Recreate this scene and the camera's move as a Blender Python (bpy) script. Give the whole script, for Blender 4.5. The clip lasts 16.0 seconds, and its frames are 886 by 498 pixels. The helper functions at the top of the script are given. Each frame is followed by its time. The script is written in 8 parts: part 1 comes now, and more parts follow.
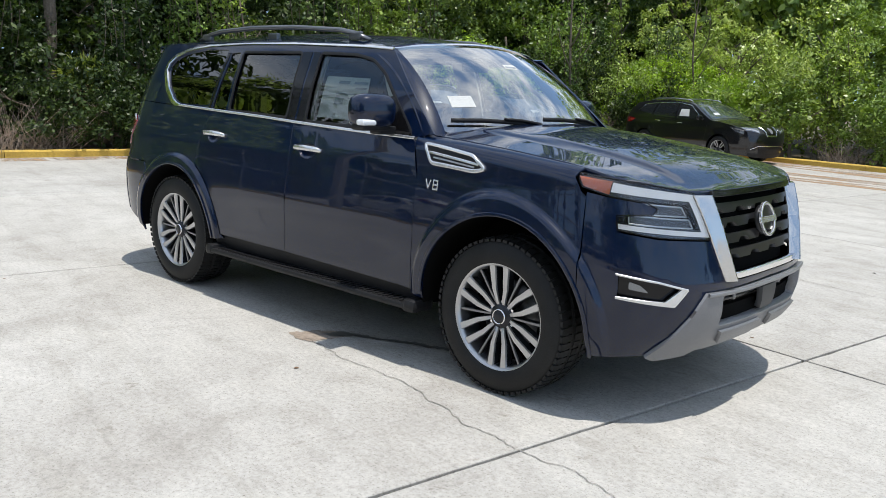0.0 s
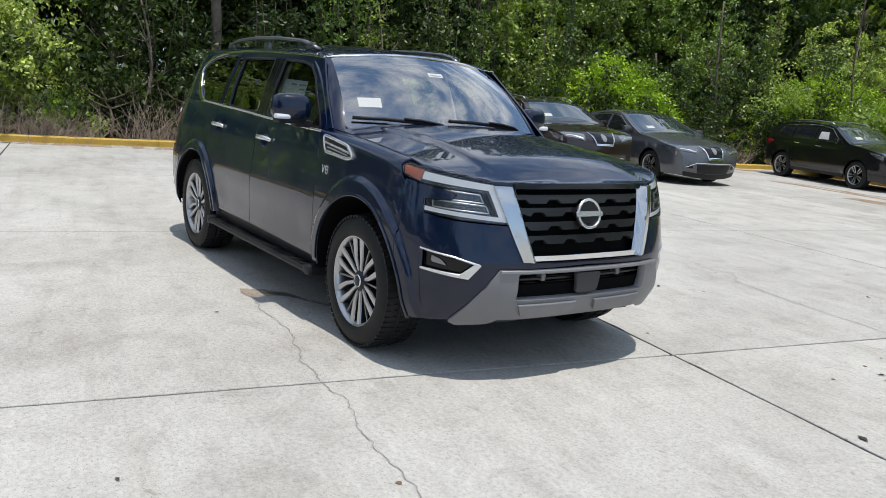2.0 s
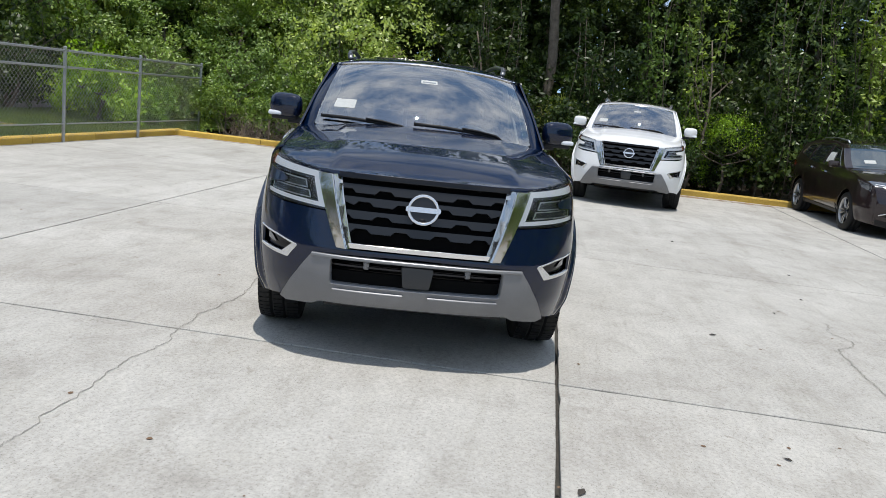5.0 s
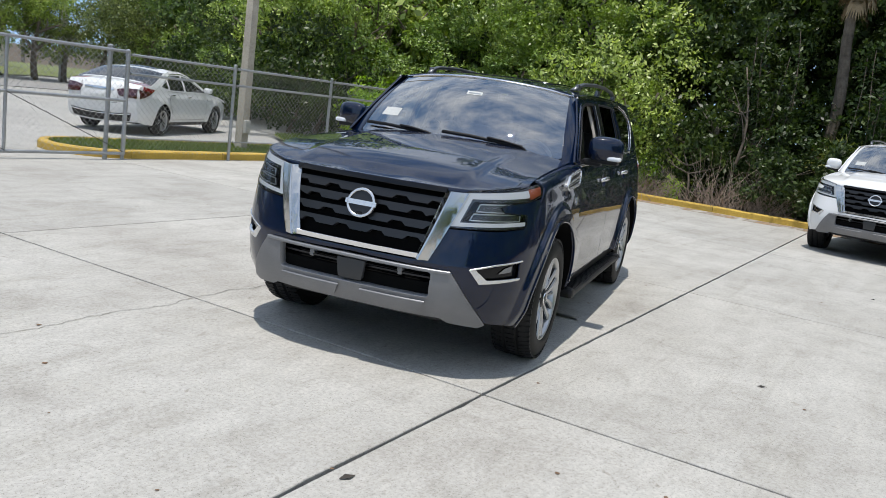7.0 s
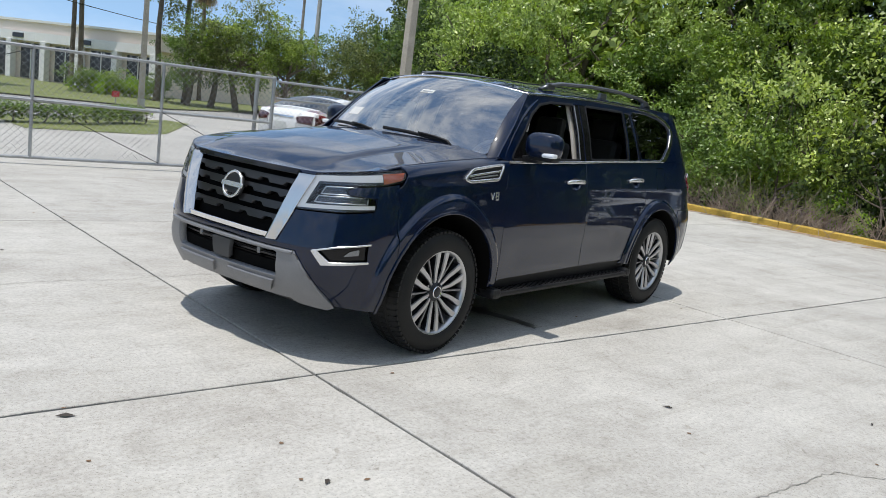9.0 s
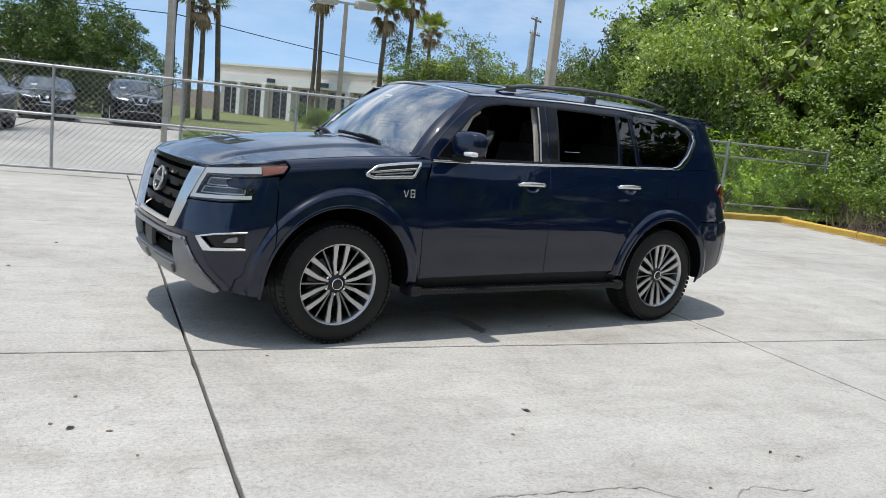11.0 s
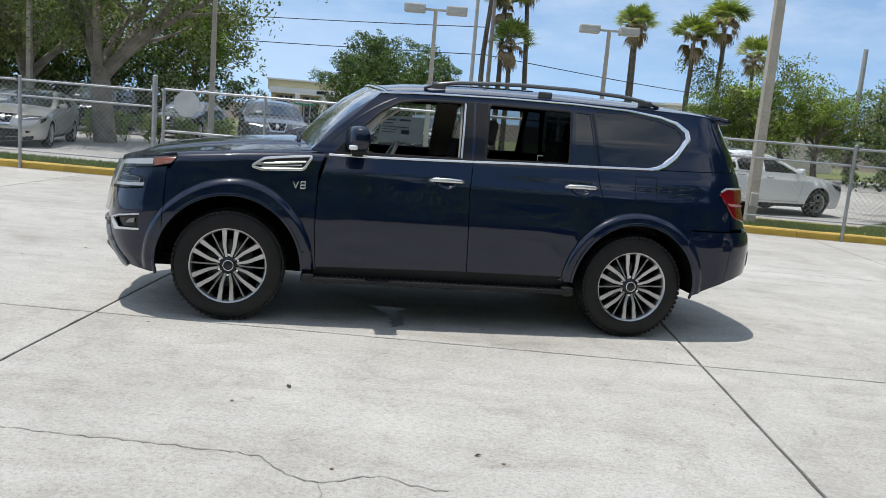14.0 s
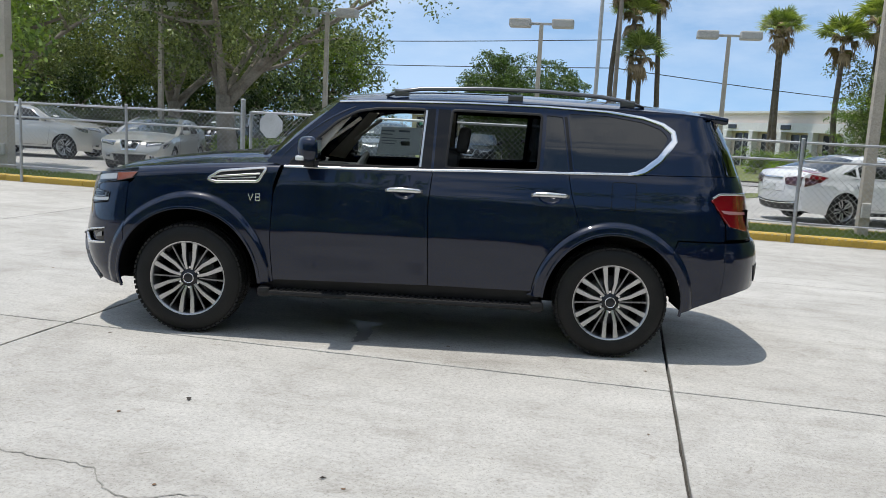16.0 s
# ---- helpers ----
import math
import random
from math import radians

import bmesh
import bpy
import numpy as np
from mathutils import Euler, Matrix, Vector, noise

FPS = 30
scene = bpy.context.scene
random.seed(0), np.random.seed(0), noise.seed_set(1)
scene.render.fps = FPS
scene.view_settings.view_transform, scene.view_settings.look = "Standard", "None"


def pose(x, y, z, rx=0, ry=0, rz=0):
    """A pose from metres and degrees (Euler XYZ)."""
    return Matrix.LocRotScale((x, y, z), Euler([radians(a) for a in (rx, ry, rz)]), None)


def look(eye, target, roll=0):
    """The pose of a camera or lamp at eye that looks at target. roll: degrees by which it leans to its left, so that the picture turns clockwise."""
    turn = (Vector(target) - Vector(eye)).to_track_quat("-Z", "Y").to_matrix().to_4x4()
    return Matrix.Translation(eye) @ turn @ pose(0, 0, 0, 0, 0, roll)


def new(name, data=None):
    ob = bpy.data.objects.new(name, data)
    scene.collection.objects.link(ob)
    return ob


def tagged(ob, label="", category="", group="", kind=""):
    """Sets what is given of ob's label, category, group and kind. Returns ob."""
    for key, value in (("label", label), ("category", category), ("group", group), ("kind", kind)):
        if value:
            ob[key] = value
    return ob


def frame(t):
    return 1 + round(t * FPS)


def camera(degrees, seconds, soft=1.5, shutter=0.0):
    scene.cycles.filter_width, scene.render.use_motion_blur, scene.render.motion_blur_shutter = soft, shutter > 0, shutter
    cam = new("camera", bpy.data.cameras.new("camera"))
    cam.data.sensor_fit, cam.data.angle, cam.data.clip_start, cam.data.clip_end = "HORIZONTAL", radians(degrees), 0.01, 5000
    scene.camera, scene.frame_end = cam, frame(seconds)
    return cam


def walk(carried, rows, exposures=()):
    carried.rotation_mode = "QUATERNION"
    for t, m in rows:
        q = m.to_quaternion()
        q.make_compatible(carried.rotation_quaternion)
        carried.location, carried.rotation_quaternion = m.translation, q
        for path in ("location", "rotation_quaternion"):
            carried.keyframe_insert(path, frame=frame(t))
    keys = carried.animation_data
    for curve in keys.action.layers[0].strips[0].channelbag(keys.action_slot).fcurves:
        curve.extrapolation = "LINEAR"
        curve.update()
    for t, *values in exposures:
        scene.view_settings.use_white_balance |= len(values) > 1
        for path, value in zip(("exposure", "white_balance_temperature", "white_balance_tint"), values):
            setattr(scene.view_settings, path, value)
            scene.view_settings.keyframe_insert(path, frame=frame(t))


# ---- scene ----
cam = camera(56.9, 16.0, soft=0.75)
PATH = [
    (0, (3.985, -4.124, 1.525), (2.674, -2.663, 1.14), 2.4),
    (0.5, (4.464, -4.149, 1.505), (3.102, -2.735, 1.123), 2.9),
    (1, (4.889, -3.97, 1.509), (3.454, -2.63, 1.132), 3.5),
    (1.5, (5.314, -3.627, 1.567), (3.792, -2.388, 1.185), 4.1),
    (2, (5.783, -3.289, 1.573), (4.17, -2.169, 1.193), 4.3),
    (2.5, (6.1, -2.816, 1.559), (4.401, -1.832, 1.177), 4.7),
    (3, (6.42, -2.353, 1.559), (4.643, -1.517, 1.177), 4.9),
    (3.5, (6.66, -1.852, 1.574), (4.819, -1.173, 1.188), 5.3),
    (3.7, (6.715, -1.617, 1.586), (4.851, -1.004, 1.201), 5.4),
    (5.8, (7.074, 0.717, 1.593), (5.117, 0.526, 1.228), 7.1),
    (6, (7.011, 0.955, 1.583), (5.064, 0.68, 1.217), 7.3),
    (6.5, (6.901, 1.526, 1.588), (4.994, 1.043, 1.226), 7.5),
    (7, (6.719, 2.076, 1.595), (4.869, 1.407, 1.238), 7.6),
    (7.5, (6.44, 2.593, 1.615), (4.654, 1.765, 1.261), 7.7),
    (8, (6.175, 3.13, 1.606), (4.458, 2.165, 1.261), 7.7),
    (8.5, (5.85, 3.614, 1.582), (4.212, 2.519, 1.24), 7.7),
    (9, (5.55, 4.119, 1.57), (4.002, 2.899, 1.23), 7.3),
    (9.2, (5.401, 4.322, 1.587), (3.894, 3.052, 1.25), 7.3),
    (11.3, (3.685, 5.88, 1.573), (2.645, 4.202, 1.254), 6.1),
    (11.5, (3.501, 6.012, 1.574), (2.51, 4.304, 1.257), 6.1),
    (12, (3.017, 6.286, 1.563), (2.166, 4.503, 1.251), 5.9),
    (12.5, (2.524, 6.531, 1.587), (1.812, 4.688, 1.277), 5.6),
    (13, (2.011, 6.75, 1.601), (1.437, 4.86, 1.287), 5.3),
    (13.5, (1.479, 6.852, 1.599), (1.036, 4.927, 1.284), 5.0),
    (14, (0.941, 6.941, 1.588), (0.626, 4.991, 1.272), 4.8),
    (14.5, (0.459, 6.895, 1.568), (0.261, 4.93, 1.253), 4.5),
    (15, (0.037, 6.804, 1.578), (-0.055, 4.83, 1.27), 4.0),
    (15.5, (-0.331, 6.781, 1.584), (-0.334, 4.804, 1.282), 3.5),
    (16, (-0.496, 6.764, 1.592), (-0.434, 4.786, 1.297), 3.0),
]
walk(cam, [(t, look(eye, target, roll)) for t, eye, target, roll in PATH], exposures=((0.0, 0.24), (1.5, 0.10), (3.0, 0.05), (6.0, -0.02), (9.0, 0.05), (12.0, 0.04), (16.0, 0.03)))


# ---- world ----
SUN_DIR = Vector((0.20, -0.02, 0.98)).normalized()
world = bpy.data.worlds.new("sky")
scene.world = world
world.use_nodes = True
wt = world.node_tree
sky = wt.nodes.new("ShaderNodeTexSky")
sky.sky_type = "NISHITA"
sky.sun_disc = False
sky.sun_elevation = math.asin(SUN_DIR.z)
sky.sun_rotation = math.atan2(SUN_DIR.x, SUN_DIR.y)
sky.altitude = 300
sky.air_density, sky.dust_density, sky.ozone_density = 1.0, 0.15, 3.0
# Deep summer blue with thin drifting cloud.
hue = wt.nodes.new("ShaderNodeHueSaturation")
hue.inputs["Hue"].default_value = 0.492
hue.inputs["Saturation"].default_value = 0.94
wt.links.new(sky.outputs[0], hue.inputs["Color"])
tex = wt.nodes.new("ShaderNodeTexCoord")
# Clear washed air: the horizon is nearly as blue as the sky above it.
lift = wt.nodes.new("ShaderNodeVectorMath")
lift.operation, lift.inputs[1].default_value = "ADD", (0, 0, 0.20)
unit = wt.nodes.new("ShaderNodeVectorMath")
unit.operation = "NORMALIZE"
wt.links.new(tex.outputs["Generated"], lift.inputs[0])
wt.links.new(lift.outputs[0], unit.inputs[0])
wt.links.new(unit.outputs[0], sky.inputs[0])
mp = wt.nodes.new("ShaderNodeMapping")
mp.inputs["Scale"].default_value = (1.0, 1.0, 3.2)
cloud = wt.nodes.new("ShaderNodeTexNoise")
cloud.inputs["Scale"].default_value, cloud.inputs["Detail"].default_value, cloud.inputs["Roughness"].default_value = 3.2, 8.0, 0.62
cr = wt.nodes.new("ShaderNodeValToRGB")
cr.color_ramp.elements[0].position, cr.color_ramp.elements[1].position = 0.40, 0.63
cr.color_ramp.elements[1].color = (0.9, 0.9, 0.9, 1)
cmix = wt.nodes.new("ShaderNodeMix")
cmix.data_type = "RGBA"
cmix.inputs[7].default_value = (6.1, 6.4, 6.8, 1)
wt.links.new(tex.outputs["Generated"], mp.inputs["Vector"])
wt.links.new(mp.outputs["Vector"], cloud.inputs["Vector"])
wt.links.new(cloud.outputs["Fac"], cr.inputs["Fac"])
# More cloud overhead than low down.
axis = wt.nodes.new("ShaderNodeSeparateXYZ")
wt.links.new(tex.outputs["Generated"], axis.inputs[0])
high = wt.nodes.new("ShaderNodeMapRange")
high.inputs[1].default_value, high.inputs[2].default_value, high.inputs[3].default_value, high.inputs[4].default_value = 0.08, 0.36, 0.20, 1.0
wt.links.new(axis.outputs[2], high.inputs[0])
share = wt.nodes.new("ShaderNodeMath")
share.operation = "MULTIPLY"
wt.links.new(cr.outputs["Color"], share.inputs[0])
wt.links.new(high.outputs[0], share.inputs[1])
wt.links.new(share.outputs[0], cmix.inputs[0])
wt.links.new(hue.outputs["Color"], cmix.inputs[6])
wt.links.new(cmix.outputs[2], wt.nodes["Background"].inputs[0])
wt.nodes["Background"].inputs[1].default_value = 0.175
sun = new("sun", bpy.data.lights.new("sun", "SUN"))
sun.data.energy, sun.data.angle, sun.data.color = 3.75, radians(0.53), (1.0, 0.955, 0.895)
sun.matrix_world = look(SUN_DIR * 60, (0, 0, 0))
scene.view_settings.exposure = -0.06


# ---- materials ----
def mat(name, color, rough=0.5, metal=0.0, coat=0.0, spec=0.5):
    m = bpy.data.materials.new(name)
    m.use_nodes = True
    b = m.node_tree.nodes["Principled BSDF"]
    b.inputs["Base Color"].default_value = (*color, 1)
    b.inputs["Roughness"].default_value = rough
    b.inputs["Metallic"].default_value = metal
    b.inputs["Coat Weight"].default_value = coat
    b.inputs["Coat Roughness"].default_value = 0.02
    b.inputs["Coat IOR"].default_value = 1.5
    b.inputs["Specular IOR Level"].default_value = spec
    return m


def node(m, kind, **inputs):
    n = m.node_tree.nodes.new(kind)
    for key, value in inputs.items():
        n.inputs[key.replace("_", " ")].default_value = value
    return n


def link(m, a, b):
    m.node_tree.links.new(a, b)


def coords(m, scale=(1, 1, 1), space="Object"):
    tc = node(m, "ShaderNodeTexCoord")
    mp = node(m, "ShaderNodeMapping")
    mp.inputs["Scale"].default_value = scale
    link(m, tc.outputs[space], mp.inputs["Vector"])
    return mp.outputs["Vector"]


def noisy(m, vec, scale, detail=6.0, rough=0.55, dist=0.0):
    n = node(m, "ShaderNodeTexNoise", Scale=scale, Detail=detail, Roughness=rough, Distortion=dist)
    link(m, vec, n.inputs["Vector"])
    return n.outputs["Fac"]


def ramp(m, fac, stops):
    r = node(m, "ShaderNodeValToRGB")
    els = r.color_ramp.elements
    while len(els) < len(stops):
        els.new(0.5)
    for e, (p, c) in zip(els, stops):
        e.position, e.color = p, (*c, 1)
    link(m, fac, r.inputs["Fac"])
    return r.outputs["Color"]


def mixed(m, a, b, fac, mode="MIX"):
    n = node(m, "ShaderNodeMix")
    n.data_type, n.blend_type = "RGBA", mode
    for s, v in ((n.inputs[0], fac), (n.inputs[6], a), (n.inputs[7], b)):
        if hasattr(v, "is_linked"):
            link(m, v, s)
        else:
            s.default_value = (*v, 1) if isinstance(v, tuple) else v
    return n.outputs[2]


def bumped(m, height, strength, distance=0.01):
    n = node(m, "ShaderNodeBump", Strength=strength, Distance=distance)
    link(m, height, n.inputs["Height"])
    link(m, n.outputs["Normal"], m.node_tree.nodes["Principled BSDF"].inputs["Normal"])


def bsdf(m):
    return m.node_tree.nodes["Principled BSDF"]


def textured(name, stops, scale, rough=0.8, fine=40.0, bump=0.3, metal=0.0, space="Object", dist=0.01, vary=0.0):
    """A surface with two scales of variation and fine relief."""
    m = mat(name, stops[0][1], rough, metal)
    vec = coords(m, space=space)
    big = noisy(m, vec, scale, 5.0, 0.6)
    small = noisy(m, vec, fine, 4.0, 0.6)
    col = ramp(m, big, stops)
    grain = ramp(m, small, [(0.3, (0.78, 0.78, 0.78)), (0.7, (1.15, 1.15, 1.15))])
    col = mixed(m, col, grain, 1.0, "MULTIPLY")
    if vary:
        oi = node(m, "ShaderNodeObjectInfo")
        tone = ramp(m, oi.outputs["Random"], [(0.0, (1 - vary,) * 3), (1.0, (1 + vary,) * 3)])
        col = mixed(m, col, tone, 1.0, "MULTIPLY")
    link(m, col, bsdf(m).inputs["Base Color"])
    if bump:
        bumped(m, small, bump, dist)
    return m


def concrete_mat():
    m = mat("yard_concrete", (0.42, 0.41, 0.38), 0.85)
    vec = coords(m, space="Object")
    patches = noisy(m, vec, 0.55, 6, 0.62, 0.4)
    blotch = noisy(m, vec, 2.6, 7, 0.7, 0.8)
    grain = noisy(m, vec, 38, 5, 0.75)
    pits = noisy(m, vec, 95, 3, 0.6)
    col = ramp(m, patches, [(0.30, (0.335, 0.32, 0.295)), (0.48, (0.405, 0.393, 0.367)), (0.70, (0.465, 0.453, 0.427))])
    col = mixed(m, col, ramp(m, blotch, [(0.32, (0.84, 0.83, 0.815)), (0.5, (1.0, 1.0, 1.0)), (0.72, (1.09, 1.09, 1.08))]), 1.0, "MULTIPLY")
    col = mixed(m, col, ramp(m, grain, [(0.30, (0.74, 0.74, 0.73)), (0.5, (1.0, 1.0, 1.0)), (0.68, (1.16, 1.16, 1.16))]), 1.0, "MULTIPLY")
    col = mixed(m, col, ramp(m, pits, [(0.33, (0.60, 0.59, 0.57)), (0.42, (1.0, 1.0, 1.0))]), 1.0, "MULTIPLY")
    # Trowel and wash marks drawn out one way, and scattered darker spots.
    drawn = noisy(m, coords(m, (0.35, 2.6, 1)), 1.4, 7, 0.72, 0.5)
    col = mixed(m, col, ramp(m, drawn, [(0.30, (0.86, 0.85, 0.83)), (0.5, (1.0, 1.0, 1.0)), (0.7, (1.06, 1.06, 1.06))]), 1.0, "MULTIPLY")
    spots = noisy(m, vec, 9.0, 4, 0.6, 1.0)
    col = mixed(m, col, ramp(m, spots, [(0.27, (0.74, 0.72, 0.69)), (0.36, (1.0, 1.0, 1.0))]), 1.0, "MULTIPLY")
    oi = node(m, "ShaderNodeObjectInfo")
    col = mixed(m, col, ramp(m, oi.outputs["Random"], [(0.0, (0.93, 0.93, 0.92)), (1.0, (1.05, 1.045, 1.03))]), 1.0, "MULTIPLY")
    link(m, col, bsdf(m).inputs["Base Color"])
    bumped(m, grain, 0.25, 0.004)
    return m


def paint_mat(name, color, flake, metal=0.4):
    m = mat(name, color, 0.35, metal, coat=1.0, spec=0.15)
    vec = coords(m)
    spark = noisy(m, vec, 900, 1, 0.5)
    link(m, ramp(m, spark, [(0.35, color), (0.75, flake)]), bsdf(m).inputs["Base Color"])
    dust = noisy(m, vec, 3.0, 5, 0.6)
    link(m, ramp(m, dust, [(0.3, (0.28,) * 3), (0.8, (0.40,) * 3)]), bsdf(m).inputs["Roughness"])
    return m


def glass_mat(name, tint, gloss=1.0, rough=0.01, base=0.0):
    m = bpy.data.materials.new(name)
    m.use_nodes = True
    nt = m.node_tree
    nt.nodes.remove(nt.nodes["Principled BSDF"])
    clear = node(m, "ShaderNodeBsdfTransparent")
    clear.inputs[0].default_value = (*tint, 1)
    shine = node(m, "ShaderNodeBsdfGlossy", Roughness=rough)
    fr = node(m, "ShaderNodeFresnel", IOR=1.52)
    mul = node(m, "ShaderNodeMath")
    mul.operation, mul.inputs[1].default_value, mul.inputs[2].default_value = "MULTIPLY_ADD", gloss, base
    link(m, fr.outputs[0], mul.inputs[0])
    mx = node(m, "ShaderNodeMixShader")
    link(m, mul.outputs[0], mx.inputs[0])
    link(m, clear.outputs[0], mx.inputs[1])
    link(m, shine.outputs[0], mx.inputs[2])
    link(m, mx.outputs[0], nt.nodes["Material Output"].inputs[0])
    return m


def leaf_mat(name, dark, mid, light, shine=0.5):
    m = mat(name, mid, 0.5)
    geo = node(m, "ShaderNodeNewGeometry")
    vec = coords(m)
    clump = noisy(m, vec, 0.9, 3, 0.5)
    col = ramp(m, geo.outputs["Random Per Island"], [(0.0, dark), (0.5, mid), (1.0, light)])
    col = mixed(m, col, ramp(m, clump, [(0.3, (0.7, 0.75, 0.7)), (0.7, (1.25, 1.2, 1.0))]), 1.0, "MULTIPLY")
    oi = node(m, "ShaderNodeObjectInfo")
    col = mixed(m, col, ramp(m, oi.outputs["Random"], [(0.0, (0.75, 0.82, 0.8)), (1.0, (1.25, 1.15, 0.95))]), 1.0, "MULTIPLY")
    link(m, col, bsdf(m).inputs["Base Color"])
    bsdf(m).inputs["Specular IOR Level"].default_value = shine
    bsdf(m).inputs["Roughness"].default_value = 0.40
    # Thin leaves let some sunlight through.
    nt = m.node_tree
    tr = node(m, "ShaderNodeBsdfTranslucent")
    link(m, mixed(m, col, (1.3, 1.5, 0.45), 1.0, "MULTIPLY"), tr.inputs[0])
    mx = node(m, "ShaderNodeMixShader")
    mx.inputs[0].default_value = 0.26
    link(m, bsdf(m).outputs[0], mx.inputs[1])
    link(m, tr.outputs[0], mx.inputs[2])
    link(m, mx.outputs[0], nt.nodes["Material Output"].inputs[0])
    return m


CONCRETE = concrete_mat()
JOINT = textured("joint_dirt", [(0.3, (0.035, 0.032, 0.028)), (0.7, (0.075, 0.07, 0.06))], 8, 0.95)
CRACK = mat("crack_dirt", (0.245, 0.235, 0.21), 0.95)
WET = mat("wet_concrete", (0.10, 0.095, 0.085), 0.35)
LOT = textured("lot_concrete", [(0.3, (0.33, 0.32, 0.30)), (0.7, (0.44, 0.43, 0.40))], 0.4, 0.9, 25)
ASPHALT = textured("asphalt", [(0.3, (0.26, 0.255, 0.245)), (0.7, (0.34, 0.33, 0.315))], 0.5, 0.9, 60)
KERB_YELLOW = textured("kerb_yellow", [(0.30, (0.30, 0.24, 0.13)), (0.42, (0.50, 0.33, 0.06)), (0.75, (0.62, 0.41, 0.07))], 2.2, 0.75, 30, vary=0.12)
KERB_GREY = textured("kerb_grey", [(0.3, (0.30, 0.29, 0.27)), (0.7, (0.45, 0.43, 0.40))], 2, 0.85, 30)
SOIL = textured("soil", [(0.3, (0.06, 0.045, 0.03)), (0.7, (0.14, 0.105, 0.065))], 1.2, 0.95, 18)
TURF = textured("turf", [(0.3, (0.09, 0.115, 0.03)), (0.7, (0.19, 0.21, 0.065))], 1.0, 0.9, 30)
GRASS = leaf_mat("grass_blade", (0.05, 0.09, 0.02), (0.10, 0.16, 0.035), (0.20, 0.24, 0.07))
GALV = textured("galvanised", [(0.3, (0.33, 0.34, 0.35)), (0.7, (0.45, 0.46, 0.47))], 6, 0.45, 60, 0.1, metal=0.7)
WIRE = mat("fence_wire", (0.42, 0.43, 0.43), 0.5, 0.5)
POLE = textured("pole_concrete", [(0.3, (0.36, 0.325, 0.27)), (0.7, (0.46, 0.415, 0.345))], 3, 0.85, 40, vary=0.08)
LAMP_GREY = textured("lamp_housing", [(0.3, (0.40, 0.39, 0.36)), (0.7, (0.50, 0.49, 0.46))], 5, 0.6, 40)
WOOD_POLE = textured("utility_pole_wood", [(0.3, (0.20, 0.17, 0.14)), (0.7, (0.33, 0.29, 0.24))], 3, 0.9, 30)
BARK = textured("bark", [(0.3, (0.10, 0.08, 0.06)), (0.7, (0.22, 0.18, 0.14))], 5, 0.95, 25, 0.8, dist=0.03)
PALE_BARK = textured("pale_bark", [(0.3, (0.20, 0.17, 0.14)), (0.7, (0.36, 0.32, 0.27))], 4, 0.95, 25, 0.8, dist=0.03)
TWIG = textured("dry_twig", [(0.3, (0.22, 0.17, 0.13)), (0.7, (0.42, 0.34, 0.27))], 5, 0.95, 25)
LEAF_DARK = leaf_mat("leaf_dark", (0.030, 0.055, 0.018), (0.085, 0.14, 0.042), (0.20, 0.27, 0.09))
# Leaves of the wood's hollows and depths, with the shade put into their colour.
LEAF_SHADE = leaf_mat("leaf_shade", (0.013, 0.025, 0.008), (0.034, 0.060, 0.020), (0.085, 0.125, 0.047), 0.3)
LEAF_DEEP_SHADE = leaf_mat("leaf_deep_shade", (0.018, 0.032, 0.012), (0.045, 0.075, 0.026), (0.10, 0.14, 0.05), 0.1)
LEAF_MID = leaf_mat("leaf_mid", (0.07, 0.115, 0.024), (0.17, 0.255, 0.058), (0.30, 0.40, 0.11))
LEAF_BRIGHT = leaf_mat("leaf_bright", (0.11, 0.20, 0.018), (0.24, 0.39, 0.03), (0.37, 0.52, 0.06), 0.3)
# Leaves of the sunlit wood edge, brightened in the colour itself.
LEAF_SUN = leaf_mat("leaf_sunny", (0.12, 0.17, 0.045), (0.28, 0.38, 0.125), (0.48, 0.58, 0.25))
LEAF_OAK = leaf_mat("leaf_oak", (0.055, 0.075, 0.028), (0.128, 0.165, 0.064), (0.26, 0.295, 0.14))
LEAF_PALM = leaf_mat("leaf_palm", (0.13, 0.18, 0.06), (0.24, 0.30, 0.12), (0.38, 0.42, 0.22))
PALM_DRY = textured("dry_frond", [(0.3, (0.24, 0.17, 0.09)), (0.7, (0.42, 0.31, 0.18))], 4, 0.95, 25)
STUCCO = textured("pink_stucco", [(0.3, (0.78, 0.68, 0.60)), (0.7, (0.86, 0.76, 0.68))], 0.3, 0.9, 20)
STUCCO_WHITE = textured("white_stucco", [(0.3, (0.80, 0.79, 0.77)), (0.7, (0.86, 0.85, 0.83))], 0.4, 0.9, 20)
STUCCO_YELLOW = textured("yellow_stucco", [(0.3, (0.62, 0.54, 0.32)), (0.7, (0.70, 0.62, 0.40))], 0.4, 0.9, 20)
DARK_OPENING = mat("dark_glazing", (0.03, 0.03, 0.035), 0.15)
SIGN_GREEN = mat("sign_green", (0.02, 0.30, 0.16), 0.5)
SIGN_BACK = textured("sign_back", [(0.3, (0.45, 0.46, 0.47)), (0.7, (0.55, 0.56, 0.57))], 4, 0.5, 50, 0.1, metal=0.5)
CABLE = mat("cable", (0.03, 0.03, 0.03), 0.7)
RED_SIGN = mat("red_sign", (0.45, 0.03, 0.03), 0.5)

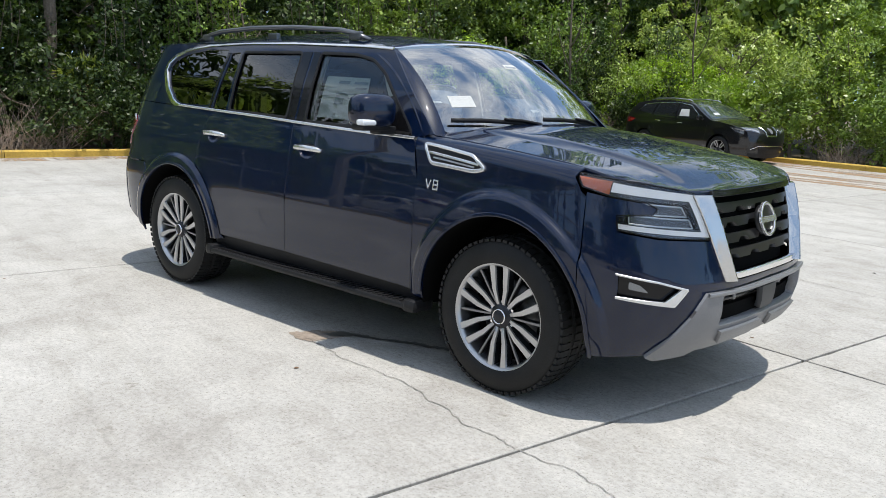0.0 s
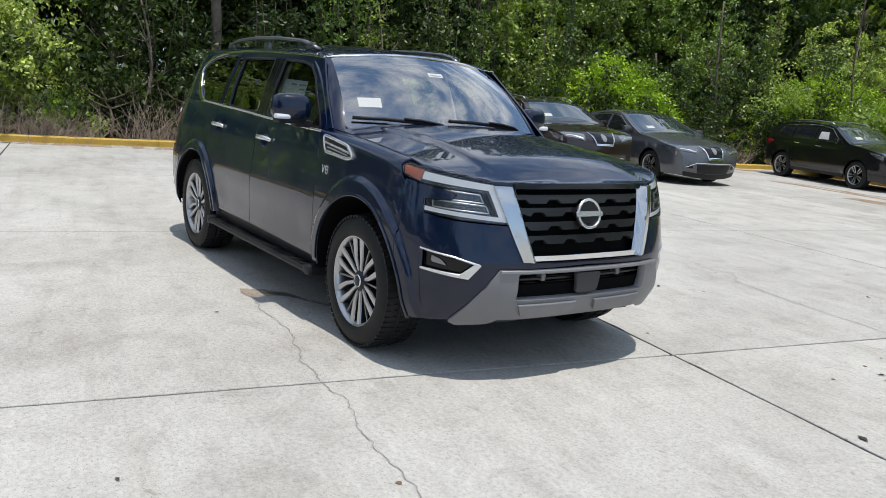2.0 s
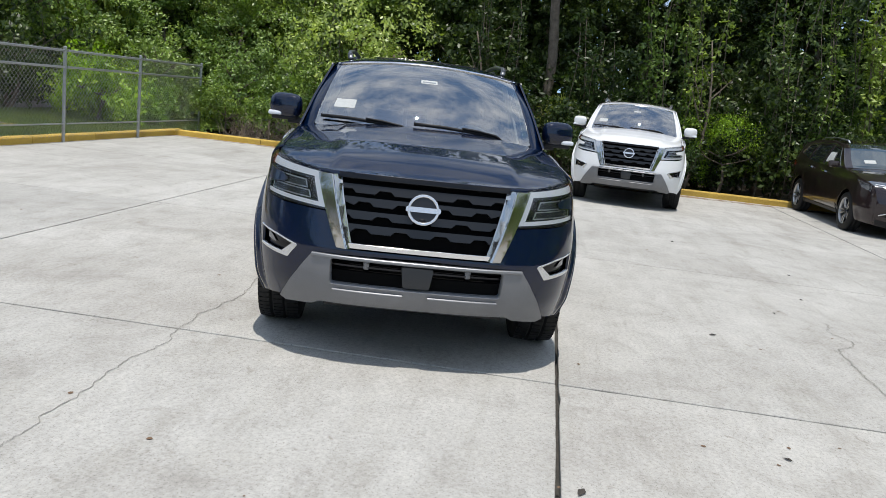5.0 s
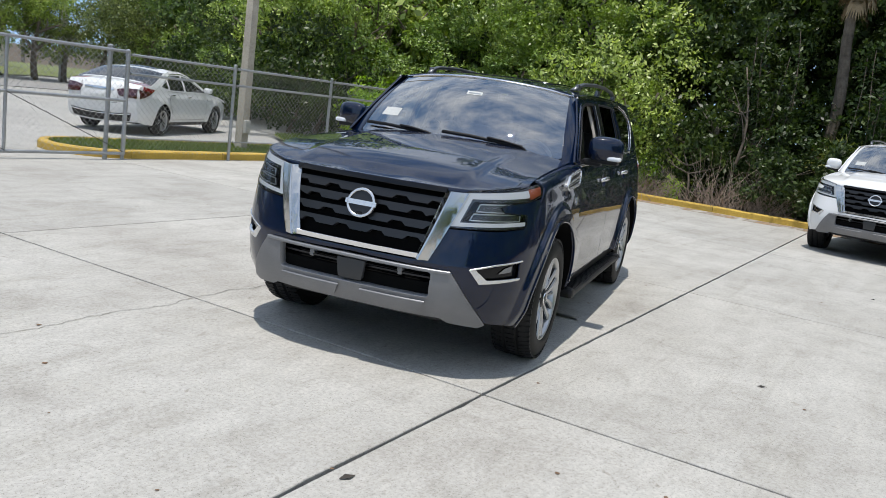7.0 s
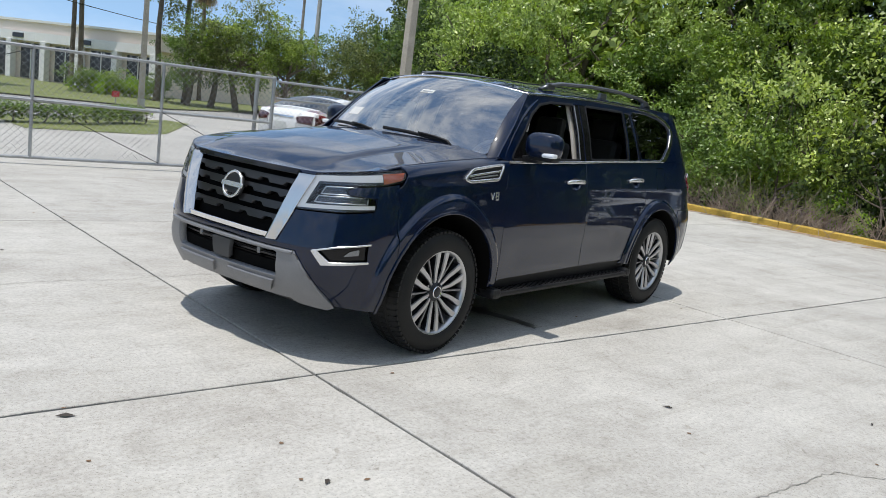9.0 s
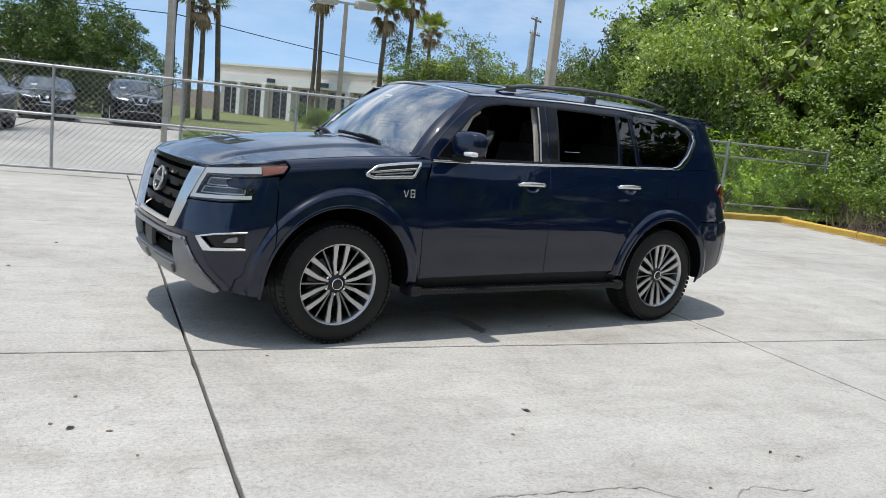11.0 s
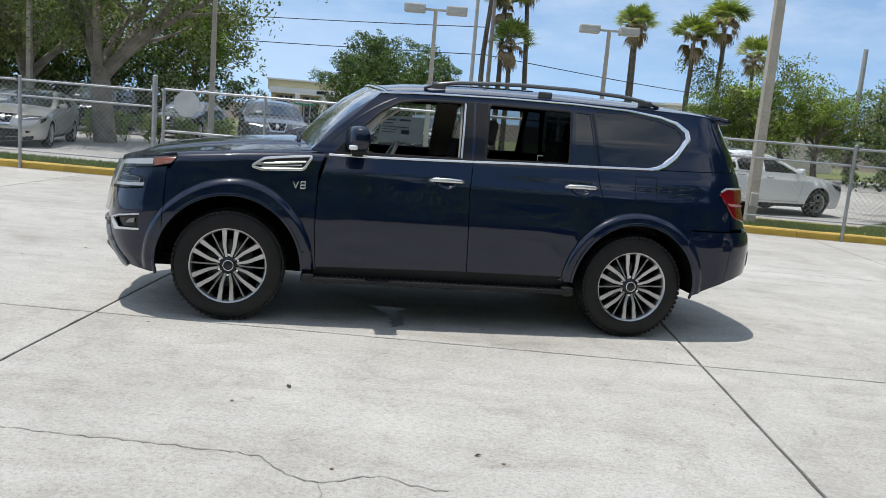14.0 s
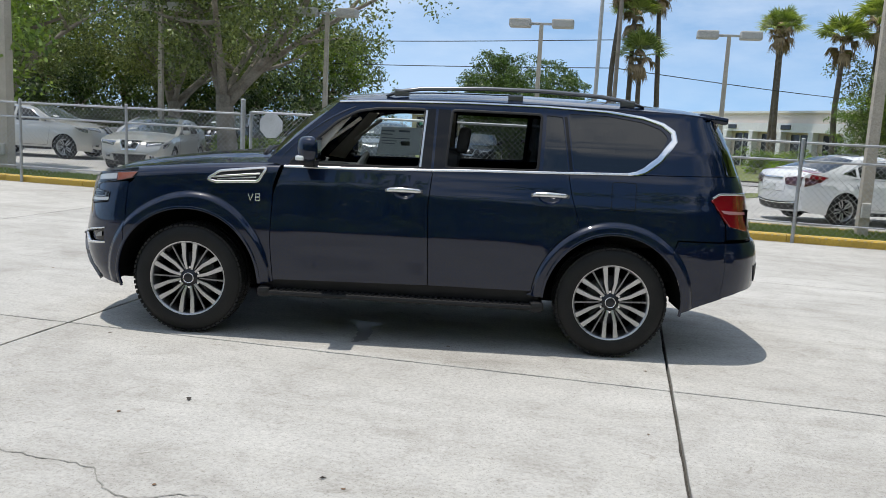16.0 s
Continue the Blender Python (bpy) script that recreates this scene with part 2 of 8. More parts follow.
NAVY = paint_mat("navy_paint", (0.0004, 0.0026, 0.0105), (0.0009, 0.0098, 0.045), 0.0)
bsdf(NAVY).inputs["Coat IOR"].default_value = 1.51
bsdf(NAVY).inputs["Specular IOR Level"].default_value = 0.08
WHITE = paint_mat("white_paint", (0.72, 0.73, 0.73), (0.80, 0.80, 0.80), 0.0)
BLACK_PAINT = paint_mat("black_paint", (0.004, 0.004, 0.005), (0.009, 0.009, 0.011), 0.1)
BROWN_PAINT = paint_mat("brown_paint", (0.007, 0.0035, 0.004), (0.036, 0.019, 0.021), 0.2)
GREY_PAINT = paint_mat("grey_paint", (0.042, 0.046, 0.052), (0.15, 0.16, 0.175), 0.3)
for dark_paint in (BLACK_PAINT, BROWN_PAINT, GREY_PAINT):
    bsdf(dark_paint).inputs["Coat IOR"].default_value = 1.55
SILVER_PAINT = paint_mat("silver_paint", (0.42, 0.41, 0.38), (0.58, 0.57, 0.54), 0.5)
CHROME = mat("chrome", (0.80, 0.80, 0.81), 0.12, 1.0)
CHROME_SOFT = mat("brushed_chrome", (0.58, 0.575, 0.565), 0.16, 1.0)
BRIGHT = mat("bright_trim", (0.68, 0.685, 0.69), 0.26, 0.8)
GUARD_EDGE = mat("guard_edge_satin", (0.26, 0.265, 0.275), 0.40, 0.6)
SATIN = mat("satin_silver", (0.55, 0.56, 0.58), 0.3, 0.9)
MACHINED = mat("machined_alloy", (0.50, 0.50, 0.505), 0.34, 0.95)
SPOKE_GREY = mat("spoke_grey", (0.22, 0.222, 0.228), 0.35, 0.8)
RIM_DARK = mat("rim_dark", (0.025, 0.026, 0.03), 0.35, 0.5)
GUARD = textured("bumper_guard_grey", [(0.3, (0.18, 0.182, 0.19)), (0.7, (0.22, 0.222, 0.23))], 4, 0.42, 200, 0.05, metal=0.35)
GLOSS_BLACK = mat("gloss_black", (0.006, 0.006, 0.007), 0.12, 0.0, 0.25, 0.2)
BLACK_PLASTIC = textured("black_plastic", [(0.3, (0.008, 0.008, 0.009)), (0.7, (0.015, 0.015, 0.016))], 6, 0.5, 300, 0.1, dist=0.001)
RUBBER = textured("tyre_rubber", [(0.3, (0.008, 0.008, 0.008)), (0.7, (0.016, 0.0157, 0.0152))], 5, 0.62, 120, 0.2, dist=0.002)
bsdf(RUBBER).inputs["Specular IOR Level"].default_value = 0.3
bsdf(BLACK_PLASTIC).inputs["Specular IOR Level"].default_value = 0.3
UNDER = mat("underbody", (0.004, 0.004, 0.004), 0.95, spec=0.1)
GLASS = glass_mat("clear_glass", (0.86, 0.93, 0.90), 1.9)
SCREEN_GLASS = glass_mat("windscreen_glass", (0.66, 0.74, 0.73), 2.0, 0.01, 0.35)
PRIVACY = glass_mat("privacy_glass", (0.014, 0.018, 0.023), 1.9)
TINTED = glass_mat("tinted_glass", (0.42, 0.45, 0.45), 1.9)
LENS = glass_mat("lamp_lens", (0.97, 0.98, 0.98), 0.8)
GRILLE_BLACK = mat("grille_black", (0.010, 0.010, 0.011), 0.30)
DAY_STRIP = mat("daylight_strip", (0.66, 0.67, 0.69), 0.2)
bsdf(DAY_STRIP).inputs["Emission Color"].default_value = (0.9, 0.95, 1.0, 1)
bsdf(DAY_STRIP).inputs["Emission Strength"].default_value = 0.12
LAMP_INNER = mat("lamp_inner", (0.10, 0.105, 0.115), 0.22, 0.6)
LAMP_CLEAR = mat("lamp_clear", (0.20, 0.21, 0.225), 0.14, 0.7, 1.0)
LAMP_WHITE = mat("lamp_white", (0.80, 0.82, 0.85), 0.25, 0.1)
AMBER = mat("amber_reflector", (0.50, 0.13, 0.06), 0.25, 0.0, 0.8)
TAIL_RED = mat("tail_red", (0.20, 0.004, 0.010), 0.12, 0.0, 1.0)
TAIL_SMOKED = mat("tail_smoked", (0.055, 0.004, 0.007), 0.1, 0.0, 1.0)
TAIL_CLEAR = mat("tail_clear", (0.50, 0.24, 0.26), 0.15, 0.0, 1.0)
TRIM_DARK = mat("interior_dark", (0.02, 0.02, 0.021), 0.7)
TRIM_GREY = mat("interior_grey", (0.10, 0.10, 0.10), 0.75)
TRIM_LIGHT = textured("interior_beige", [(0.3, (0.42, 0.39, 0.35)), (0.7, (0.48, 0.45, 0.41))], 4, 0.8, 150, 0.1, dist=0.001)
PAPER = textured("paper", [(0.3, (0.74, 0.76, 0.74)), (0.7, (0.80, 0.81, 0.79))], 4, 0.8, 100, 0.0)
# Thin paper glows where the light stands behind it.
thin = node(PAPER, "ShaderNodeBsdfTranslucent")
thin.inputs[0].default_value = (0.80, 0.82, 0.80, 1)
blend = node(PAPER, "ShaderNodeMixShader")
blend.inputs[0].default_value = 0.4
link(PAPER, bsdf(PAPER).outputs[0], blend.inputs[1])
link(PAPER, thin.outputs[0], blend.inputs[2])
link(PAPER, blend.outputs[0], PAPER.node_tree.nodes["Material Output"].inputs[0])
RAIL = mat("rail_grey", (0.16, 0.165, 0.175), 0.3, 0.7)
INK = mat("ink_grey", (0.28, 0.31, 0.33), 0.8)
PLATE_DARK = mat("plate_dark", (0.03, 0.032, 0.035), 0.5)
DISC_STEEL = mat("brake_disc", (0.12, 0.12, 0.125), 0.4, 0.9)
LITTER = mat("dry_leaf", (0.05, 0.042, 0.035), 0.9)


def stain_mat(name, color, lo, hi, scale=1.6, most=0.8, stretch=(1, 1, 1)):
    """A thin film of dirt, broken up by noise."""
    m = mat(name, color, 0.95)
    n = noisy(m, coords(m, stretch), scale, 8, 0.7, 0.6)
    link(m, ramp(m, n, [(lo, (0, 0, 0)), (hi, (most,) * 3)]), bsdf(m).inputs["Alpha"])
    return m


TAN_DIRT = stain_mat("tan_dirt", (0.34, 0.225, 0.13), 0.40, 0.60, 1.6, 0.85, (0.3, 1.7, 1))
DARK_FILM = stain_mat("dark_film", (0.15, 0.14, 0.125), 0.46, 0.72, 1.1, 0.3)
TAN_STAIN = textured("tan_spill", [(0.3, (0.24, 0.19, 0.145)), (0.7, (0.34, 0.29, 0.24))], 9, 0.9, 40)
RUST_SPOT = mat("rusty_grit", (0.16, 0.10, 0.06), 0.95)


# ---- building tools ----
def part(name, bm, material, parent=None, label="", smooth=False):
    """Links a bmesh (or a mesh) as one mesh object, under parent if given."""
    me = bm
    if isinstance(bm, bmesh.types.BMesh):
        me = bpy.data.meshes.new(name)
        bm.to_mesh(me)
        bm.free()
        if smooth:
            me.polygons.foreach_set("use_smooth", [True] * len(me.polygons))
    if not me.materials:
        me.materials.append(material)
    ob = new(name, me)
    if parent is not None:
        ob.parent = parent
    if label:
        ob["label"] = label
    return ob


def thing(name, label, category, m=None, group="", kind=""):
    ob = new(name)
    ob.empty_display_size = 0.2
    if m is not None:
        ob.matrix_basis = m
    return tagged(ob, label, category, group, kind)


def raw(name, verts, faces, material=None, smooth=False):
    me = bpy.data.meshes.new(name)
    me.from_pydata([tuple(map(float, v)) for v in verts], [], faces)
    me.update()
    if smooth:
        me.polygons.foreach_set("use_smooth", [True] * len(me.polygons))
    if material:
        me.materials.append(material)
    return me


def box(bm, cx, cy, cz, sx, sy, sz, bevel=0.0, m=None):
    made = bmesh.ops.create_cube(bm, size=1.0, matrix=(m or Matrix()) @ Matrix.LocRotScale((cx, cy, cz), None, (sx, sy, sz)))
    if bevel:
        edges = {e for v in made["verts"] for e in v.link_edges}
        bmesh.ops.bevel(bm, geom=list(edges), offset=bevel, segments=2, affect="EDGES", profile=0.6)
    return bm


def boxed(cx, cy, cz, sx, sy, sz, bevel=0.0, m=None):
    return box(bmesh.new(), cx, cy, cz, sx, sy, sz, bevel, m)


def rod(bm, a, b, r, r2=None, sides=10, caps=True):
    a, b = Vector(a), Vector(b)
    d = b - a
    m = Matrix.Translation((a + b) / 2) @ d.to_track_quat("Z", "Y").to_matrix().to_4x4()
    bmesh.ops.create_cone(bm, cap_ends=caps, segments=sides, radius1=r, radius2=r if r2 is None else r2, depth=d.length, matrix=m)
    return bm


def tube(path, r, sides=8, closed=False):
    """Verts and faces of a tube along a path; r is one radius or one per point, or a pair for an oval."""
    pts = [Vector(p) for p in path]
    n = len(pts)
    verts, faces = [], []
    for i, p in enumerate(pts):
        t = (pts[(i + 1) % n] - pts[i - 1]) if closed else (pts[min(i + 1, n - 1)] - pts[max(i - 1, 0)])
        t.normalize()
        up = Vector((0, 0, 1)) if abs(t.z) < 0.9 else Vector((1, 0, 0))
        a = t.cross(up).normalized()
        b = a.cross(t)
        ri = r[i] if isinstance(r, list) else r
        ra, rb = ri if isinstance(ri, tuple) else (ri, ri)
        for k in range(sides):
            w = 2 * math.pi * k / sides
            verts.append(p + a * math.cos(w) * ra + b * math.sin(w) * rb)
    for i in range(n if closed else n - 1):
        j = (i + 1) % n
        for k in range(sides):
            l = (k + 1) % sides
            faces.append((i * sides + k, i * sides + l, j * sides + l, j * sides + k))
    if not closed:
        faces.append(tuple(range(sides))[::-1])
        faces.append(tuple((n - 1) * sides + k for k in range(sides)))
    return verts, faces


def tube_mesh(name, path, r, sides=8, closed=False):
    v, f = tube(path, r, sides, closed)
    return raw(name, v, f, smooth=True)


def revolve(profile, sides=48, axis="Y"):
    """A closed ring from (radius, offset) pairs turned round the Y axis."""
    verts, faces, n = [], [], len(profile)
    for k in range(sides):
        w = 2 * math.pi * k / sides
        for r, o in profile:
            verts.append((r * math.cos(w), o, r * math.sin(w)))
    for k in range(sides):
        l = (k + 1) % sides
        for i in range(n - 1):
            faces.append((k * n + i, k * n + i + 1, l * n + i + 1, l * n + i))
    return verts, faces


def curve_of(xs, ys, soft=0.05):
    """A smooth function through about the given points."""
    fine = np.linspace(xs[0], xs[-1], 600)
    vals = np.interp(fine, xs, ys)
    w = max(1, int(soft / (fine[1] - fine[0])))
    k = np.hanning(2 * w + 3)
    k /= k.sum()
    pad = w + 1
    ext = np.r_[2 * vals[0] - vals[pad:0:-1], vals, 2 * vals[-1] - vals[-2:-pad - 2:-1]]
    vals = np.convolve(ext, k, "valid")
    return lambda x: np.interp(x, fine, vals)


def step01(t):
    t = np.clip(t, 0, 1)
    return t * t * (3 - 2 * t)


def in_poly(poly, pts):
    p = np.asarray(poly)
    x, y = pts[:, 0], pts[:, 1]
    hit = np.zeros(len(pts), bool)
    for (x1, y1), (x2, y2) in zip(p, np.roll(p, -1, 0)):
        if y1 != y2:
            cross = (y1 > y) != (y2 > y)
            hit ^= cross & (x < (x2 - x1) * (y - y1) / (y2 - y1) + x1)
    return hit


def resample(loop, step, closed=True):
    out = []
    n = len(loop)
    for i in range(n if closed else n - 1):
        a, b = np.array(loop[i], float), np.array(loop[(i + 1) % n], float)
        k = max(1, int(np.ceil(np.linalg.norm(b - a) / step)))
        out += [tuple(a + (b - a) * j / k) for j in range(k)]
    if not closed:
        out.append(tuple(map(float, loop[-1])))
    return out


def arc(cx, cz, r, a0, a1, n=16):
    return [(cx + r * math.cos(radians(a0 + (a1 - a0) * i / n)), cz + r * math.sin(radians(a0 + (a1 - a0) * i / n))) for i in range(n + 1)]


def rounded(loop, r, n=4):
    """The loop with its corners rounded off."""
    out, pts = [], [np.array(p, float) for p in loop]
    for i, p in enumerate(pts):
        a, b = pts[i - 1] - p, pts[(i + 1) % len(pts)] - p
        la, lb = np.linalg.norm(a), np.linalg.norm(b)
        d = min(r, la * 0.45, lb * 0.45)
        s, e = p + a / la * d, p + b / lb * d
        for k in range(n + 1):
            t = k / n
            out.append(tuple((1 - t) ** 2 * s + 2 * t * (1 - t) * p + t * t * e))
    return out


def panel(name, surf, outline, holes=(), step=0.06, off=0.0, thick=0.014, centre=(0, 0, 0.8), edge=0.4, mirror=1, rings=(), ring_u=None):
    """A sheet cut out of a smooth surface by an outline with holes, with a turned-in rim. surf takes arrays u, v and gives x, y, z."""
    loops = [resample(l, step * edge) for l in (outline, *holes)]
    pts, edges = [], []
    for l in loops:
        s = len(pts)
        pts += l
        edges += [(s + i, s + (i + 1) % len(l)) for i in range(len(l))]
    arr = np.array(pts)
    lo, hi = arr.min(0), arr.max(0)
    gx, gy = np.meshgrid(np.arange(lo[0] + step / 2, hi[0], step), np.arange(lo[1] + step / 2, hi[1], step))
    grid = np.c_[gx.ravel(), gy.ravel()]
    # Denser rings where a wheel arch flare swells out of the sheet.
    for xc, zc in rings:
        away = np.array([(np.hypot(g[0] - xc, g[1] - zc) > 0.66) for g in grid]) if ring_u is None else np.ones(len(grid), bool)
        more = [(xc + r * math.cos(t), zc + r * math.sin(t)) for r in (FLARE_F - FLARE if xc > 0 else 0) + np.array((0.515, 0.54, 0.558, 0.567, 0.574, 0.581, 0.588, 0.597, 0.615, 0.65)) for t in np.linspace(0, 2 * math.pi, 150, endpoint=False)]
        if ring_u is not None:
            more = [ring_u(x, z) for x, z in more if x > xc + 0.3]
        grid = np.r_[grid[away], np.array(more)]
    keep = in_poly(loops[0], grid)
    for h in loops[1:]:
        keep &= ~in_poly(h, grid)
    grid = grid[keep]
    if len(grid):
        far = np.array([np.min(np.hypot(*(arr - g).T)) > (0.006 if rings else 0.4 * step * max(edge, 0.5)) for g in grid])
        grid = grid[far]
    from_pts = [Vector(p) for p in pts] + [Vector(g) for g in grid]
    from mathutils.geometry import delaunay_2d_cdt
    v2, _, tris, *_ = delaunay_2d_cdt(from_pts, edges, [], 0, 1e-6)
    uv = np.array([tuple(v) for v in v2])
    tris = np.array([t for t in tris if len(t) == 3])
    mid = uv[tris].mean(1)
    ok = in_poly(loops[0], mid)
    for h in loops[1:]:
        ok &= ~in_poly(h, mid)
    tris = tris[ok]

    def at(u, v):
        return np.stack([np.broadcast_to(c, np.shape(u)) for c in surf(u, v)], -1)

    u, v, h = uv[:, 0], uv[:, 1], 2e-3
    p = at(u, v)
    nrm = np.cross(at(u + h, v) - at(u - h, v), at(u, v + h) - at(u, v - h))
    nrm /= np.maximum(np.linalg.norm(nrm, axis=1, keepdims=True), 1e-12)
    nrm *= np.sign(np.sum(nrm * (p - np.array(centre))) + 1e-9)
    p = p + nrm * off
    if mirror < 0:
        p[:, 1] *= -1
        nrm[:, 1] *= -1
    a, b, c = p[tris[:, 0]], p[tris[:, 1]], p[tris[:, 2]]
    back = np.sum(np.cross(b - a, c - a) * nrm[tris[:, 0]], 1) < 0
    tris[back] = tris[back][:, ::-1]
    verts, norms, faces = list(p), list(nrm), [tuple(map(int, t)) for t in tris]
    if thick:
        count = {}
        for t in faces:
            for i in range(3):
                count[(t[i], t[(i + 1) % 3])] = 1
        rim = [e for e in count if (e[1], e[0]) not in count]
        for i, j in rim:
            out = np.cross(p[j] - p[i], nrm[i])
            out /= max(np.linalg.norm(out), 1e-9)
            s = len(verts)
            soft_i, soft_j = (nrm[i] + out) / 1.414, (nrm[j] + out) / 1.414
            verts += [p[i], p[j], p[j] - nrm[j] * thick, p[i] - nrm[i] * thick]
            norms += [soft_i, soft_j, out, out]
            faces.append((s + 1, s, s + 3, s + 2))
    me = raw(name, verts, faces, smooth=True)
    me.normals_split_custom_set_from_vertices([tuple(map(float, n)) for n in norms])
    return me


def ribbon(name, surf, path, width, height=0.006, step=0.03, off=0.0, centre=(0, 0, 0.8), mirror=1, closed=False, taper=None):
    """A raised strip that follows a path on a surface."""
    pts = np.array(resample(path, step, closed))
    nxt, prv = np.roll(pts, -1, 0), np.roll(pts, 1, 0)
    if not closed:
        nxt[-1], prv[0] = pts[-1], pts[0]
    t = nxt - prv
    t /= np.linalg.norm(t, axis=1, keepdims=True)
    side = np.c_[-t[:, 1], t[:, 0]]
    w = width / 2 * (np.ones(len(pts)) if taper is None else np.interp(np.linspace(0, 1, len(pts)), *taper))

    def at(q):
        return np.stack([np.broadcast_to(c, len(q)) for c in surf(q[:, 0], q[:, 1])], -1)

    h = np.array([2e-3, 0]), np.array([0, 2e-3])
    n = np.cross(at(pts + h[0]) - at(pts - h[0]), at(pts + h[1]) - at(pts - h[1]))
    n /= np.linalg.norm(n, axis=1, keepdims=True)
    mid = at(pts)
    n *= np.sign(np.sum(n * (mid - np.array(centre))))
    rows = []
    for s, d in ((-1, 0.0), (-1, 0.7), (-0.55, 1.0), (0.55, 1.0), (1, 0.7), (1, 0.0)):
        q = at(pts + side * (s * w)[:, None])
        rows.append(q + n * (off + d * height - (0.004 if d == 0 else 0)))
    rows = np.stack(rows, 1)
    if mirror < 0:
        rows = rows * np.array([1, -1, 1])
    k = rows.shape[1]
    faces = []
    m = len(pts)
    for i in range(m if closed else m - 1):
        j = (i + 1) % m
        for a in range(k - 1):
            f = (i * k + a, i * k + a + 1, j * k + a + 1, j * k + a)
            faces.append(f[::-1] if mirror < 0 else f)
    if not closed:
        faces += [tuple(range(k)), tuple((m - 1) * k + a for a in range(k))[::-1]]
    me = raw(name, rows.reshape(-1, 3), faces, smooth=False)
    return me


# ---- the large sport utility vehicle ----
XF, XR = 1.75, -1.95
AXLE, WHEEL_Z = 1.5375, 0.405
ARCH, FLARE = 0.492, 0.570
ARCH_F, FLARE_F = 0.515, 0.605
half_width = curve_of([0.25, 0.35, 0.45, 0.60, 0.72, 0.80, 0.90, 1.00, 1.10, 1.20, 1.26, 1.32, 1.50, 1.75, 1.85],
                      [0.925, 0.948, 0.966, 0.981, 0.986, 0.984, 0.975, 0.962, 0.946, 0.924, 0.907, 0.886, 0.833, 0.732, 0.68], 0.06)
nose = curve_of([0.25, 0.35, 0.45, 0.55, 0.68, 0.78, 0.90, 1.00, 1.10, 1.20, 1.3], [2.35, 2.42, 2.485, 2.51, 2.51, 2.49, 2.465, 2.44, 2.405, 2.36, 2.3], 0.03)
tail = curve_of([0.3, 0.45, 0.6, 0.80, 0.90, 1.0, 1.25, 1.5, 1.75, 1.85], [-2.63, -2.69, -2.715, -2.715, -2.66, -2.62, -2.575, -2.47, -2.33, -2.25], 0.03)
shoulder = curve_of([0.8, 1.11, 1.47, 1.86, 2.16, 2.4], [0.075, 0.062, 0.036, -0.002, -0.040, -0.075], 0.1)


def flare_bump(x, z):
    out = 0.0
    for xa, fl in ((AXLE, FLARE_F), (-AXLE, FLARE)):
        r = np.hypot(x - xa, z - WHEEL_Z)
        out = out + 0.025 * (1 - step01((r - fl + 0.018) / 0.03)) * step01((z - 0.28) / 0.15)
    return out


def plan_shrink(x, z):
    f = np.clip((x - XF) / (nose(z) - XF), 0, 0.999)
    r = np.clip((XR - x) / (XR - tail(z)), 0, 0.999)
    return (1 - f ** 3) ** (1 / 3) * (1 - r ** 3) ** (1 / 3)


def side(x, z):
    """The car's left flank."""
    x, z = np.asarray(x, float), np.asarray(z, float)
    waist = -0.010 * np.exp(-((z - 0.62) / 0.10) ** 2) * step01((x + 1.0) / 0.3) * step01((0.95 - x) / 0.3)
    crease = 0.006 * np.exp(-((z - 1.10 - 0.02 * x) / 0.05) ** 2)
    y = (half_width(z) + waist + crease) * plan_shrink(x, z) + flare_bump(x, z)
    return x, y, z


def fender_surf(x, v):
    """The flank with its top rolled over towards the bonnet."""
    x, v = np.asarray(x, float), np.asarray(v, float)
    r = 0.085
    ang = np.clip((v - 1.12) / r, 0, 1.45)
    lift = shoulder(x) * step01((v - 0.75) / 0.40)
    z = np.where(v < 1.12, v, 1.12 + r * np.sin(ang)) + lift
    _, y, _ = side(x, np.minimum(v, 1.12))
    return x, y - r * (1 - np.cos(ang)), z


TH = np.linspace(0, math.pi / 2, 400)
YN, XN = np.sin(TH) ** (2 / 3), np.cos(TH) ** (2 / 3)
SN = np.r_[0, np.cumsum(np.hypot(np.diff(YN * 0.97), np.diff(XN * 0.75)))]


def sy(y):
    return float(np.interp(y / 0.97, YN, SN))


def FX(x, z):
    """The nose's (way along, height) for a place given by x and height."""
    return float(np.interp(-(x - XF) / float(nose(z) - XF), -XN, SN)), z


def RX(x, z):
    return float(np.interp(-(XR - x) / float(XR - tail(z)), -XN, SN)), z


def front(s, z):
    """The nose, by the way along it from the middle and the height."""
    s, z = np.asarray(s, float), np.asarray(z, float)
    a = np.abs(s)
    yn, xn = np.interp(a, SN, YN), np.interp(a, SN, XN)
    x = XF + (nose(z) - XF) * xn
    roll = 0.085 * (1 - np.sqrt(1 - np.clip((z - 1.09) / 0.09, 0, 0.95) ** 2))
    y = np.sign(s) * (half_width(np.minimum(z, 1.1)) * yn + flare_bump(x, z) - roll * yn ** 4)
    return x, y, z


def arm_lines(s, z):
    """How far across a grille arm a place lies, from its inner edge to its outer."""
    inner = np.interp(z, [0.695, 1.092], [sy(0.375), sy(0.490)])
    outer = np.interp(z, [0.695, 1.092], [sy(0.455), sy(0.620)])
    return np.clip((np.abs(s) - inner) / (outer - inner), 0, 1)


def arm_outer(s, z):
    t = arm_lines(s, z)
    x, y, z = front(s, z)
    return x + 0.022 * (1 - (t - 0.35) / 0.65), y, z


def arm_inner(s, z):
    t = arm_lines(s, z)
    x, y, z = front(s, z)
    return x + 0.022 - 0.050 * (1 - t / 0.35), y, z


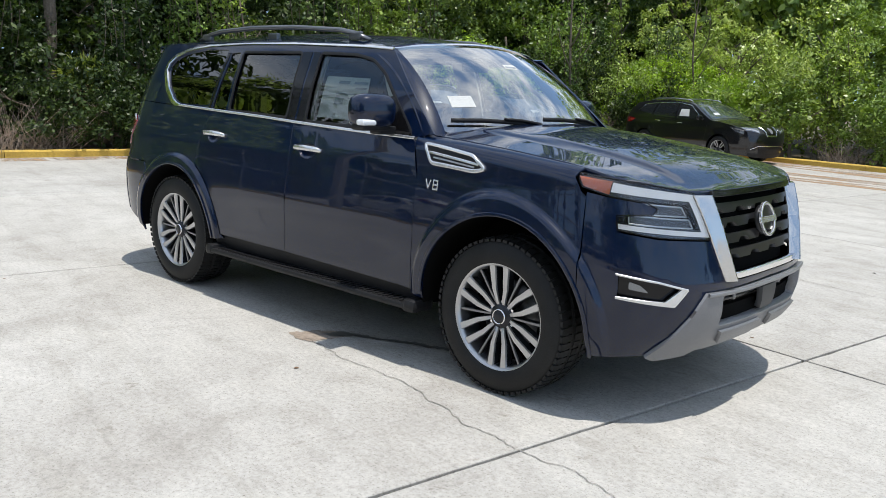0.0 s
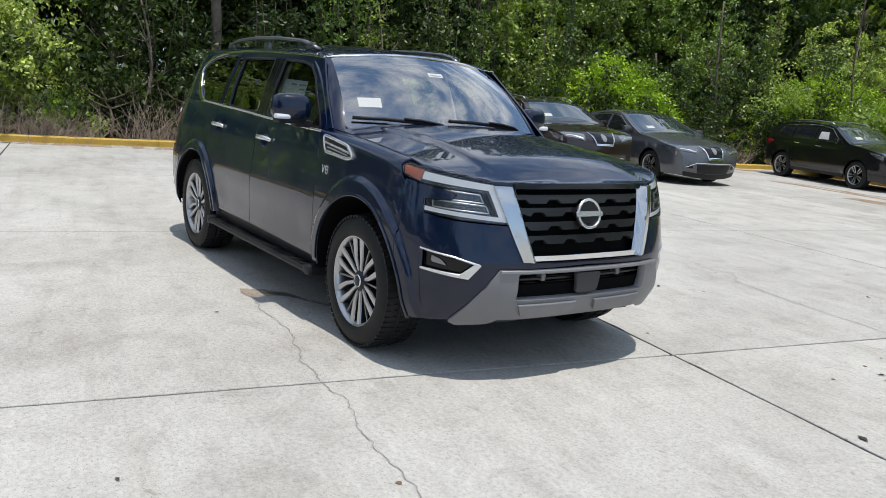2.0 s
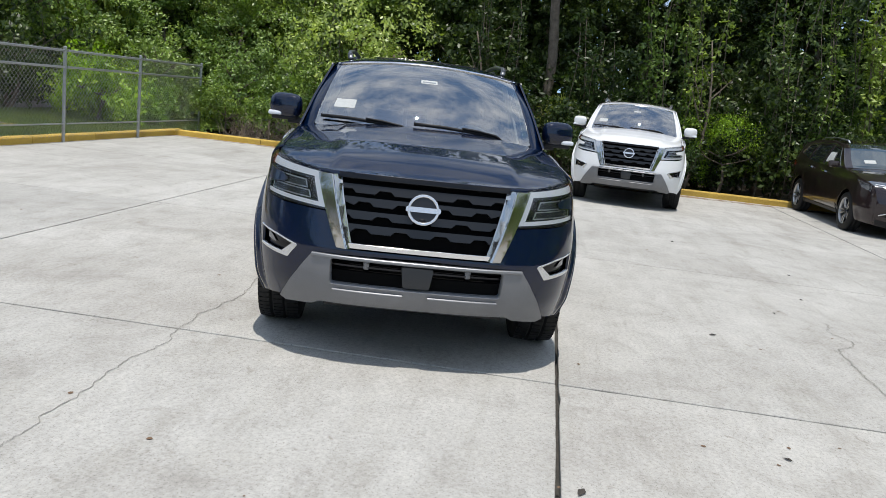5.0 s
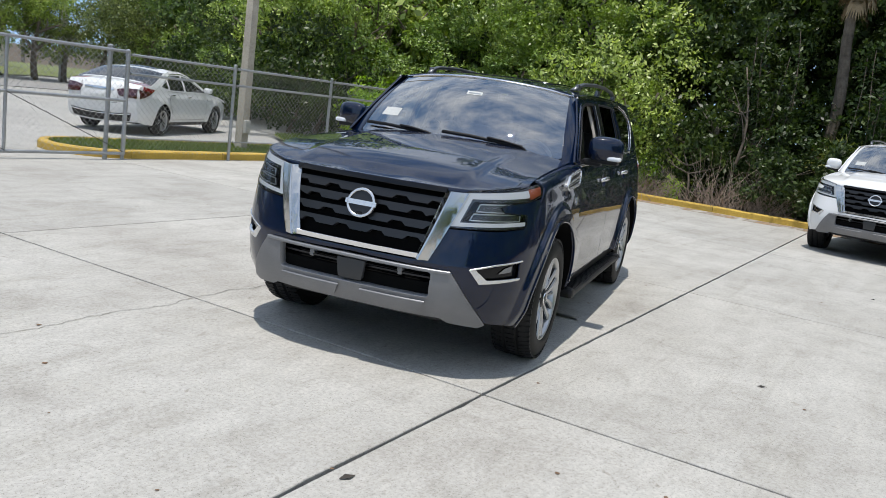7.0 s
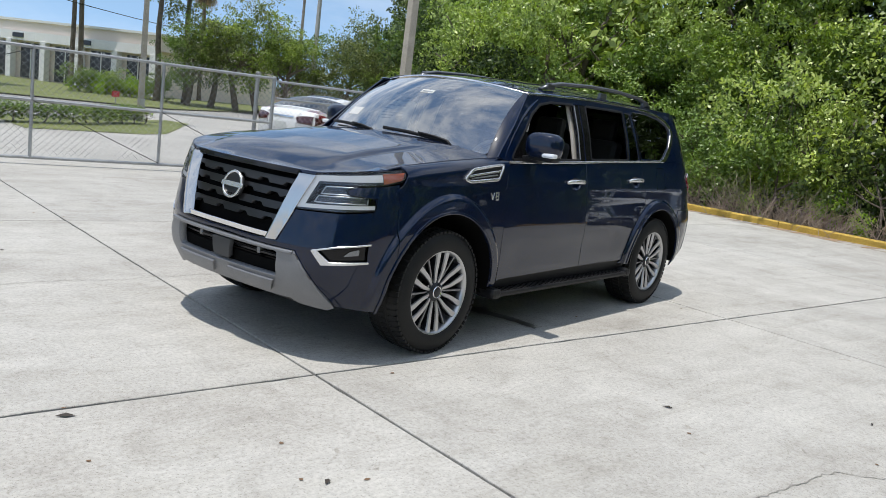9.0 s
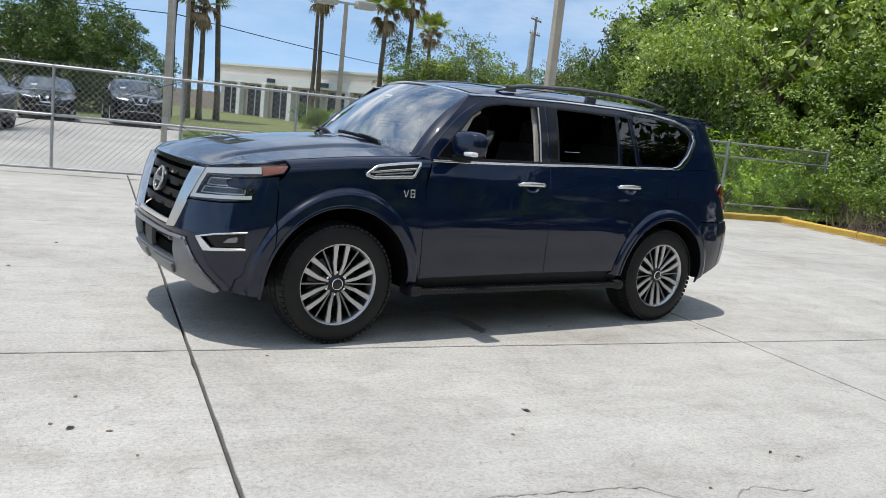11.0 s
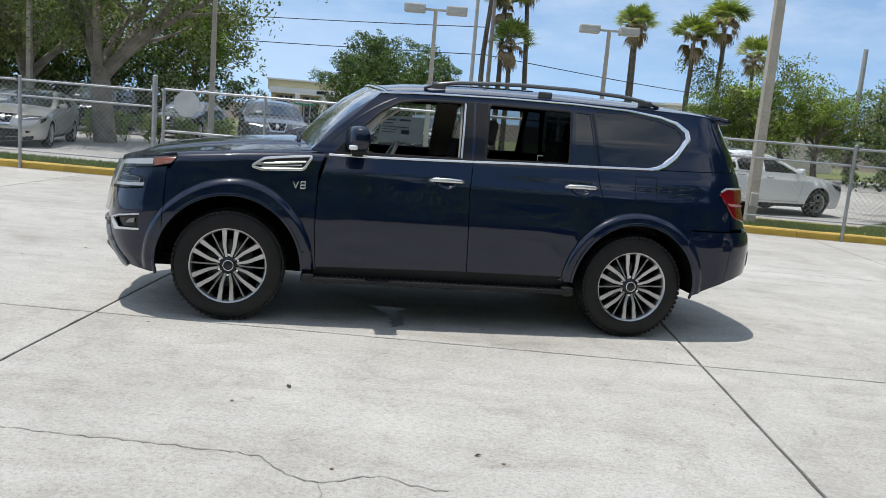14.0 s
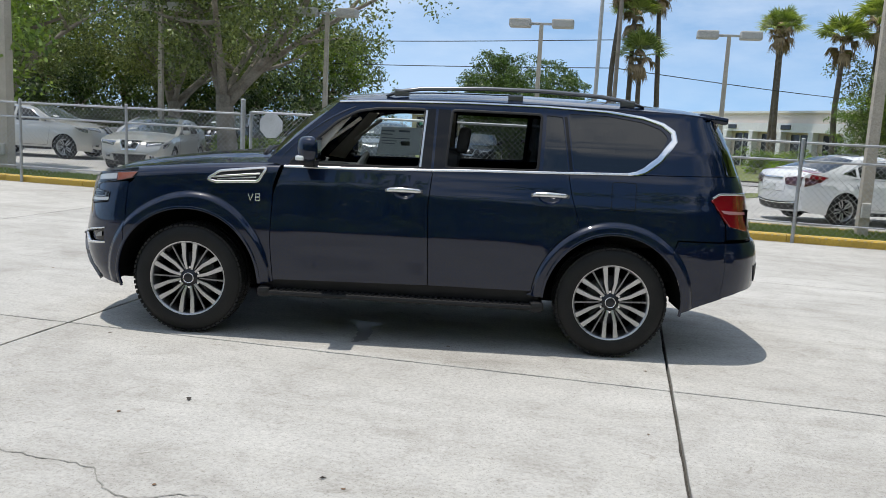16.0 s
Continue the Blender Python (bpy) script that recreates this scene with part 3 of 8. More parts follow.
def rear(s, z):
    s, z = np.asarray(s, float), np.asarray(z, float)
    a = np.abs(s)
    yn, xn = np.interp(a, SN, YN), np.interp(a, SN, XN)
    x = XR - (XR - tail(z)) * xn
    y = np.sign(s) * half_width(z) * yn
    return x, y, z


hood_mid = curve_of([0.85, 1.1, 1.5, 1.87, 2.1, 2.25, 2.33, 2.37, 2.42], [1.345, 1.330, 1.297, 1.247, 1.205, 1.168, 1.140, 1.118, 1.07], 0.03)


HOOD_Y = [0, 0.2, 0.40, 0.545, 0.675, 0.755, 0.815, 0.845, 0.868, 0.95]
HOOD_X = [2.396, 2.394, 2.380, 2.352, 2.302, 2.248, 2.185, 2.136, 2.050, 1.7]


def hood_surf(x, y):
    x, y = np.asarray(x, float), np.asarray(y, float)
    a = np.abs(y)
    edge = 1.2045 + shoulder(x)
    lip = np.interp(a, HOOD_Y, HOOD_X) - x
    edge_z = np.interp(a, [0, 0.5, 0.62, 0.755, 0.845, 0.87], [1.110, 1.110, 1.112, 1.134, 1.156, 1.170])
    near = np.exp(-np.maximum(lip, 0) / 0.060)
    mid = hood_mid(np.minimum(x + 0.10 * (a / 0.8) ** 2, 2.37))
    z = edge + (mid - edge) * (1 - (a / 0.87) ** 2.4)
    dome = 0.60 - 0.05 * (x - 1.0)
    z = z + 0.018 * (1 - step01((a - dome + 0.04) / 0.07)) * step01((x - 0.9) / 0.3) * step01((2.36 - x) / 0.3)
    return x, y, z + (edge_z - z) * near


def windscreen_surf(y, w):
    y, w = np.asarray(y, float), np.asarray(w, float)
    q = (y / 0.82) ** 2
    x = (1.14 - 0.17 * q) * (1 - w) + (0.565 - 0.13 * q) * w + 0.028 * 4 * w * (1 - w)
    z = (1.290 - 0.005 * q) * (1 - w) + (1.800 - 0.050 * q) * w + 0.036 * 4 * w * (1 - w)
    return x, y * (1 - 0.19 * w), z


def pillar_surf(y, w):
    """The screen's sheet rolled over towards the flank."""
    y, w = np.asarray(y, float), np.asarray(w, float)
    x, py, z = windscreen_surf(y, w)
    t = np.clip((np.abs(y) - 0.80) / 0.12, 0, 1.1) ** 2
    return x - 0.020 * t, py, z - 0.030 * t


roof_mid = curve_of([-2.35, -2.1, -1.5, -0.8, -0.2, 0.3, 0.6], [1.765, 1.815, 1.855, 1.868, 1.860, 1.832, 1.790], 0.15)
roof_edge = curve_of([-2.35, -2.0, -1.7, -1.4, -1.0, -0.4, 0.04, 0.48, 0.6], [1.735, 1.770, 1.778, 1.783, 1.787, 1.785, 1.770, 1.742, 1.73], 0.1)


def roof_surf(x, y):
    x, y = np.asarray(x, float), np.asarray(y, float)
    a = np.abs(y)
    z = roof_edge(x) + (roof_mid(x) - roof_edge(x)) * (1 - (a / 0.735) ** 3)
    return x, y, z


def belt(x):
    return np.interp(x, [-2.4, -1.6, -1.0, -0.57, -0.2, 0.26, 0.5, 0.9], [1.345, 1.325, 1.306, 1.295, 1.280, 1.266, 1.260, 1.254])


BELT = [(x, float(belt(x))) for x in (0.86, 0.5, 0.26, -0.2, -0.57, -1.0, -1.6)]
ROOFLINE = [(0.50, 1.738), (0.25, 1.752), (0.04, 1.758), (-0.43, 1.772), (-0.99, 1.774), (-1.43, 1.760), (-1.70, 1.728), (-1.84, 1.688), (-1.915, 1.635), (-1.925, 1.575),
            (-1.82, 1.436), (-1.72, 1.357), (-1.66, 1.332), (-1.60, 1.325)]
WIN_FRONT = rounded([(0.83, 1.276), (0.50, 1.595), (0.36, 1.675), (0.20, 1.703), (-0.135, 1.712), (-0.112, 1.292)], 0.03)
WIN_REAR = rounded([(-0.300, 1.302), (-0.325, 1.716), (-0.975, 1.716), (-0.958, 1.317)], 0.03)
WIN_DOOR_Q = rounded([(-0.995, 1.318), (-1.010, 1.716), (-1.125, 1.708), (-1.178, 1.322)], 0.015)
WIN_QUARTER = rounded([(-1.215, 1.340), (-1.165, 1.735), (-1.44, 1.732), (-1.69, 1.700), (-1.83, 1.655), (-1.885, 1.595), (-1.80, 1.455), (-1.69, 1.365), (-1.60, 1.340)], 0.03)


def wheel_mesh_set():
    """Meshes of one wheel, turned towards +y, made once."""
    made = {}
    r, w = 0.402, 0.137
    prof = [(0.262, -w * 0.85), (0.285, -w), (0.33, -w * 1.02), (0.372, -w * 0.93), (0.393, -w * 0.80)]
    prof += [(r, -w * 0.66), (r, -w * 0.34), (r - 0.010, -w * 0.32), (r - 0.010, -w * 0.26), (r, -w * 0.24), (r, w * 0.24), (r - 0.010, w * 0.26), (r - 0.010, w * 0.32), (r, w * 0.34), (r, w * 0.66)]
    prof += [(0.393, w * 0.80), (0.372, w * 0.93), (0.345, w * 1.00), (0.325, w * 1.03), (0.30, w * 1.02), (0.285, w), (0.268, w * 0.90)]
    v, f = revolve(prof, 72)
    made["tyre"] = raw("tyre", v, f, RUBBER, True)
    # Tread blocks round both shoulders.
    tv, tf = [], []
    for k in range(64):
        a = 2 * math.pi * k / 64
        for lo, hi, sh in ((-0.92, -0.40, 0.0), (-0.20, 0.20, 0.5), (0.40, 0.92, 0.0)):
            s = len(tv)
            for da in (0.006, 0.074):
                for yy in (lo, hi):
                    for rr in (0.385, 0.4075 if abs(yy) < 0.9 else 0.399):
                        tv.append((rr * math.cos(a + da + sh * 0.05 + abs(yy) * 0.03), yy * w, rr * math.sin(a + da + sh * 0.05 + abs(yy) * 0.03)))
            tf += [tuple(s + i for i in q) for q in ((0, 1, 3, 2), (4, 6, 7, 5), (1, 5, 7, 3), (0, 2, 6, 4), (0, 4, 5, 1), (2, 3, 7, 6))]
    made["tread"] = raw("tread", tv, tf, RUBBER)
    v, f = revolve([(0.255, -0.10), (0.262, 0.055), (0.268, 0.105), (0.280, 0.120), (0.283, 0.127), (0.277, 0.130), (0.266, 0.124), (0.256, 0.100), (0.248, 0.03), (0.248, -0.10)], 72)
    made["rim"] = raw("rim", v, f, MACHINED, True)
    v, f = revolve([(0.0, -0.01), (0.249, -0.01), (0.249, -0.03), (0.0, -0.03)], 48)
    made["barrel"] = raw("barrel", v, f, UNDER, True)
    v, f = revolve([(0.07, 0.012), (0.178, 0.012), (0.178, -0.008), (0.07, -0.008)], 48)
    made["brake_disc"] = raw("brake_disc", v, f, DISC_STEEL, True)
    v, f = revolve([(0.0, 0.112), (0.032, 0.112), (0.038, 0.108), (0.042, 0.104), (0.060, 0.098), (0.075, 0.075), (0.080, 0.03)], 32)
    made["hub"] = raw("hub", v, f, RIM_DARK, True)
    v, f = revolve([(0.033, 0.110), (0.036, 0.1135), (0.038, 0.1135), (0.040, 0.104)], 32)
    made["cap_ring"] = raw("cap_ring", v, f, CHROME, True)
    for kind, off0, off1, half0, half1, mt, lift in (("spoke", 0.016, 0.043, 0.0070, 0.0170, MACHINED, 0.0), ("dark_spoke", 0.0, 0.0, 0.004, 0.006, SPOKE_GREY, -0.014)):
        sv, rows = [], [(0.056, 0.094), (0.085, 0.101), (0.14, 0.108), (0.21, 0.114), (0.267, 0.118)]
        for i, (rr, yy) in enumerate(rows):
            t, bend = i / 4, (0.0, 0.22, 0.70, 0.86, 1.0)[i]
            hw, c = half0 + (half1 - half0) * t, off0 + (off1 - off0) * bend
            sv += [(rr, yy - 0.05, c - hw * 1.25), (rr, yy - 0.010 + lift, c - hw * 1.25), (rr, yy + lift, c - hw), (rr, yy + lift, c + hw), (rr, yy - 0.010 + lift, c + hw * 1.25), (rr, yy - 0.05, c + hw * 1.25)]
        sf = [(i * 6 + a, i * 6 + (a + 1) % 6, i * 6 + 6 + (a + 1) % 6, i * 6 + 6 + a) for i in range(4) for a in range(6)]
        made[kind] = raw(kind, sv, sf, mt)
        made[kind].materials.append(RIM_DARK)
        for k, poly in enumerate(made[kind].polygons):
            poly.material_index = 0 if k % 6 in (1, 2, 3) else 1
    made["spoke_b"] = raw("spoke", [(x, y, -z) for x, y, z in [tuple(v.co) for v in made["spoke"].vertices]], [tuple(p.vertices)[::-1] for p in made["spoke"].polygons], MACHINED)
    made["spoke_b"].materials.append(RIM_DARK)
    for k, poly in enumerate(made["spoke_b"].polygons):
        poly.material_index = 0 if k % 6 in (1, 2, 3) else 1
    bm = rod(bmesh.new(), (0, 0.03, 0), (0, 0.085, 0), 0.0105, 0.009, 6)
    made["lug_nut"] = bpy.data.meshes.new("lug_nut")
    bm.to_mesh(made["lug_nut"])
    bm.free()
    made["lug_nut"].materials.append(CHROME)
    return made


WHEEL = wheel_mesh_set()


def add_wheel(parent, x, y, z, sgn, spin=0.0, steer=0.0, scale=1.0):
    w = new("wheel")
    w.parent = parent
    w.matrix_basis = pose(x, y, z, 0, 0, steer + (0 if sgn > 0 else 180)) @ pose(0, 0, 0, 0, spin, 0) @ Matrix.Diagonal((scale, scale, scale, 1))
    for key in ("tyre", "tread", "rim", "barrel", "brake_disc", "hub", "cap_ring"):
        part(key, WHEEL[key], None, w)
    for k in range(6):
        for key, lab in (("spoke", ""), ("spoke_b", "")):
            part("spoke", WHEEL[key], None, w).matrix_basis = pose(0, 0, 0, 0, k * 60, 0)
        part("spoke", WHEEL["dark_spoke"], None, w, "thin recessed spoke").matrix_basis = pose(0, 0, 0, 0, k * 60 + 30, 0)
        part("lug_nut", WHEEL["lug_nut"], None, w).matrix_basis = pose(0.074 * math.cos(radians(k * 60)), 0, -0.074 * math.sin(radians(k * 60)))
    return w


def seat_mesh(width, depth, height, lean):
    bm = bmesh.new()
    box(bm, 0, 0, 0.0, depth, width, 0.16, 0.05)
    box(bm, 0, 0, 0, 0.14, width * 0.96, height, 0.055, pose(-depth * 0.46, 0, height * 0.5, 0, -lean, 0))
    box(bm, 0, 0, 0, 0.09, width * 0.5, 0.20, 0.04, pose(-depth * 0.46 - math.sin(radians(lean)) * (height + 0.08), 0, height + 0.08, 0, -lean * 0.6, 0))
    return bm


def build_suv(paint, label, m, group="", lowered=False):
    car = thing("suv", label, "car", m, group)

    def add(name, me, material, under=None, lab=""):
        return part(name, me, material, under or car, lab)

    doorgap_f = [(0.868, 1.235), (0.925, 1.05), (0.934, 0.72), (0.912, 0.43)]
    for sgn in (1, -1):
        def P(name, surf, outline, material, under=None, lab="", **kw):
            return add(name, panel(name, surf, outline, mirror=sgn, **kw), material, under, lab)

        def R(name, surf, path, width, material, under=None, lab="", **kw):
            return add(name, ribbon(name, surf, path, width, mirror=sgn, **kw), material, under, lab)

        # Fender: arch, nose split line, lamp recess, bonnet line, door gap.
        fender = [(0.915, 0.42), (0.985, 0.40), (1.0225, 0.40)] + arc(AXLE, WHEEL_Z, ARCH_F, 180, 25, 28)[1:]
        fender += [(1.985, 1.085), (1.955, 1.105), (1.915, 1.165), (1.93, 1.236), (1.6, 1.238), (1.2, 1.240), (0.872, 1.240)]
        fender += [(x + 0.006, z) for x, z in doorgap_f]
        fen = P("fender", fender_surf, fender, paint, step=0.05, rings=[(AXLE, WHEEL_Z)])
        R("flare_lip", side, arc(AXLE, WHEEL_Z, ARCH_F + 0.008, 176, -10, 40), 0.020, paint, fen, height=0.008)
        door = [(x, z) for x, z in doorgap_f] + [(0.865, 0.436), (-0.213, 0.456), (-0.186, 1.046), (-0.207, float(belt(-0.207)) - 0.006)]
        door += [(x, z - 0.006) for x, z in ((0.26, 1.266), (0.5, 1.26), (0.855, 1.254))]
        cups = [[(hx + 0.082 * math.cos(t), hz - 0.014 + 0.048 * math.sin(t)) for t in np.linspace(0, 2 * math.pi, 24, endpoint=False)] for hx, hz in ((-0.015, 1.128), (-1.055, 1.150))]
        fd = P("door", side, door, paint, holes=(cups[0],), step=0.07)
        door = [(-0.214, float(belt(-0.214)) - 0.006), (-0.193, 1.046), (-0.220, 0.456), (-0.925, 0.458)] + arc(-AXLE, WHEEL_Z, FLARE + 0.012, 5, 62, 12)
        door += [(-1.262, 0.96), (-1.20, 1.18), (-1.178, float(belt(-1.178)) - 0.006), (-1.0, 1.30), (-0.57, 1.289)]
        rd = P("door", side, door, paint, holes=(cups[1],), step=0.07)
        quarter = [(-0.931, 0.43)] + arc(-AXLE, WHEEL_Z, FLARE + 0.006, 5, 62, 12) + [(-1.268, 0.96), (-1.206, 1.18), (-1.184, 1.300), (-1.6, 1.319), (-2.0, 1.330), (-2.33, 1.340)]
        quarter += [(-2.345, 1.215), (-2.215, 1.195), (-2.19, 1.170), (-2.275, 1.060), (-2.312, 0.99), (-2.31, 0.885), (-1.97, 0.885), (-1.945, 0.80)]
        quarter += arc(-AXLE, WHEEL_Z, ARCH, 141, 2, 28)[::1] + [(-1.0, 0.42)]
        qp = P("quarter_panel", side, quarter, paint, step=0.06, rings=[(-AXLE, WHEEL_Z)])
        R("flare_lip", side, arc(-AXLE, WHEEL_Z, ARCH + 0.008, 188, 2, 40), 0.020, paint, qp, height=0.008)
        if sgn > 0:
            R("fuel_flap_gap", side, rounded([(-1.49, 1.265), (-1.66, 1.268), (-1.66, 1.075), (-1.49, 1.072)], 0.02), 0.005, GLOSS_BLACK, qp, height=0.0005, closed=True)
        # Rear bumper corner, behind the arch.
        bump = arc(-AXLE, WHEEL_Z, ARCH, 186, 141, 12) + [(-1.95, 0.80), (-1.98, 0.875), (-2.33, 0.875), (-2.33, 0.475), (-2.2, 0.43), (-2.05, 0.365)]
        rb = P("bumper_corner", side, bump, paint, step=0.06, off=0.004, rings=[(-AXLE, WHEEL_Z)])
        # Greenhouse: pillars and roof side in one sheet round the windows.
        house = [(0.872, 1.262), (0.99, 1.285), (0.80, 1.46), (0.62, 1.625), (0.50, 1.738), (0.25, 1.763), (0.04, 1.772), (-0.43, 1.786), (-0.99, 1.788), (-1.43, 1.783), (-1.8, 1.775), (-2.1, 1.755), (-2.21, 1.735), (-2.27, 1.55), (-2.335, 1.346)]
        house += [(-2.0, 1.336), (-1.6, 1.325), (-1.0, 1.306), (-0.57, 1.295), (-0.2, 1.280), (0.26, 1.266), (0.5, 1.26)]
        gh = P("pillar_frame", side, house, paint, holes=(WIN_FRONT, WIN_REAR, WIN_DOOR_Q, WIN_QUARTER), step=0.06)
        if sgn < 0 or not lowered:
            P("window", side, WIN_FRONT, GLASS, fd, "clear side glass", off=-0.012, thick=0)
            P("window", side, WIN_REAR, TINTED, rd, "tinted side glass", off=-0.012, thick=0)
        P("window", side, WIN_DOOR_Q, PRIVACY, rd, "dark privacy glass", off=-0.010, thick=0)
        P("window", side, WIN_QUARTER, PRIVACY, qp, "dark privacy glass", off=-0.008, thick=0)
        P("pillar_cover", side, [(-0.118, 1.288), (-0.142, 1.715), (-0.205, 1.718), (-0.195, 1.290)], GLOSS_BLACK, fd, off=0.003, thick=0.004)
        P("pillar_cover", side, [(-0.215, 1.290), (-0.225, 1.718), (-0.315, 1.718), (-0.292, 1.292)], GLOSS_BLACK, rd, off=0.003, thick=0.004)
        P("pillar_cover", side, [(-1.187, 1.325), (-1.135, 1.708), (-1.155, 1.712), (-1.207, 1.330)], GLOSS_BLACK, qp, off=0.003, thick=0.004)
        for w, under in ((WIN_FRONT, fd), (WIN_REAR, rd)):
            R("window_seal", side, w, 0.018, BLACK_PLASTIC, under, height=0.004, closed=True)
        if sgn > 0:
            R("seal_strip", side, [(-0.118, 1.300), (-0.141, 1.705)], 0.014, SATIN, fd, "light door edge seal", height=0.004, off=0.003)
        R("belt_trim", side, BELT, 0.016, BRIGHT, gh, "chrome belt trim", height=0.006)
        R("roof_trim", side, ROOFLINE, 0.022, CHROME, gh, "chrome roofline trim", height=0.007, taper=([0, 0.62, 0.74, 0.85, 0.93, 1], [0.7, 0.8, 1.0, 2.0, 2.2, 0.9]))
        # Door handles with their scooped cups.
        for (hx, hz), under, cup in (((-0.015, 1.128), fd, cups[0]), ((-1.055, 1.150), rd, cups[1])):
            def bowl(x, z):
                q = np.clip(1 - ((np.asarray(x, float) - hx) / 0.082) ** 2 - ((np.asarray(z, float) - hz + 0.014) / 0.048) ** 2, 0, 1)
                x, y, z = side(x, z)
                return x, y - 0.030 * np.sqrt(q), z

            P("handle_cup", bowl, cup, paint, under, "scooped finger recess", thick=0, step=0.015)
            pts = [(hx + 0.132, hz - 0.006), (hx + 0.10, hz + 0.004), (hx, hz + 0.007), (hx - 0.10, hz + 0.004), (hx - 0.132, hz - 0.002)]
            rowp = [Vector((x, sgn * (float(side(x, z)[1]) + d), z)) for (x, z), d in zip(pts, (0.004, 0.026, 0.034, 0.026, 0.004))]
            add("handle", tube_mesh("handle", rowp, [(0.010, 0.013), (0.010, 0.016), (0.010, 0.018), (0.010, 0.016), (0.008, 0.012)], 10), BRIGHT, under, "chrome handle")
        # Fender vent and engine badge.
        vent = rounded([(1.402, 1.098), (1.315, 1.150), (0.975, 1.168), (1.035, 1.078), (1.335, 1.078)], 0.02)
        P("fender_vent", fender_surf, vent, BLACK_PLASTIC, fen, "chrome-framed vent", off=0.004, thick=0.006, step=0.04)
        R("vent_frame", fender_surf, vent, 0.018, BRIGHT, fen, "chrome vent frame", height=0.012, off=0.003, closed=True)
        R("vent_bar", fender_surf, [(1.36, 1.112), (1.02, 1.128)], 0.013, BRIGHT, fen, "chrome bar", height=0.010, off=0.003)
        R("vent_bar", fender_surf, [(1.33, 1.096), (1.05, 1.105)], 0.008, SATIN, fen, height=0.006, off=0.003)
        for stroke in ([(1.103, 1.004), (1.086, 0.966)], [(1.086, 0.966), (1.068, 1.004)], [(1.050, 1.004), (1.018, 1.004)], [(1.050, 0.966), (1.018, 0.966)], [(1.050, 0.985), (1.018, 0.985)], [(1.049, 1.006), (1.049, 0.964)], [(1.019, 1.006), (1.019, 0.964)]):
            R("badge_stroke", fender_surf, [(x if sgn > 0 else 2.112 - x, z) for x, z in stroke], 0.007, BRIGHT, fen, "chrome engine badge", height=0.005, step=0.01)
        # Sill, running board and its end brackets.
        sill = [(0.93, 0.435), (-0.94, 0.455), (-1.02, 0.40), (-1.02, 0.33), (0.99, 0.31), (0.99, 0.40)]
        P("sill", side, sill, BLACK_PLASTIC, off=-0.02)
        bm = bmesh.new()
        box(bm, -0.02, sgn * 0.965, 0.345, 1.93, 0.135, 0.036, 0.016)
        board = add("running_board", bm, BLACK_PLASTIC)
        for k in range(44):
            ob = part("rib", PARTS["rib"] if "rib" in PARTS else boxed(0, 0, 0, 0.020, 0.095, 0.006), BLACK_PLASTIC, board)
            PARTS.setdefault("rib", ob.data)
            ob.location = (0.88 - k * 0.0415, sgn * 0.965, 0.366)
        for xe, d in ((0.965, 1), (-1.005, -1)):
            bm = bmesh.new()
            box(bm, xe, sgn * 0.95, 0.350, 0.10, 0.17, 0.075, 0.03)
            part("end_bracket", bm, BLACK_PLASTIC, board)
        # Wheel house liners.
        for xa in (AXLE, -AXLE):
            v, f = [], []
            ar = (ARCH_F if xa > 0 else ARCH) + 0.004
            for i, t in enumerate(np.linspace(-0.06, math.pi + 0.06, 25)):
                lx, lz = xa + ar * math.cos(t), WHEEL_Z + ar * math.sin(t)
                for yy in (float(side(lx, lz)[1]) - 0.004, 0.62):
                    v.append((lx, sgn * yy, lz))
                if i:
                    f.append((2 * i - 2, 2 * i - 1, 2 * i + 1, 2 * i))
            add("wheel_liner", raw("wheel_liner", v, f, smooth=True), UNDER)
        # Mirror: foot, shell, lamp strip.
        bm = bmesh.new()
        bmesh.ops.create_uvsphere(bm, u_segments=20, v_segments=14, radius=1.0)
        for v in bm.verts:
            x, y, z = v.co
            x = math.copysign(abs(x) ** 0.7, x) * (0.085 if x > 0 else 0.062)
            y = math.copysign(abs(y) ** 0.62, y) * 0.125
            z = math.copysign(abs(z) ** 0.62, z) * (0.096 if z > 0 else 0.088)
            v.co = Vector((0.655 + x - 0.03 * (y / 0.14), sgn * (1.045 + y), 1.388 + z))
        if sgn < 0:
            bmesh.ops.reverse_faces(bm, faces=bm.faces)
        mirror = add("mirror", bm, paint, None, "door mirror with a clear lamp strip")
        mirror.data.polygons.foreach_set("use_smooth", [True] * len(mirror.data.polygons))
        bm = boxed(0.655, sgn * 1.045, 1.302, 0.11, 0.20, 0.035, 0.014)
        part("mirror_base", bm, BLACK_PLASTIC, mirror)
        part("mirror_arm", boxed(0.66, sgn * 0.955, 1.285, 0.085, 0.14, 0.045, 0.015), BLACK_PLASTIC, mirror)
        part("turn_lamp", boxed(0.698, sgn * 1.118, 1.330, 0.06, 0.10, 0.032, 0.012), LAMP_WHITE, mirror, "clear turn lamp")
        part("mirror_glass", boxed(0.592, sgn * 1.045, 1.388, 0.006, 0.20, 0.14, 0.002), CHROME, mirror)
        part("window_corner", panel("window_corner", side, [(0.66, 1.274), (0.835, 1.268), (0.63, 1.470), (0.60, 1.470)], mirror=sgn, off=0.004, thick=0.004), GLOSS_BLACK, mirror)
        # Roof rail with three feet.
        rail = [(0.17, 0.62, 1.800), (0.07, 0.635, 1.835), (-0.08, 0.645, 1.860), (-0.55, 0.65, 1.884), (-1.0, 0.65, 1.886), (-1.40, 0.645, 1.868), (-1.58, 0.635, 1.844), (-1.72, 0.62, 1.808)]
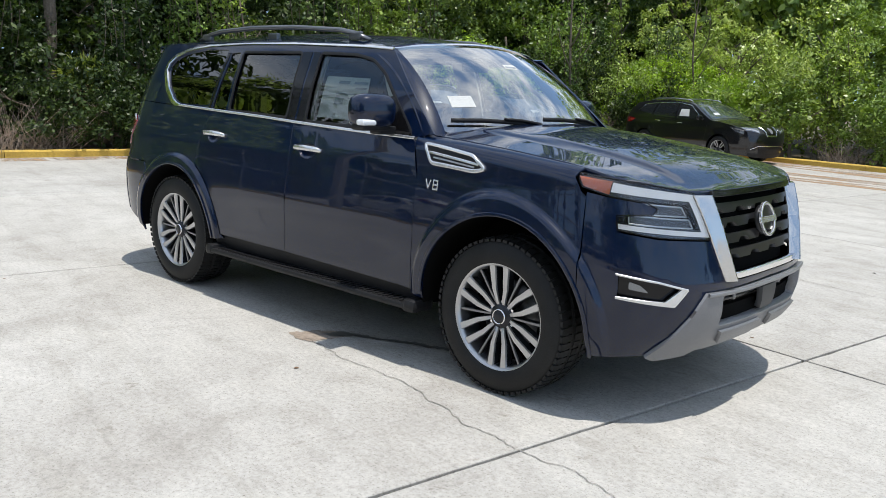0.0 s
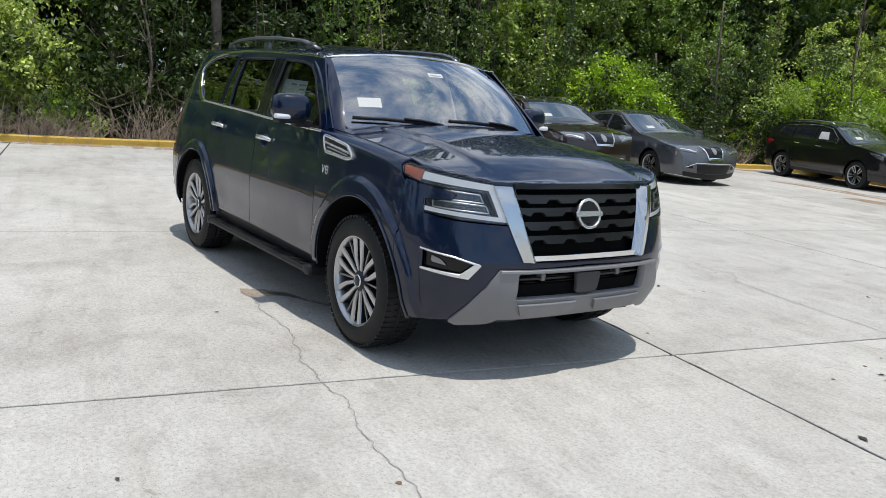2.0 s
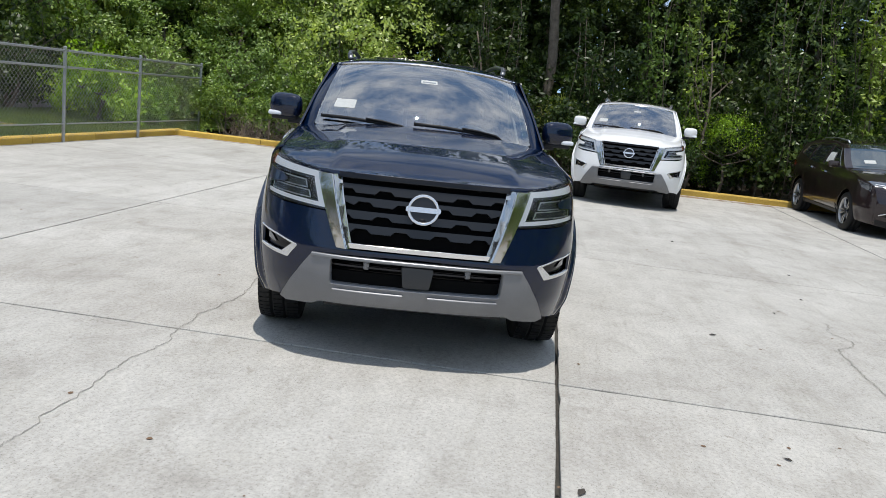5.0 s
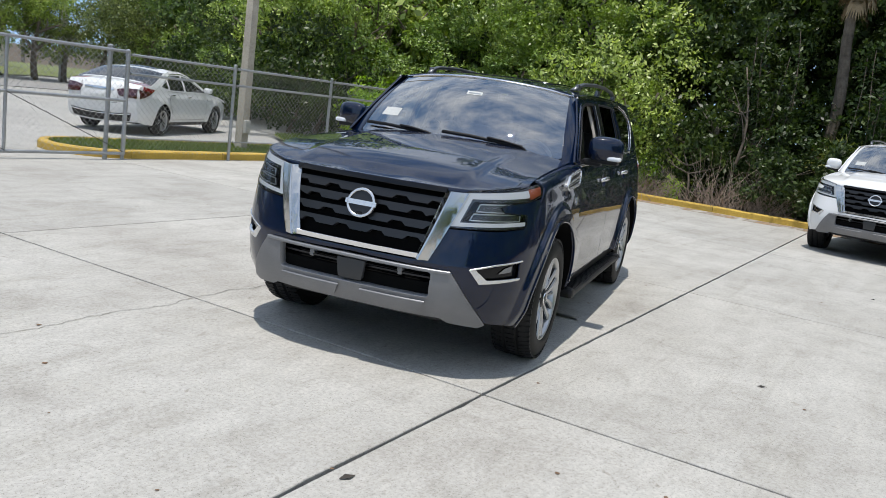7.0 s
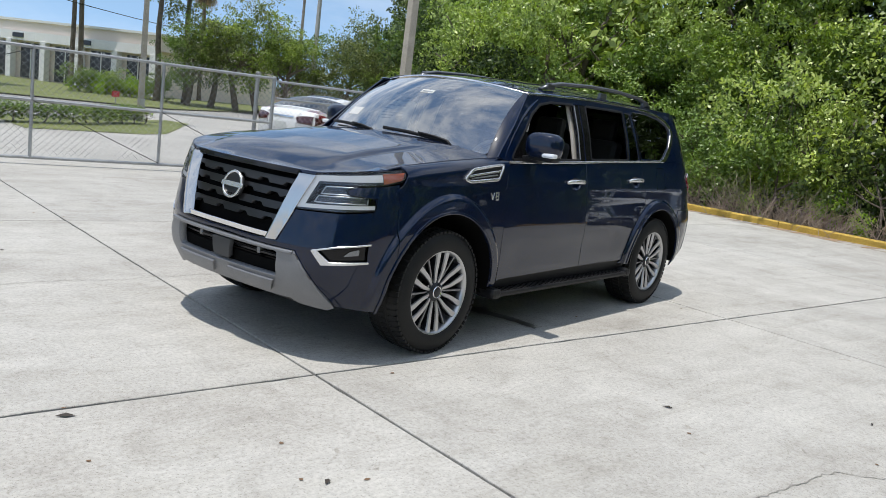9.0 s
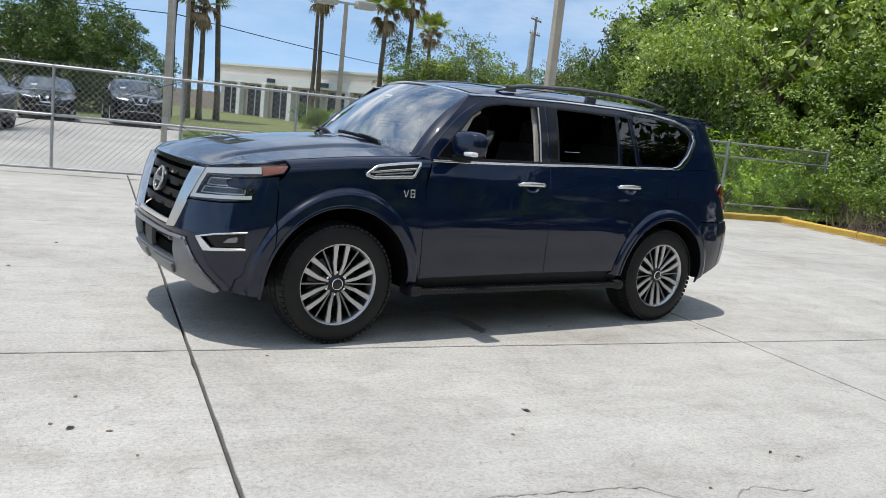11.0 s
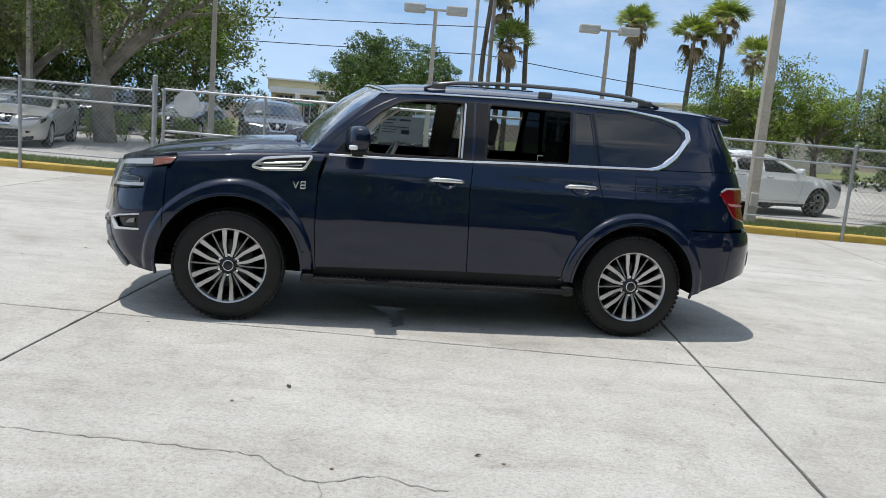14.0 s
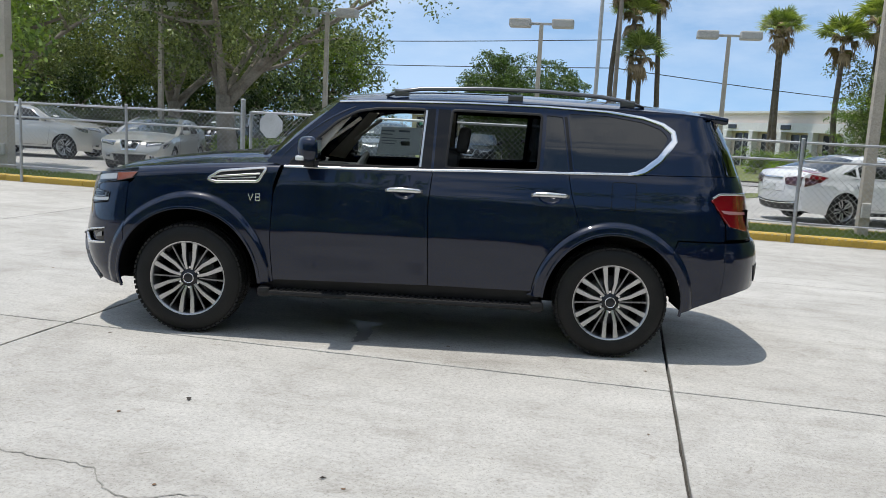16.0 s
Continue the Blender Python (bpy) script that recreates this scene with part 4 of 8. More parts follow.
        rl = add("roof_rail", tube_mesh("roof_rail", [(x, sgn * y, z) for x, y, z in rail], [(0.022, 0.010)] + [(0.020, 0.016)] * 6 + [(0.022, 0.010)], 10), RAIL, None, "dark grey roof rail")
        for xp in (0.06, -0.78, -1.60):
            part("rail_foot", boxed(xp, sgn * 0.637, 1.826, 0.11, 0.032, 0.05, 0.012), RAIL, rl)
        # Headlamp: dark bowl, light guide strips, lens.
        lamp = [(sy(0.615), 1.104), (sy(0.80), 1.138), FX(2.05, 1.160), FX(1.915, 1.170), FX(1.96, 1.112), FX(2.095, 1.080), (sy(0.835), 1.062), (sy(0.795), 1.034), (sy(0.815), 1.008), FX(2.132, 1.000), FX(2.145, 0.935), (sy(0.80), 0.910), (sy(0.525), 0.893)]
        hl = P("headlamp", front, lamp, LAMP_INNER, None, "clear headlamp with light strips", off=-0.012, thick=0.0, step=0.04)
        P("lamp_filler", front, [(sy(0.55), 1.088), (sy(0.80), 1.112), FX(2.05, 1.130), FX(1.93, 1.142), FX(1.93, 1.176), FX(2.05, 1.168), (sy(0.80), 1.146), (sy(0.55), 1.112)], BLACK_PLASTIC, hl, off=-0.018, thick=0, step=0.04)
        P("lens", front, lamp, LENS, hl, off=0.004, thick=0.01, step=0.04)
        P("reflector", front, [FX(2.085, 1.148), FX(1.925, 1.162), FX(1.965, 1.116), FX(2.085, 1.088)], AMBER, hl, "amber reflector", off=-0.006, thick=0.0)
        P("housing_panel", front, [FX(2.10, 1.080), (sy(0.655), 1.054), (sy(0.602), 0.940), FX(2.125, 0.966)], GLOSS_BLACK, hl, off=-0.009, thick=0)
        for box_loop in ([(sy(0.690), 1.042), (sy(0.845), 1.056), (sy(0.835), 1.010), (sy(0.672), 1.000)], [(sy(0.660), 0.986), (sy(0.885), 1.004), (sy(0.885), 0.966), (sy(0.642), 0.948)]):
            P("projector", front, box_loop, LAMP_INNER, hl, "smoky projector window", off=-0.006, thick=0)
            R("inner_strip", front, box_loop, 0.007, SATIN, hl, "thin chrome lamp frame", height=0.003, off=-0.005, closed=True, step=0.02)
        P("light_strip", front, [(sy(0.60), 1.094), FX(2.09, 1.142), FX(2.09, 1.100), (sy(0.645), 1.066)], DAY_STRIP, hl, "white daylight strip", off=-0.004, thick=0)
        P("light_strip", front, [(sy(0.60), 1.094), (sy(0.645), 1.068), (sy(0.590), 0.925), (sy(0.535), 0.905)], DAY_STRIP, hl, "white daylight strip", off=-0.004, thick=0)
        P("light_strip", front, [(sy(0.535), 0.903), FX(2.13, 0.942), FX(2.13, 0.964), (sy(0.590), 0.930)], DAY_STRIP, hl, "white daylight strip", off=-0.004, thick=0)
        R("lamp_edge", front, lamp, 0.005, GLOSS_BLACK, hl, height=0.003, closed=True)
        # Tail lamp round the corner.
        tl_out = [RX(-2.195, 1.172), RX(-2.25, 1.215), (sy(0.62), 1.215), (sy(0.60), 0.975), (sy(0.78), 0.955), RX(-2.35, 0.99), RX(-2.285, 1.060)]
        tl = P("tail_lamp", rear, tl_out, TAIL_RED, None, "red tail lamp", off=0.010, thick=0.02, step=0.05)
        P("lamp_stripe", rear, [RX(-2.265, 1.105), RX(-2.33, 1.100), (sy(0.66), 1.085), (sy(0.66), 1.068), RX(-2.33, 1.078), RX(-2.29, 1.085)], TAIL_CLEAR, tl, off=0.014, thick=0.004)
        R("lamp_trim", rear, [RX(-2.20, 1.188), RX(-2.25, 1.216), (sy(0.62), 1.216)], 0.014, BRIGHT, tl, height=0.006, off=0.010)
        # Fog lamp bezel in the bumper.
        fog = [FX(2.175, 0.735), (sy(0.685), 0.672), (sy(0.735), 0.595), FX(2.175, 0.625)]
        fg = P("fog_lamp", front, fog, GLOSS_BLACK, None, "fog lamp recess with a chrome blade", off=-0.03, thick=0)
        R("bezel", front, [FX(2.165, 0.738), (sy(0.80), 0.710), (sy(0.685), 0.674)], 0.010, BRIGHT, fg, height=0.006)
        P("bezel", front, [(sy(0.680), 0.672), (sy(0.712), 0.677), (sy(0.775), 0.618), FX(2.17, 0.636), FX(2.17, 0.625), (sy(0.78), 0.600), (sy(0.738), 0.595)], BRIGHT, fg, "chrome blade", off=0.003, thick=0.02, step=0.03)
        P("lamp_glass", front, rounded([(sy(0.855), 0.690), (sy(0.83), 0.655), FX(2.22, 0.668), FX(2.22, 0.705)], 0.01), LAMP_CLEAR, fg, "small clear fog lamp", off=-0.022, thick=0)
        # Tow hooks and grille chrome arm.
        top, low = sy(0.490) + 0.35 * (sy(0.620) - sy(0.490)), sy(0.375) + 0.35 * (sy(0.455) - sy(0.375))
        ga = P("grille_arm", arm_outer, [(top, 1.092), (sy(0.620), 1.092), (sy(0.455), 0.695), (low, 0.695)], CHROME_SOFT, None, "broad chrome grille arm", off=0.010, thick=0.035, step=0.03)
        P("inner_face", arm_inner, [(sy(0.490), 1.092), (top, 1.092), (low, 0.695), (sy(0.375), 0.695)], CHROME_SOFT, ga, off=0.010, thick=0.02, step=0.03)
        # Guard side and bumper fascia.
        for xw in (AXLE, -AXLE):
            add_wheel(car, xw, sgn * 0.845, WHEEL_Z, sgn, spin=(28 if xw > 0 else 33) * sgn)

    # Nose: painted bumper from arch to arch with the lamp recesses cut out.
    def both(half):
        return half + [(-s, z) for s, z in half[::-1]]

    bumper = [(0.0, 0.690), (sy(0.455), 0.690), (sy(0.535), 0.885), (sy(0.80), 0.900), FX(2.150, 0.925), FX(2.138, 0.995), (sy(0.820), 1.003), (sy(0.801), 1.034), (sy(0.838), 1.056), FX(2.095, 1.074), FX(1.9866, 1.090)]
    bumper += [FX(2.0062, 0.628)] + [FX(x, z) for x, z in arc(AXLE, WHEEL_Z, ARCH_F, 23.5, -9, 8)] + [FX(2.10, 0.325), (sy(0.80), 0.345), (sy(0.585), 0.655), (0.0, 0.668)]
    fog_hole = [FX(2.175, 0.735), (sy(0.685), 0.672), (sy(0.735), 0.595), FX(2.175, 0.625)]
    for sg in (1, -1):
        half = [(s, z) for s, z in bumper]
        add("bumper", panel("bumper", front, half, holes=(fog_hole,), step=0.05, mirror=sg, rings=[(AXLE, WHEEL_Z)], ring_u=FX), paint)
    guard = both([(sy(0.585), 0.652), (sy(0.795), 0.345), (sy(0.76), 0.325), (sy(0.60), 0.34), (sy(0.55), 0.365)])
    lower_hole = rounded(both([(sy(0.485), 0.632), (sy(0.485), 0.485)]), 0.02)
    gd = add("bumper_guard", panel("bumper_guard", front, guard, holes=(lower_hole,), step=0.05, off=0.016, thick=0.05), GUARD, None, "grey lower bumper guard")
    part("guard_edge", ribbon("guard_edge", front, [(-sy(0.585), 0.645), (sy(0.585), 0.645)], 0.018, 0.012, off=0.014), GUARD_EDGE, gd)
    for yy in (-0.27, 0.27):
        half = [(yy - 0.20, 0.462), (yy + 0.20, 0.462), (yy + 0.165, 0.400), (yy - 0.165, 0.400)]
        part("guard_pad", panel("guard_pad", front, half, off=0.034, thick=0.03, step=0.05), GUARD, gd)
    part("skid_plate", boxed(2.18, 0, 0.345, 0.36, 1.05, 0.04, 0.015), BLACK_PLASTIC, gd)
    lg = add("lower_grille", panel("lower_grille", front, both([(sy(0.52), 0.65), (sy(0.52), 0.47)]), off=-0.09, thick=0), UNDER)
    for zz in (0.590, 0.530):
        part("bar", ribbon("bar", front, [(-sy(0.50), zz), (sy(0.50), zz)], 0.016, 0.02, off=-0.06), GRILLE_BLACK, lg)
    part("plate_bracket", panel("plate_bracket", front, rounded([(-0.09, 0.622), (0.09, 0.622), (0.075, 0.505), (-0.075, 0.505)], 0.012), off=0.010, thick=0.03), PLATE_DARK, lg)
    for yy in (-0.29, 0.29):
        part("tow_hook", boxed(2.44, yy, 0.600, 0.05, 0.035, 0.05, 0.012), GUARD, lg)
    gr = add("grille", panel("grille", front, both([(sy(0.53), 1.10), (sy(0.40), 0.72)]), off=-0.07, thick=0), UNDER, None, "black grille with stepped bars")
    part("grille_bar", panel("grille_bar", lambda u, w: (front(u, np.full_like(w, 0.64))[0] - 0.012, front(u, w)[1], w), both([(sy(0.395), 0.726), (sy(0.395), 0.700)]), off=0.014, thick=0.03), CHROME, gr, "chrome lower grille bar")
    part("grille_top", panel("grille_top", front, both([(sy(0.50), 1.108), (sy(0.49), 1.082)]), off=0.006, thick=0.03), GLOSS_BLACK, gr)
    for zz in (1.035, 0.965, 0.890, 0.815):
        wide = 0.40 + (zz - 0.735) * 0.27
        low = [(-wide, zz - 0.006)]
        for k in range(-2, 3):
            c = k * 0.225 + (0.1125 if round((zz - 0.8) / 0.075) % 2 else 0.0)
            low += [p for p in ((c - 0.080, zz - 0.004), (c - 0.055, zz - 0.026), (c + 0.055, zz - 0.026), (c + 0.080, zz - 0.004)) if abs(p[0]) < wide - 0.01]
        low.append((wide, zz - 0.006))
        top = [(-wide, zz + 0.020), (wide, zz + 0.020)]
        part("bar", panel("bar", front, top + low[::-1], off=-0.018, thick=0.04, step=0.05), GRILLE_BLACK, gr, "stepped black bar")
    # Round emblem: ring and bar across it.
    ring = [(0.082 * math.cos(t), 0.945 + 0.076 * math.sin(t)) for t in np.linspace(0, 2 * math.pi, 40, endpoint=False)]
    part("emblem_plate", panel("emblem_plate", front, [(s * 0.95, 0.945 + (z - 0.945) * 0.95) for s, z in ring], off=0.012, thick=0.03, step=0.03), GRILLE_BLACK, gr)
    part("emblem_ring", ribbon("emblem_ring", front, ring, 0.015, 0.010, off=0.014, closed=True), BRIGHT, gr, "chrome emblem ring")
    part("emblem_bar", panel("emblem_bar", front, rounded([(-0.098, 0.959), (0.098, 0.959), (0.098, 0.931), (-0.098, 0.931)], 0.008), off=0.024, thick=0.012, step=0.03), BRIGHT, gr, "chrome emblem bar")
    part("camera_pod", boxed(2.475, 0, 0.885, 0.03, 0.035, 0.028, 0.008), GLOSS_BLACK, gr)
    # Bonnet, cowl, windscreen, roof.
    hood = [(1.13, 0.0), (1.10, 0.3), (1.04, 0.58), (0.955, 0.80), (0.94, 0.858), (1.3, 0.862), (1.75, 0.862), (1.93, 0.866)] + [(x, y) for x, y in zip(HOOD_X[8:0:-1], HOOD_Y[8:0:-1])] + [(2.396, 0.0)]
    hood = hood + [(x, -y) for x, y in hood[-2:0:-1]]
    hd = add("bonnet", panel("bonnet", hood_surf, hood, step=0.05, off=0.002, thick=0.02), paint)
    cowl = [(-0.86, -0.075), (0.86, -0.075), (0.83, 0.03), (-0.83, 0.03)]
    cw = add("cowl", panel("cowl", windscreen_surf, cowl, step=0.08, off=-0.015), BLACK_PLASTIC)
    glass = rounded([(-0.80, 0.0), (0.80, 0.0), (0.83, 0.97), (-0.83, 0.97)], 0.05)
    ws = add("windscreen", panel("windscreen", windscreen_surf, glass, step=0.08, thick=0), SCREEN_GLASS, None, "clear windscreen with stickers")
    part("black_band", ribbon("black_band", windscreen_surf, [(y, 0.925) for y in np.linspace(-0.83, 0.83, 12)], 0.08, 0.001, off=-0.012), GLOSS_BLACK, ws)
    part("header_trim", ribbon("header_trim", windscreen_surf, [(y, 0.985) for y in np.linspace(-0.85, 0.85, 14)], 0.03, 0.006, off=0.004), CHROME, ws, "bright upper trim")
    for sg in (1, -1):
        pl = [(sg * 0.795, -0.05), (sg * 0.90, -0.05), (sg * 0.912, 0.5), (sg * 0.925, 1.0), (sg * 0.82, 1.0)]
        add("pillar", panel("pillar", pillar_surf, pl, step=0.03, off=0.004), paint)
    for line in ([(-0.76, 0.080), (-0.55, 0.078), (-0.30, 0.055), (-0.16, 0.025), (-0.12, -0.02)], [(-0.08, 0.088), (0.15, 0.082), (0.40, 0.055), (0.52, 0.025), (0.56, -0.02)]):
        path = []
        for y, w in resample(line, 0.08, False):
            px, py, pz = windscreen_surf(y, w)
            path.append((float(px) + 0.018, float(py), float(pz) + 0.022))
        wp = part("wiper", tube_mesh("wiper", path, (0.007, 0.014), 6), BLACK_PLASTIC, cw, "black wiper")
        part("wiper_arm", tube_mesh("wiper_arm", [tuple(Vector(q) + Vector((0.01, 0, 0.016))) for q in path[len(path) // 2:]], (0.012, 0.009), 6), BLACK_PLASTIC, wp)
    rf = [(0.56, 0.0), (0.54, 0.3), (0.47, 0.6), (0.45, 0.68)] + [(x, 0.725) for x in (0.3, 0.0, -0.6, -1.4)] + [(-2.0, 0.72), (-2.20, 0.70), (-2.30, 0.55), (-2.36, 0.0)]
    rf = rf + [(x, -y) for x, y in rf[-2:0:-1]]
    roof = add("roof", panel("roof", roof_surf, rf, step=0.07), paint)
    part("sunroof", panel("sunroof", roof_surf, rounded([(0.10, -0.42), (0.10, 0.42), (-0.75, 0.42), (-0.75, -0.42)], 0.06), off=0.005, thick=0.006, step=0.08), GLOSS_BLACK, roof, "dark glass sunroof")
    bm = boxed(0, 0, 0, 0.22, 1.26, 0.055, 0.022, pose(-2.24, 0, 1.750, 0, -8, 0))
    part("spoiler", bm, paint, roof)
    # Tail: hatch, rear glass, rear bumper.
    add("tailgate", panel("tailgate", rear, both([RX(-2.33, 1.338), RX(-2.33, 0.90)]), step=0.08), paint)
    add("rear_window", panel("rear_window", rear, both([RX(-2.19, 1.735), RX(-2.31, 1.345)]), step=0.08), PRIVACY, None, "dark rear glass")
    add("rear_bumper", panel("rear_bumper", rear, both([RX(-2.308, 0.875), RX(-2.308, 0.475), (sy(0.85), 0.52), (sy(0.6), 0.55)]), step=0.08, off=0.007), paint)
    add("bumper_step", panel("bumper_step", rear, both([(sy(0.72), 0.70), (sy(0.68), 0.58)]), step=0.08, off=0.012), BLACK_PLASTIC)
    # Unseen solid behind the bumper skin, added to stop sunlight leaking through seams.
    ring = [tuple(float(c) for c in front(s, 0.52))[:2] for s in np.linspace(-1.15, 1.15, 40)]
    n = len(ring)
    core = [(2.0 + (x - 2.0) * 0.93, y * 0.975, z) for z in (0.44, 0.56) for x, y in ring]
    add("bumper_core", raw("bumper_core", core, [tuple(range(n))[::-1], tuple(range(n, 2 * n))] + [(i, (i + 1) % n, n + (i + 1) % n, n + i) for i in range(n)]), UNDER)
    # Floor pan, axles, cabin. Unseen engine and beam boxes stop sun leaking through seams.
    for name, dims in (("frame", (0.15, 0, 0.40, 4.1, 1.20, 0.16)), ("floor_pan", (0.0, 0, 0.42, 2.0, 1.78, 0.10)), ("boot_floor", (-2.2, 0, 0.62, 0.7, 1.45, 0.16)), ("engine", (1.60, 0, 0.72, 1.15, 1.22, 0.60)),
                       ("radiator", (2.20, 0, 0.70, 0.16, 1.45, 0.62)), ("bumper_beam", (2.33, 0, 0.62, 0.14, 1.15, 0.05)), ("front_shield", (2.05, 0, 0.40, 0.55, 1.30, 0.03)), ("boot_lining", (-2.2, 0, 0.86, 0.62, 1.50, 0.50)), ("splash_panel", (-2.07, 0, 0.62, 0.04, 1.88, 0.46)), ("splash_panel", (-1.02, 0, 0.55, 0.04, 1.70, 0.40)), ("splash_panel", (0.98, 0, 0.55, 0.04, 1.70, 0.40))):
        add(name, boxed(*dims), UNDER)
    add("muffler", rod(bmesh.new(), (-2.15, -0.4, 0.50), (-2.0, 0.35, 0.50), 0.09, None, 16), UNDER)
    add("firewall", boxed(0.92, 0, 0.85, 0.06, 1.70, 0.75), UNDER)
    bm = boxed(0.70, 0, 1.10, 0.52, 1.66, 0.26, 0.08)
    dash = add("dashboard", bm, TRIM_GREY)
    part("instrument_hood", boxed(0.60, 0.40, 1.235, 0.22, 0.40, 0.07, 0.03), TRIM_DARK, dash)
    v, f = tube([(0.42 - 0.03 * math.sin(t) * 3, 0.40 + 0.19 * math.cos(t), 1.19 + 0.17 * math.sin(t)) for t in np.linspace(0, 2 * math.pi, 28, endpoint=False)], 0.016, 8, True)
    wheel = add("steering_wheel", raw("steering_wheel", v, f, smooth=True), TRIM_LIGHT, None, "pale steering wheel")
    part("wheel_hub", boxed(0.44, 0.40, 1.18, 0.05, 0.15, 0.11, 0.02), TRIM_DARK, wheel)
    seat = seat_mesh(0.52, 0.52, 0.66, 12)
    seat_me = bpy.data.meshes.new("seat")
    seat.to_mesh(seat_me)
    seat.free()
    seat_me.materials.append(TRIM_DARK)
    for x, y, z in ((-0.02, 0.40, 0.76), (-0.02, -0.40, 0.76), (-0.95, 0.40, 0.80), (-0.95, -0.40, 0.80), (-1.80, 0.35, 0.84), (-1.80, -0.35, 0.84)):
        part("seat", seat_me, None, car, "dark leather seat").location = (x, y, z)
    add("console", boxed(0.15, 0, 0.80, 1.0, 0.28, 0.30, 0.05), TRIM_DARK)
    add("headliner", panel("headliner", roof_surf, [(0.44, 0.66), (-2.1, 0.66), (-2.1, -0.66), (0.44, -0.66)], off=-0.035, thick=0, step=0.15), TRIM_LIGHT)
    for sgn in (1, -1):
        trim = [(0.85, 1.235), (-2.2, 1.30), (-2.2, 1.0), (-0.98, 1.0), (-0.90, 0.50), (0.85, 0.50)]
        add("door_card", panel("door_card", side, trim, off=-0.07, thick=0.0, step=0.15, mirror=sgn), TRIM_DARK)
        add("pillar_trim", panel("pillar_trim", side, [(0.70, 1.27), (0.85, 1.29), (0.47, 1.70), (0.38, 1.70)], off=-0.03, thick=0.02, mirror=sgn), TRIM_LIGHT)
        add("pillar_trim", panel("pillar_trim", side, [(-0.10, 1.25), (-0.12, 1.74), (-0.32, 1.74), (-0.30, 1.25)], off=-0.04, thick=0.02, mirror=sgn), TRIM_LIGHT)
        gp = [Vector((0.62 - 0.30 * t, sgn * (0.765 - 0.07 * t), 1.42 + 0.23 * t)) - Vector((0, sgn * 0.05 * math.sin(math.pi * t), 0)) for t in np.linspace(0.1, 0.9, 9)]
        add("grab_handle", tube_mesh("grab_handle", gp, 0.014, 8), TRIM_LIGHT, None, "pale grab handle")
    # Papers: price sheet in the side window, slip and sticker on the windscreen.
    sheet_out = [(0.405, 1.318), (-0.03, 1.330), (-0.03, 1.580), (0.36, 1.572)]
    pp = add("price_sheet", panel("price_sheet", side, sheet_out, off=-0.020, thick=0.002, mirror=-1), PAPER, None, "white printed price sheet")
    for x0, x1, z0, z1 in ((0.36, 0.24, 1.535, 1.548), (0.20, 0.10, 1.535, 1.552), (0.36, 0.26, 1.505, 1.515), (0.36, 0.10, 1.470, 1.478), (0.36, 0.22, 1.445, 1.452), (0.36, 0.24, 1.420, 1.428), (0.18, 0.10, 1.41, 1.45)):
        part("print_bar", panel("print_bar", side, [(x0, z0), (x1, z0), (x1, z1), (x0, z1)], off=-0.0165, thick=0, mirror=-1), INK, pp)
        part("print_bar", panel("print_bar", side, [(x0, z0), (x1, z0), (x1, z1), (x0, z1)], off=-0.0245, thick=0, mirror=-1), INK, pp)
    add("paper_slip", panel("paper_slip", windscreen_surf, [(-0.70, 0.235), (-0.54, 0.235), (-0.54, 0.345), (-0.70, 0.345)], off=0.0015, thick=0), PAPER, None, "white paper slip")
    st = add("sticker", panel("sticker", windscreen_surf, [(-0.055, 0.66), (0.085, 0.66), (0.085, 0.715), (-0.055, 0.715)], off=0.0015, thick=0), PAPER, None, "small printed sticker")
    part("print_bar", panel("print_bar", windscreen_surf, [(-0.04, 0.672), (0.07, 0.672), (0.07, 0.690), (-0.04, 0.690)], off=0.003, thick=0), INK, st)
    add("visor", boxed(0.33, -0.36, 1.74, 0.16, 0.36, 0.02, 0.008), TRIM_LIGHT)
    add("rear_view_mirror", boxed(0.50, 0, 1.665, 0.03, 0.24, 0.06, 0.014), TRIM_DARK)
    return car


PARTS = {}
MAIN = build_suv(NAVY, "dark navy blue full-size suv with chrome grille on concrete", pose(0, 0, 0), lowered=True)


# ---- smaller parked cars ----
CROSSOVER = dict(
    sil=[(2.20, 0.24), (2.27, 0.42), (2.28, 0.68), (2.22, 0.90), (2.08, 0.985), (1.6, 1.075), (1.05, 1.135), (0.35, 1.51), (0.10, 1.585), (-0.6, 1.635), (-1.4, 1.605), (-1.90, 1.53), (-2.24, 1.14), (-2.33, 1.0), (-2.34, 0.66), (-2.26, 0.34)],
    marks=(4, 6, 8, 11, 12), wb=2.825, r=0.365, width=0.94, belt=1.10, top=1.62, bottom=0.26,
    windows=([(0.80, 1.13), (0.24, 1.475), (-0.18, 1.535), (-0.18, 1.13)], [(-0.26, 1.13), (-0.26, 1.54), (-1.02, 1.525), (-1.10, 1.17)], [(-1.18, 1.19), (-1.10, 1.515), (-1.55, 1.465), (-1.74, 1.30)]),
    doors=([(0.86, 0.40), (0.98, 1.08), (-0.22, 1.09), (-0.22, 0.40)], [(-0.23, 0.40), (-0.23, 1.09), (-1.14, 1.12), (-1.02, 0.78), (-0.88, 0.40)]), handles=((-0.02, 1.0), (-0.88, 1.03)))
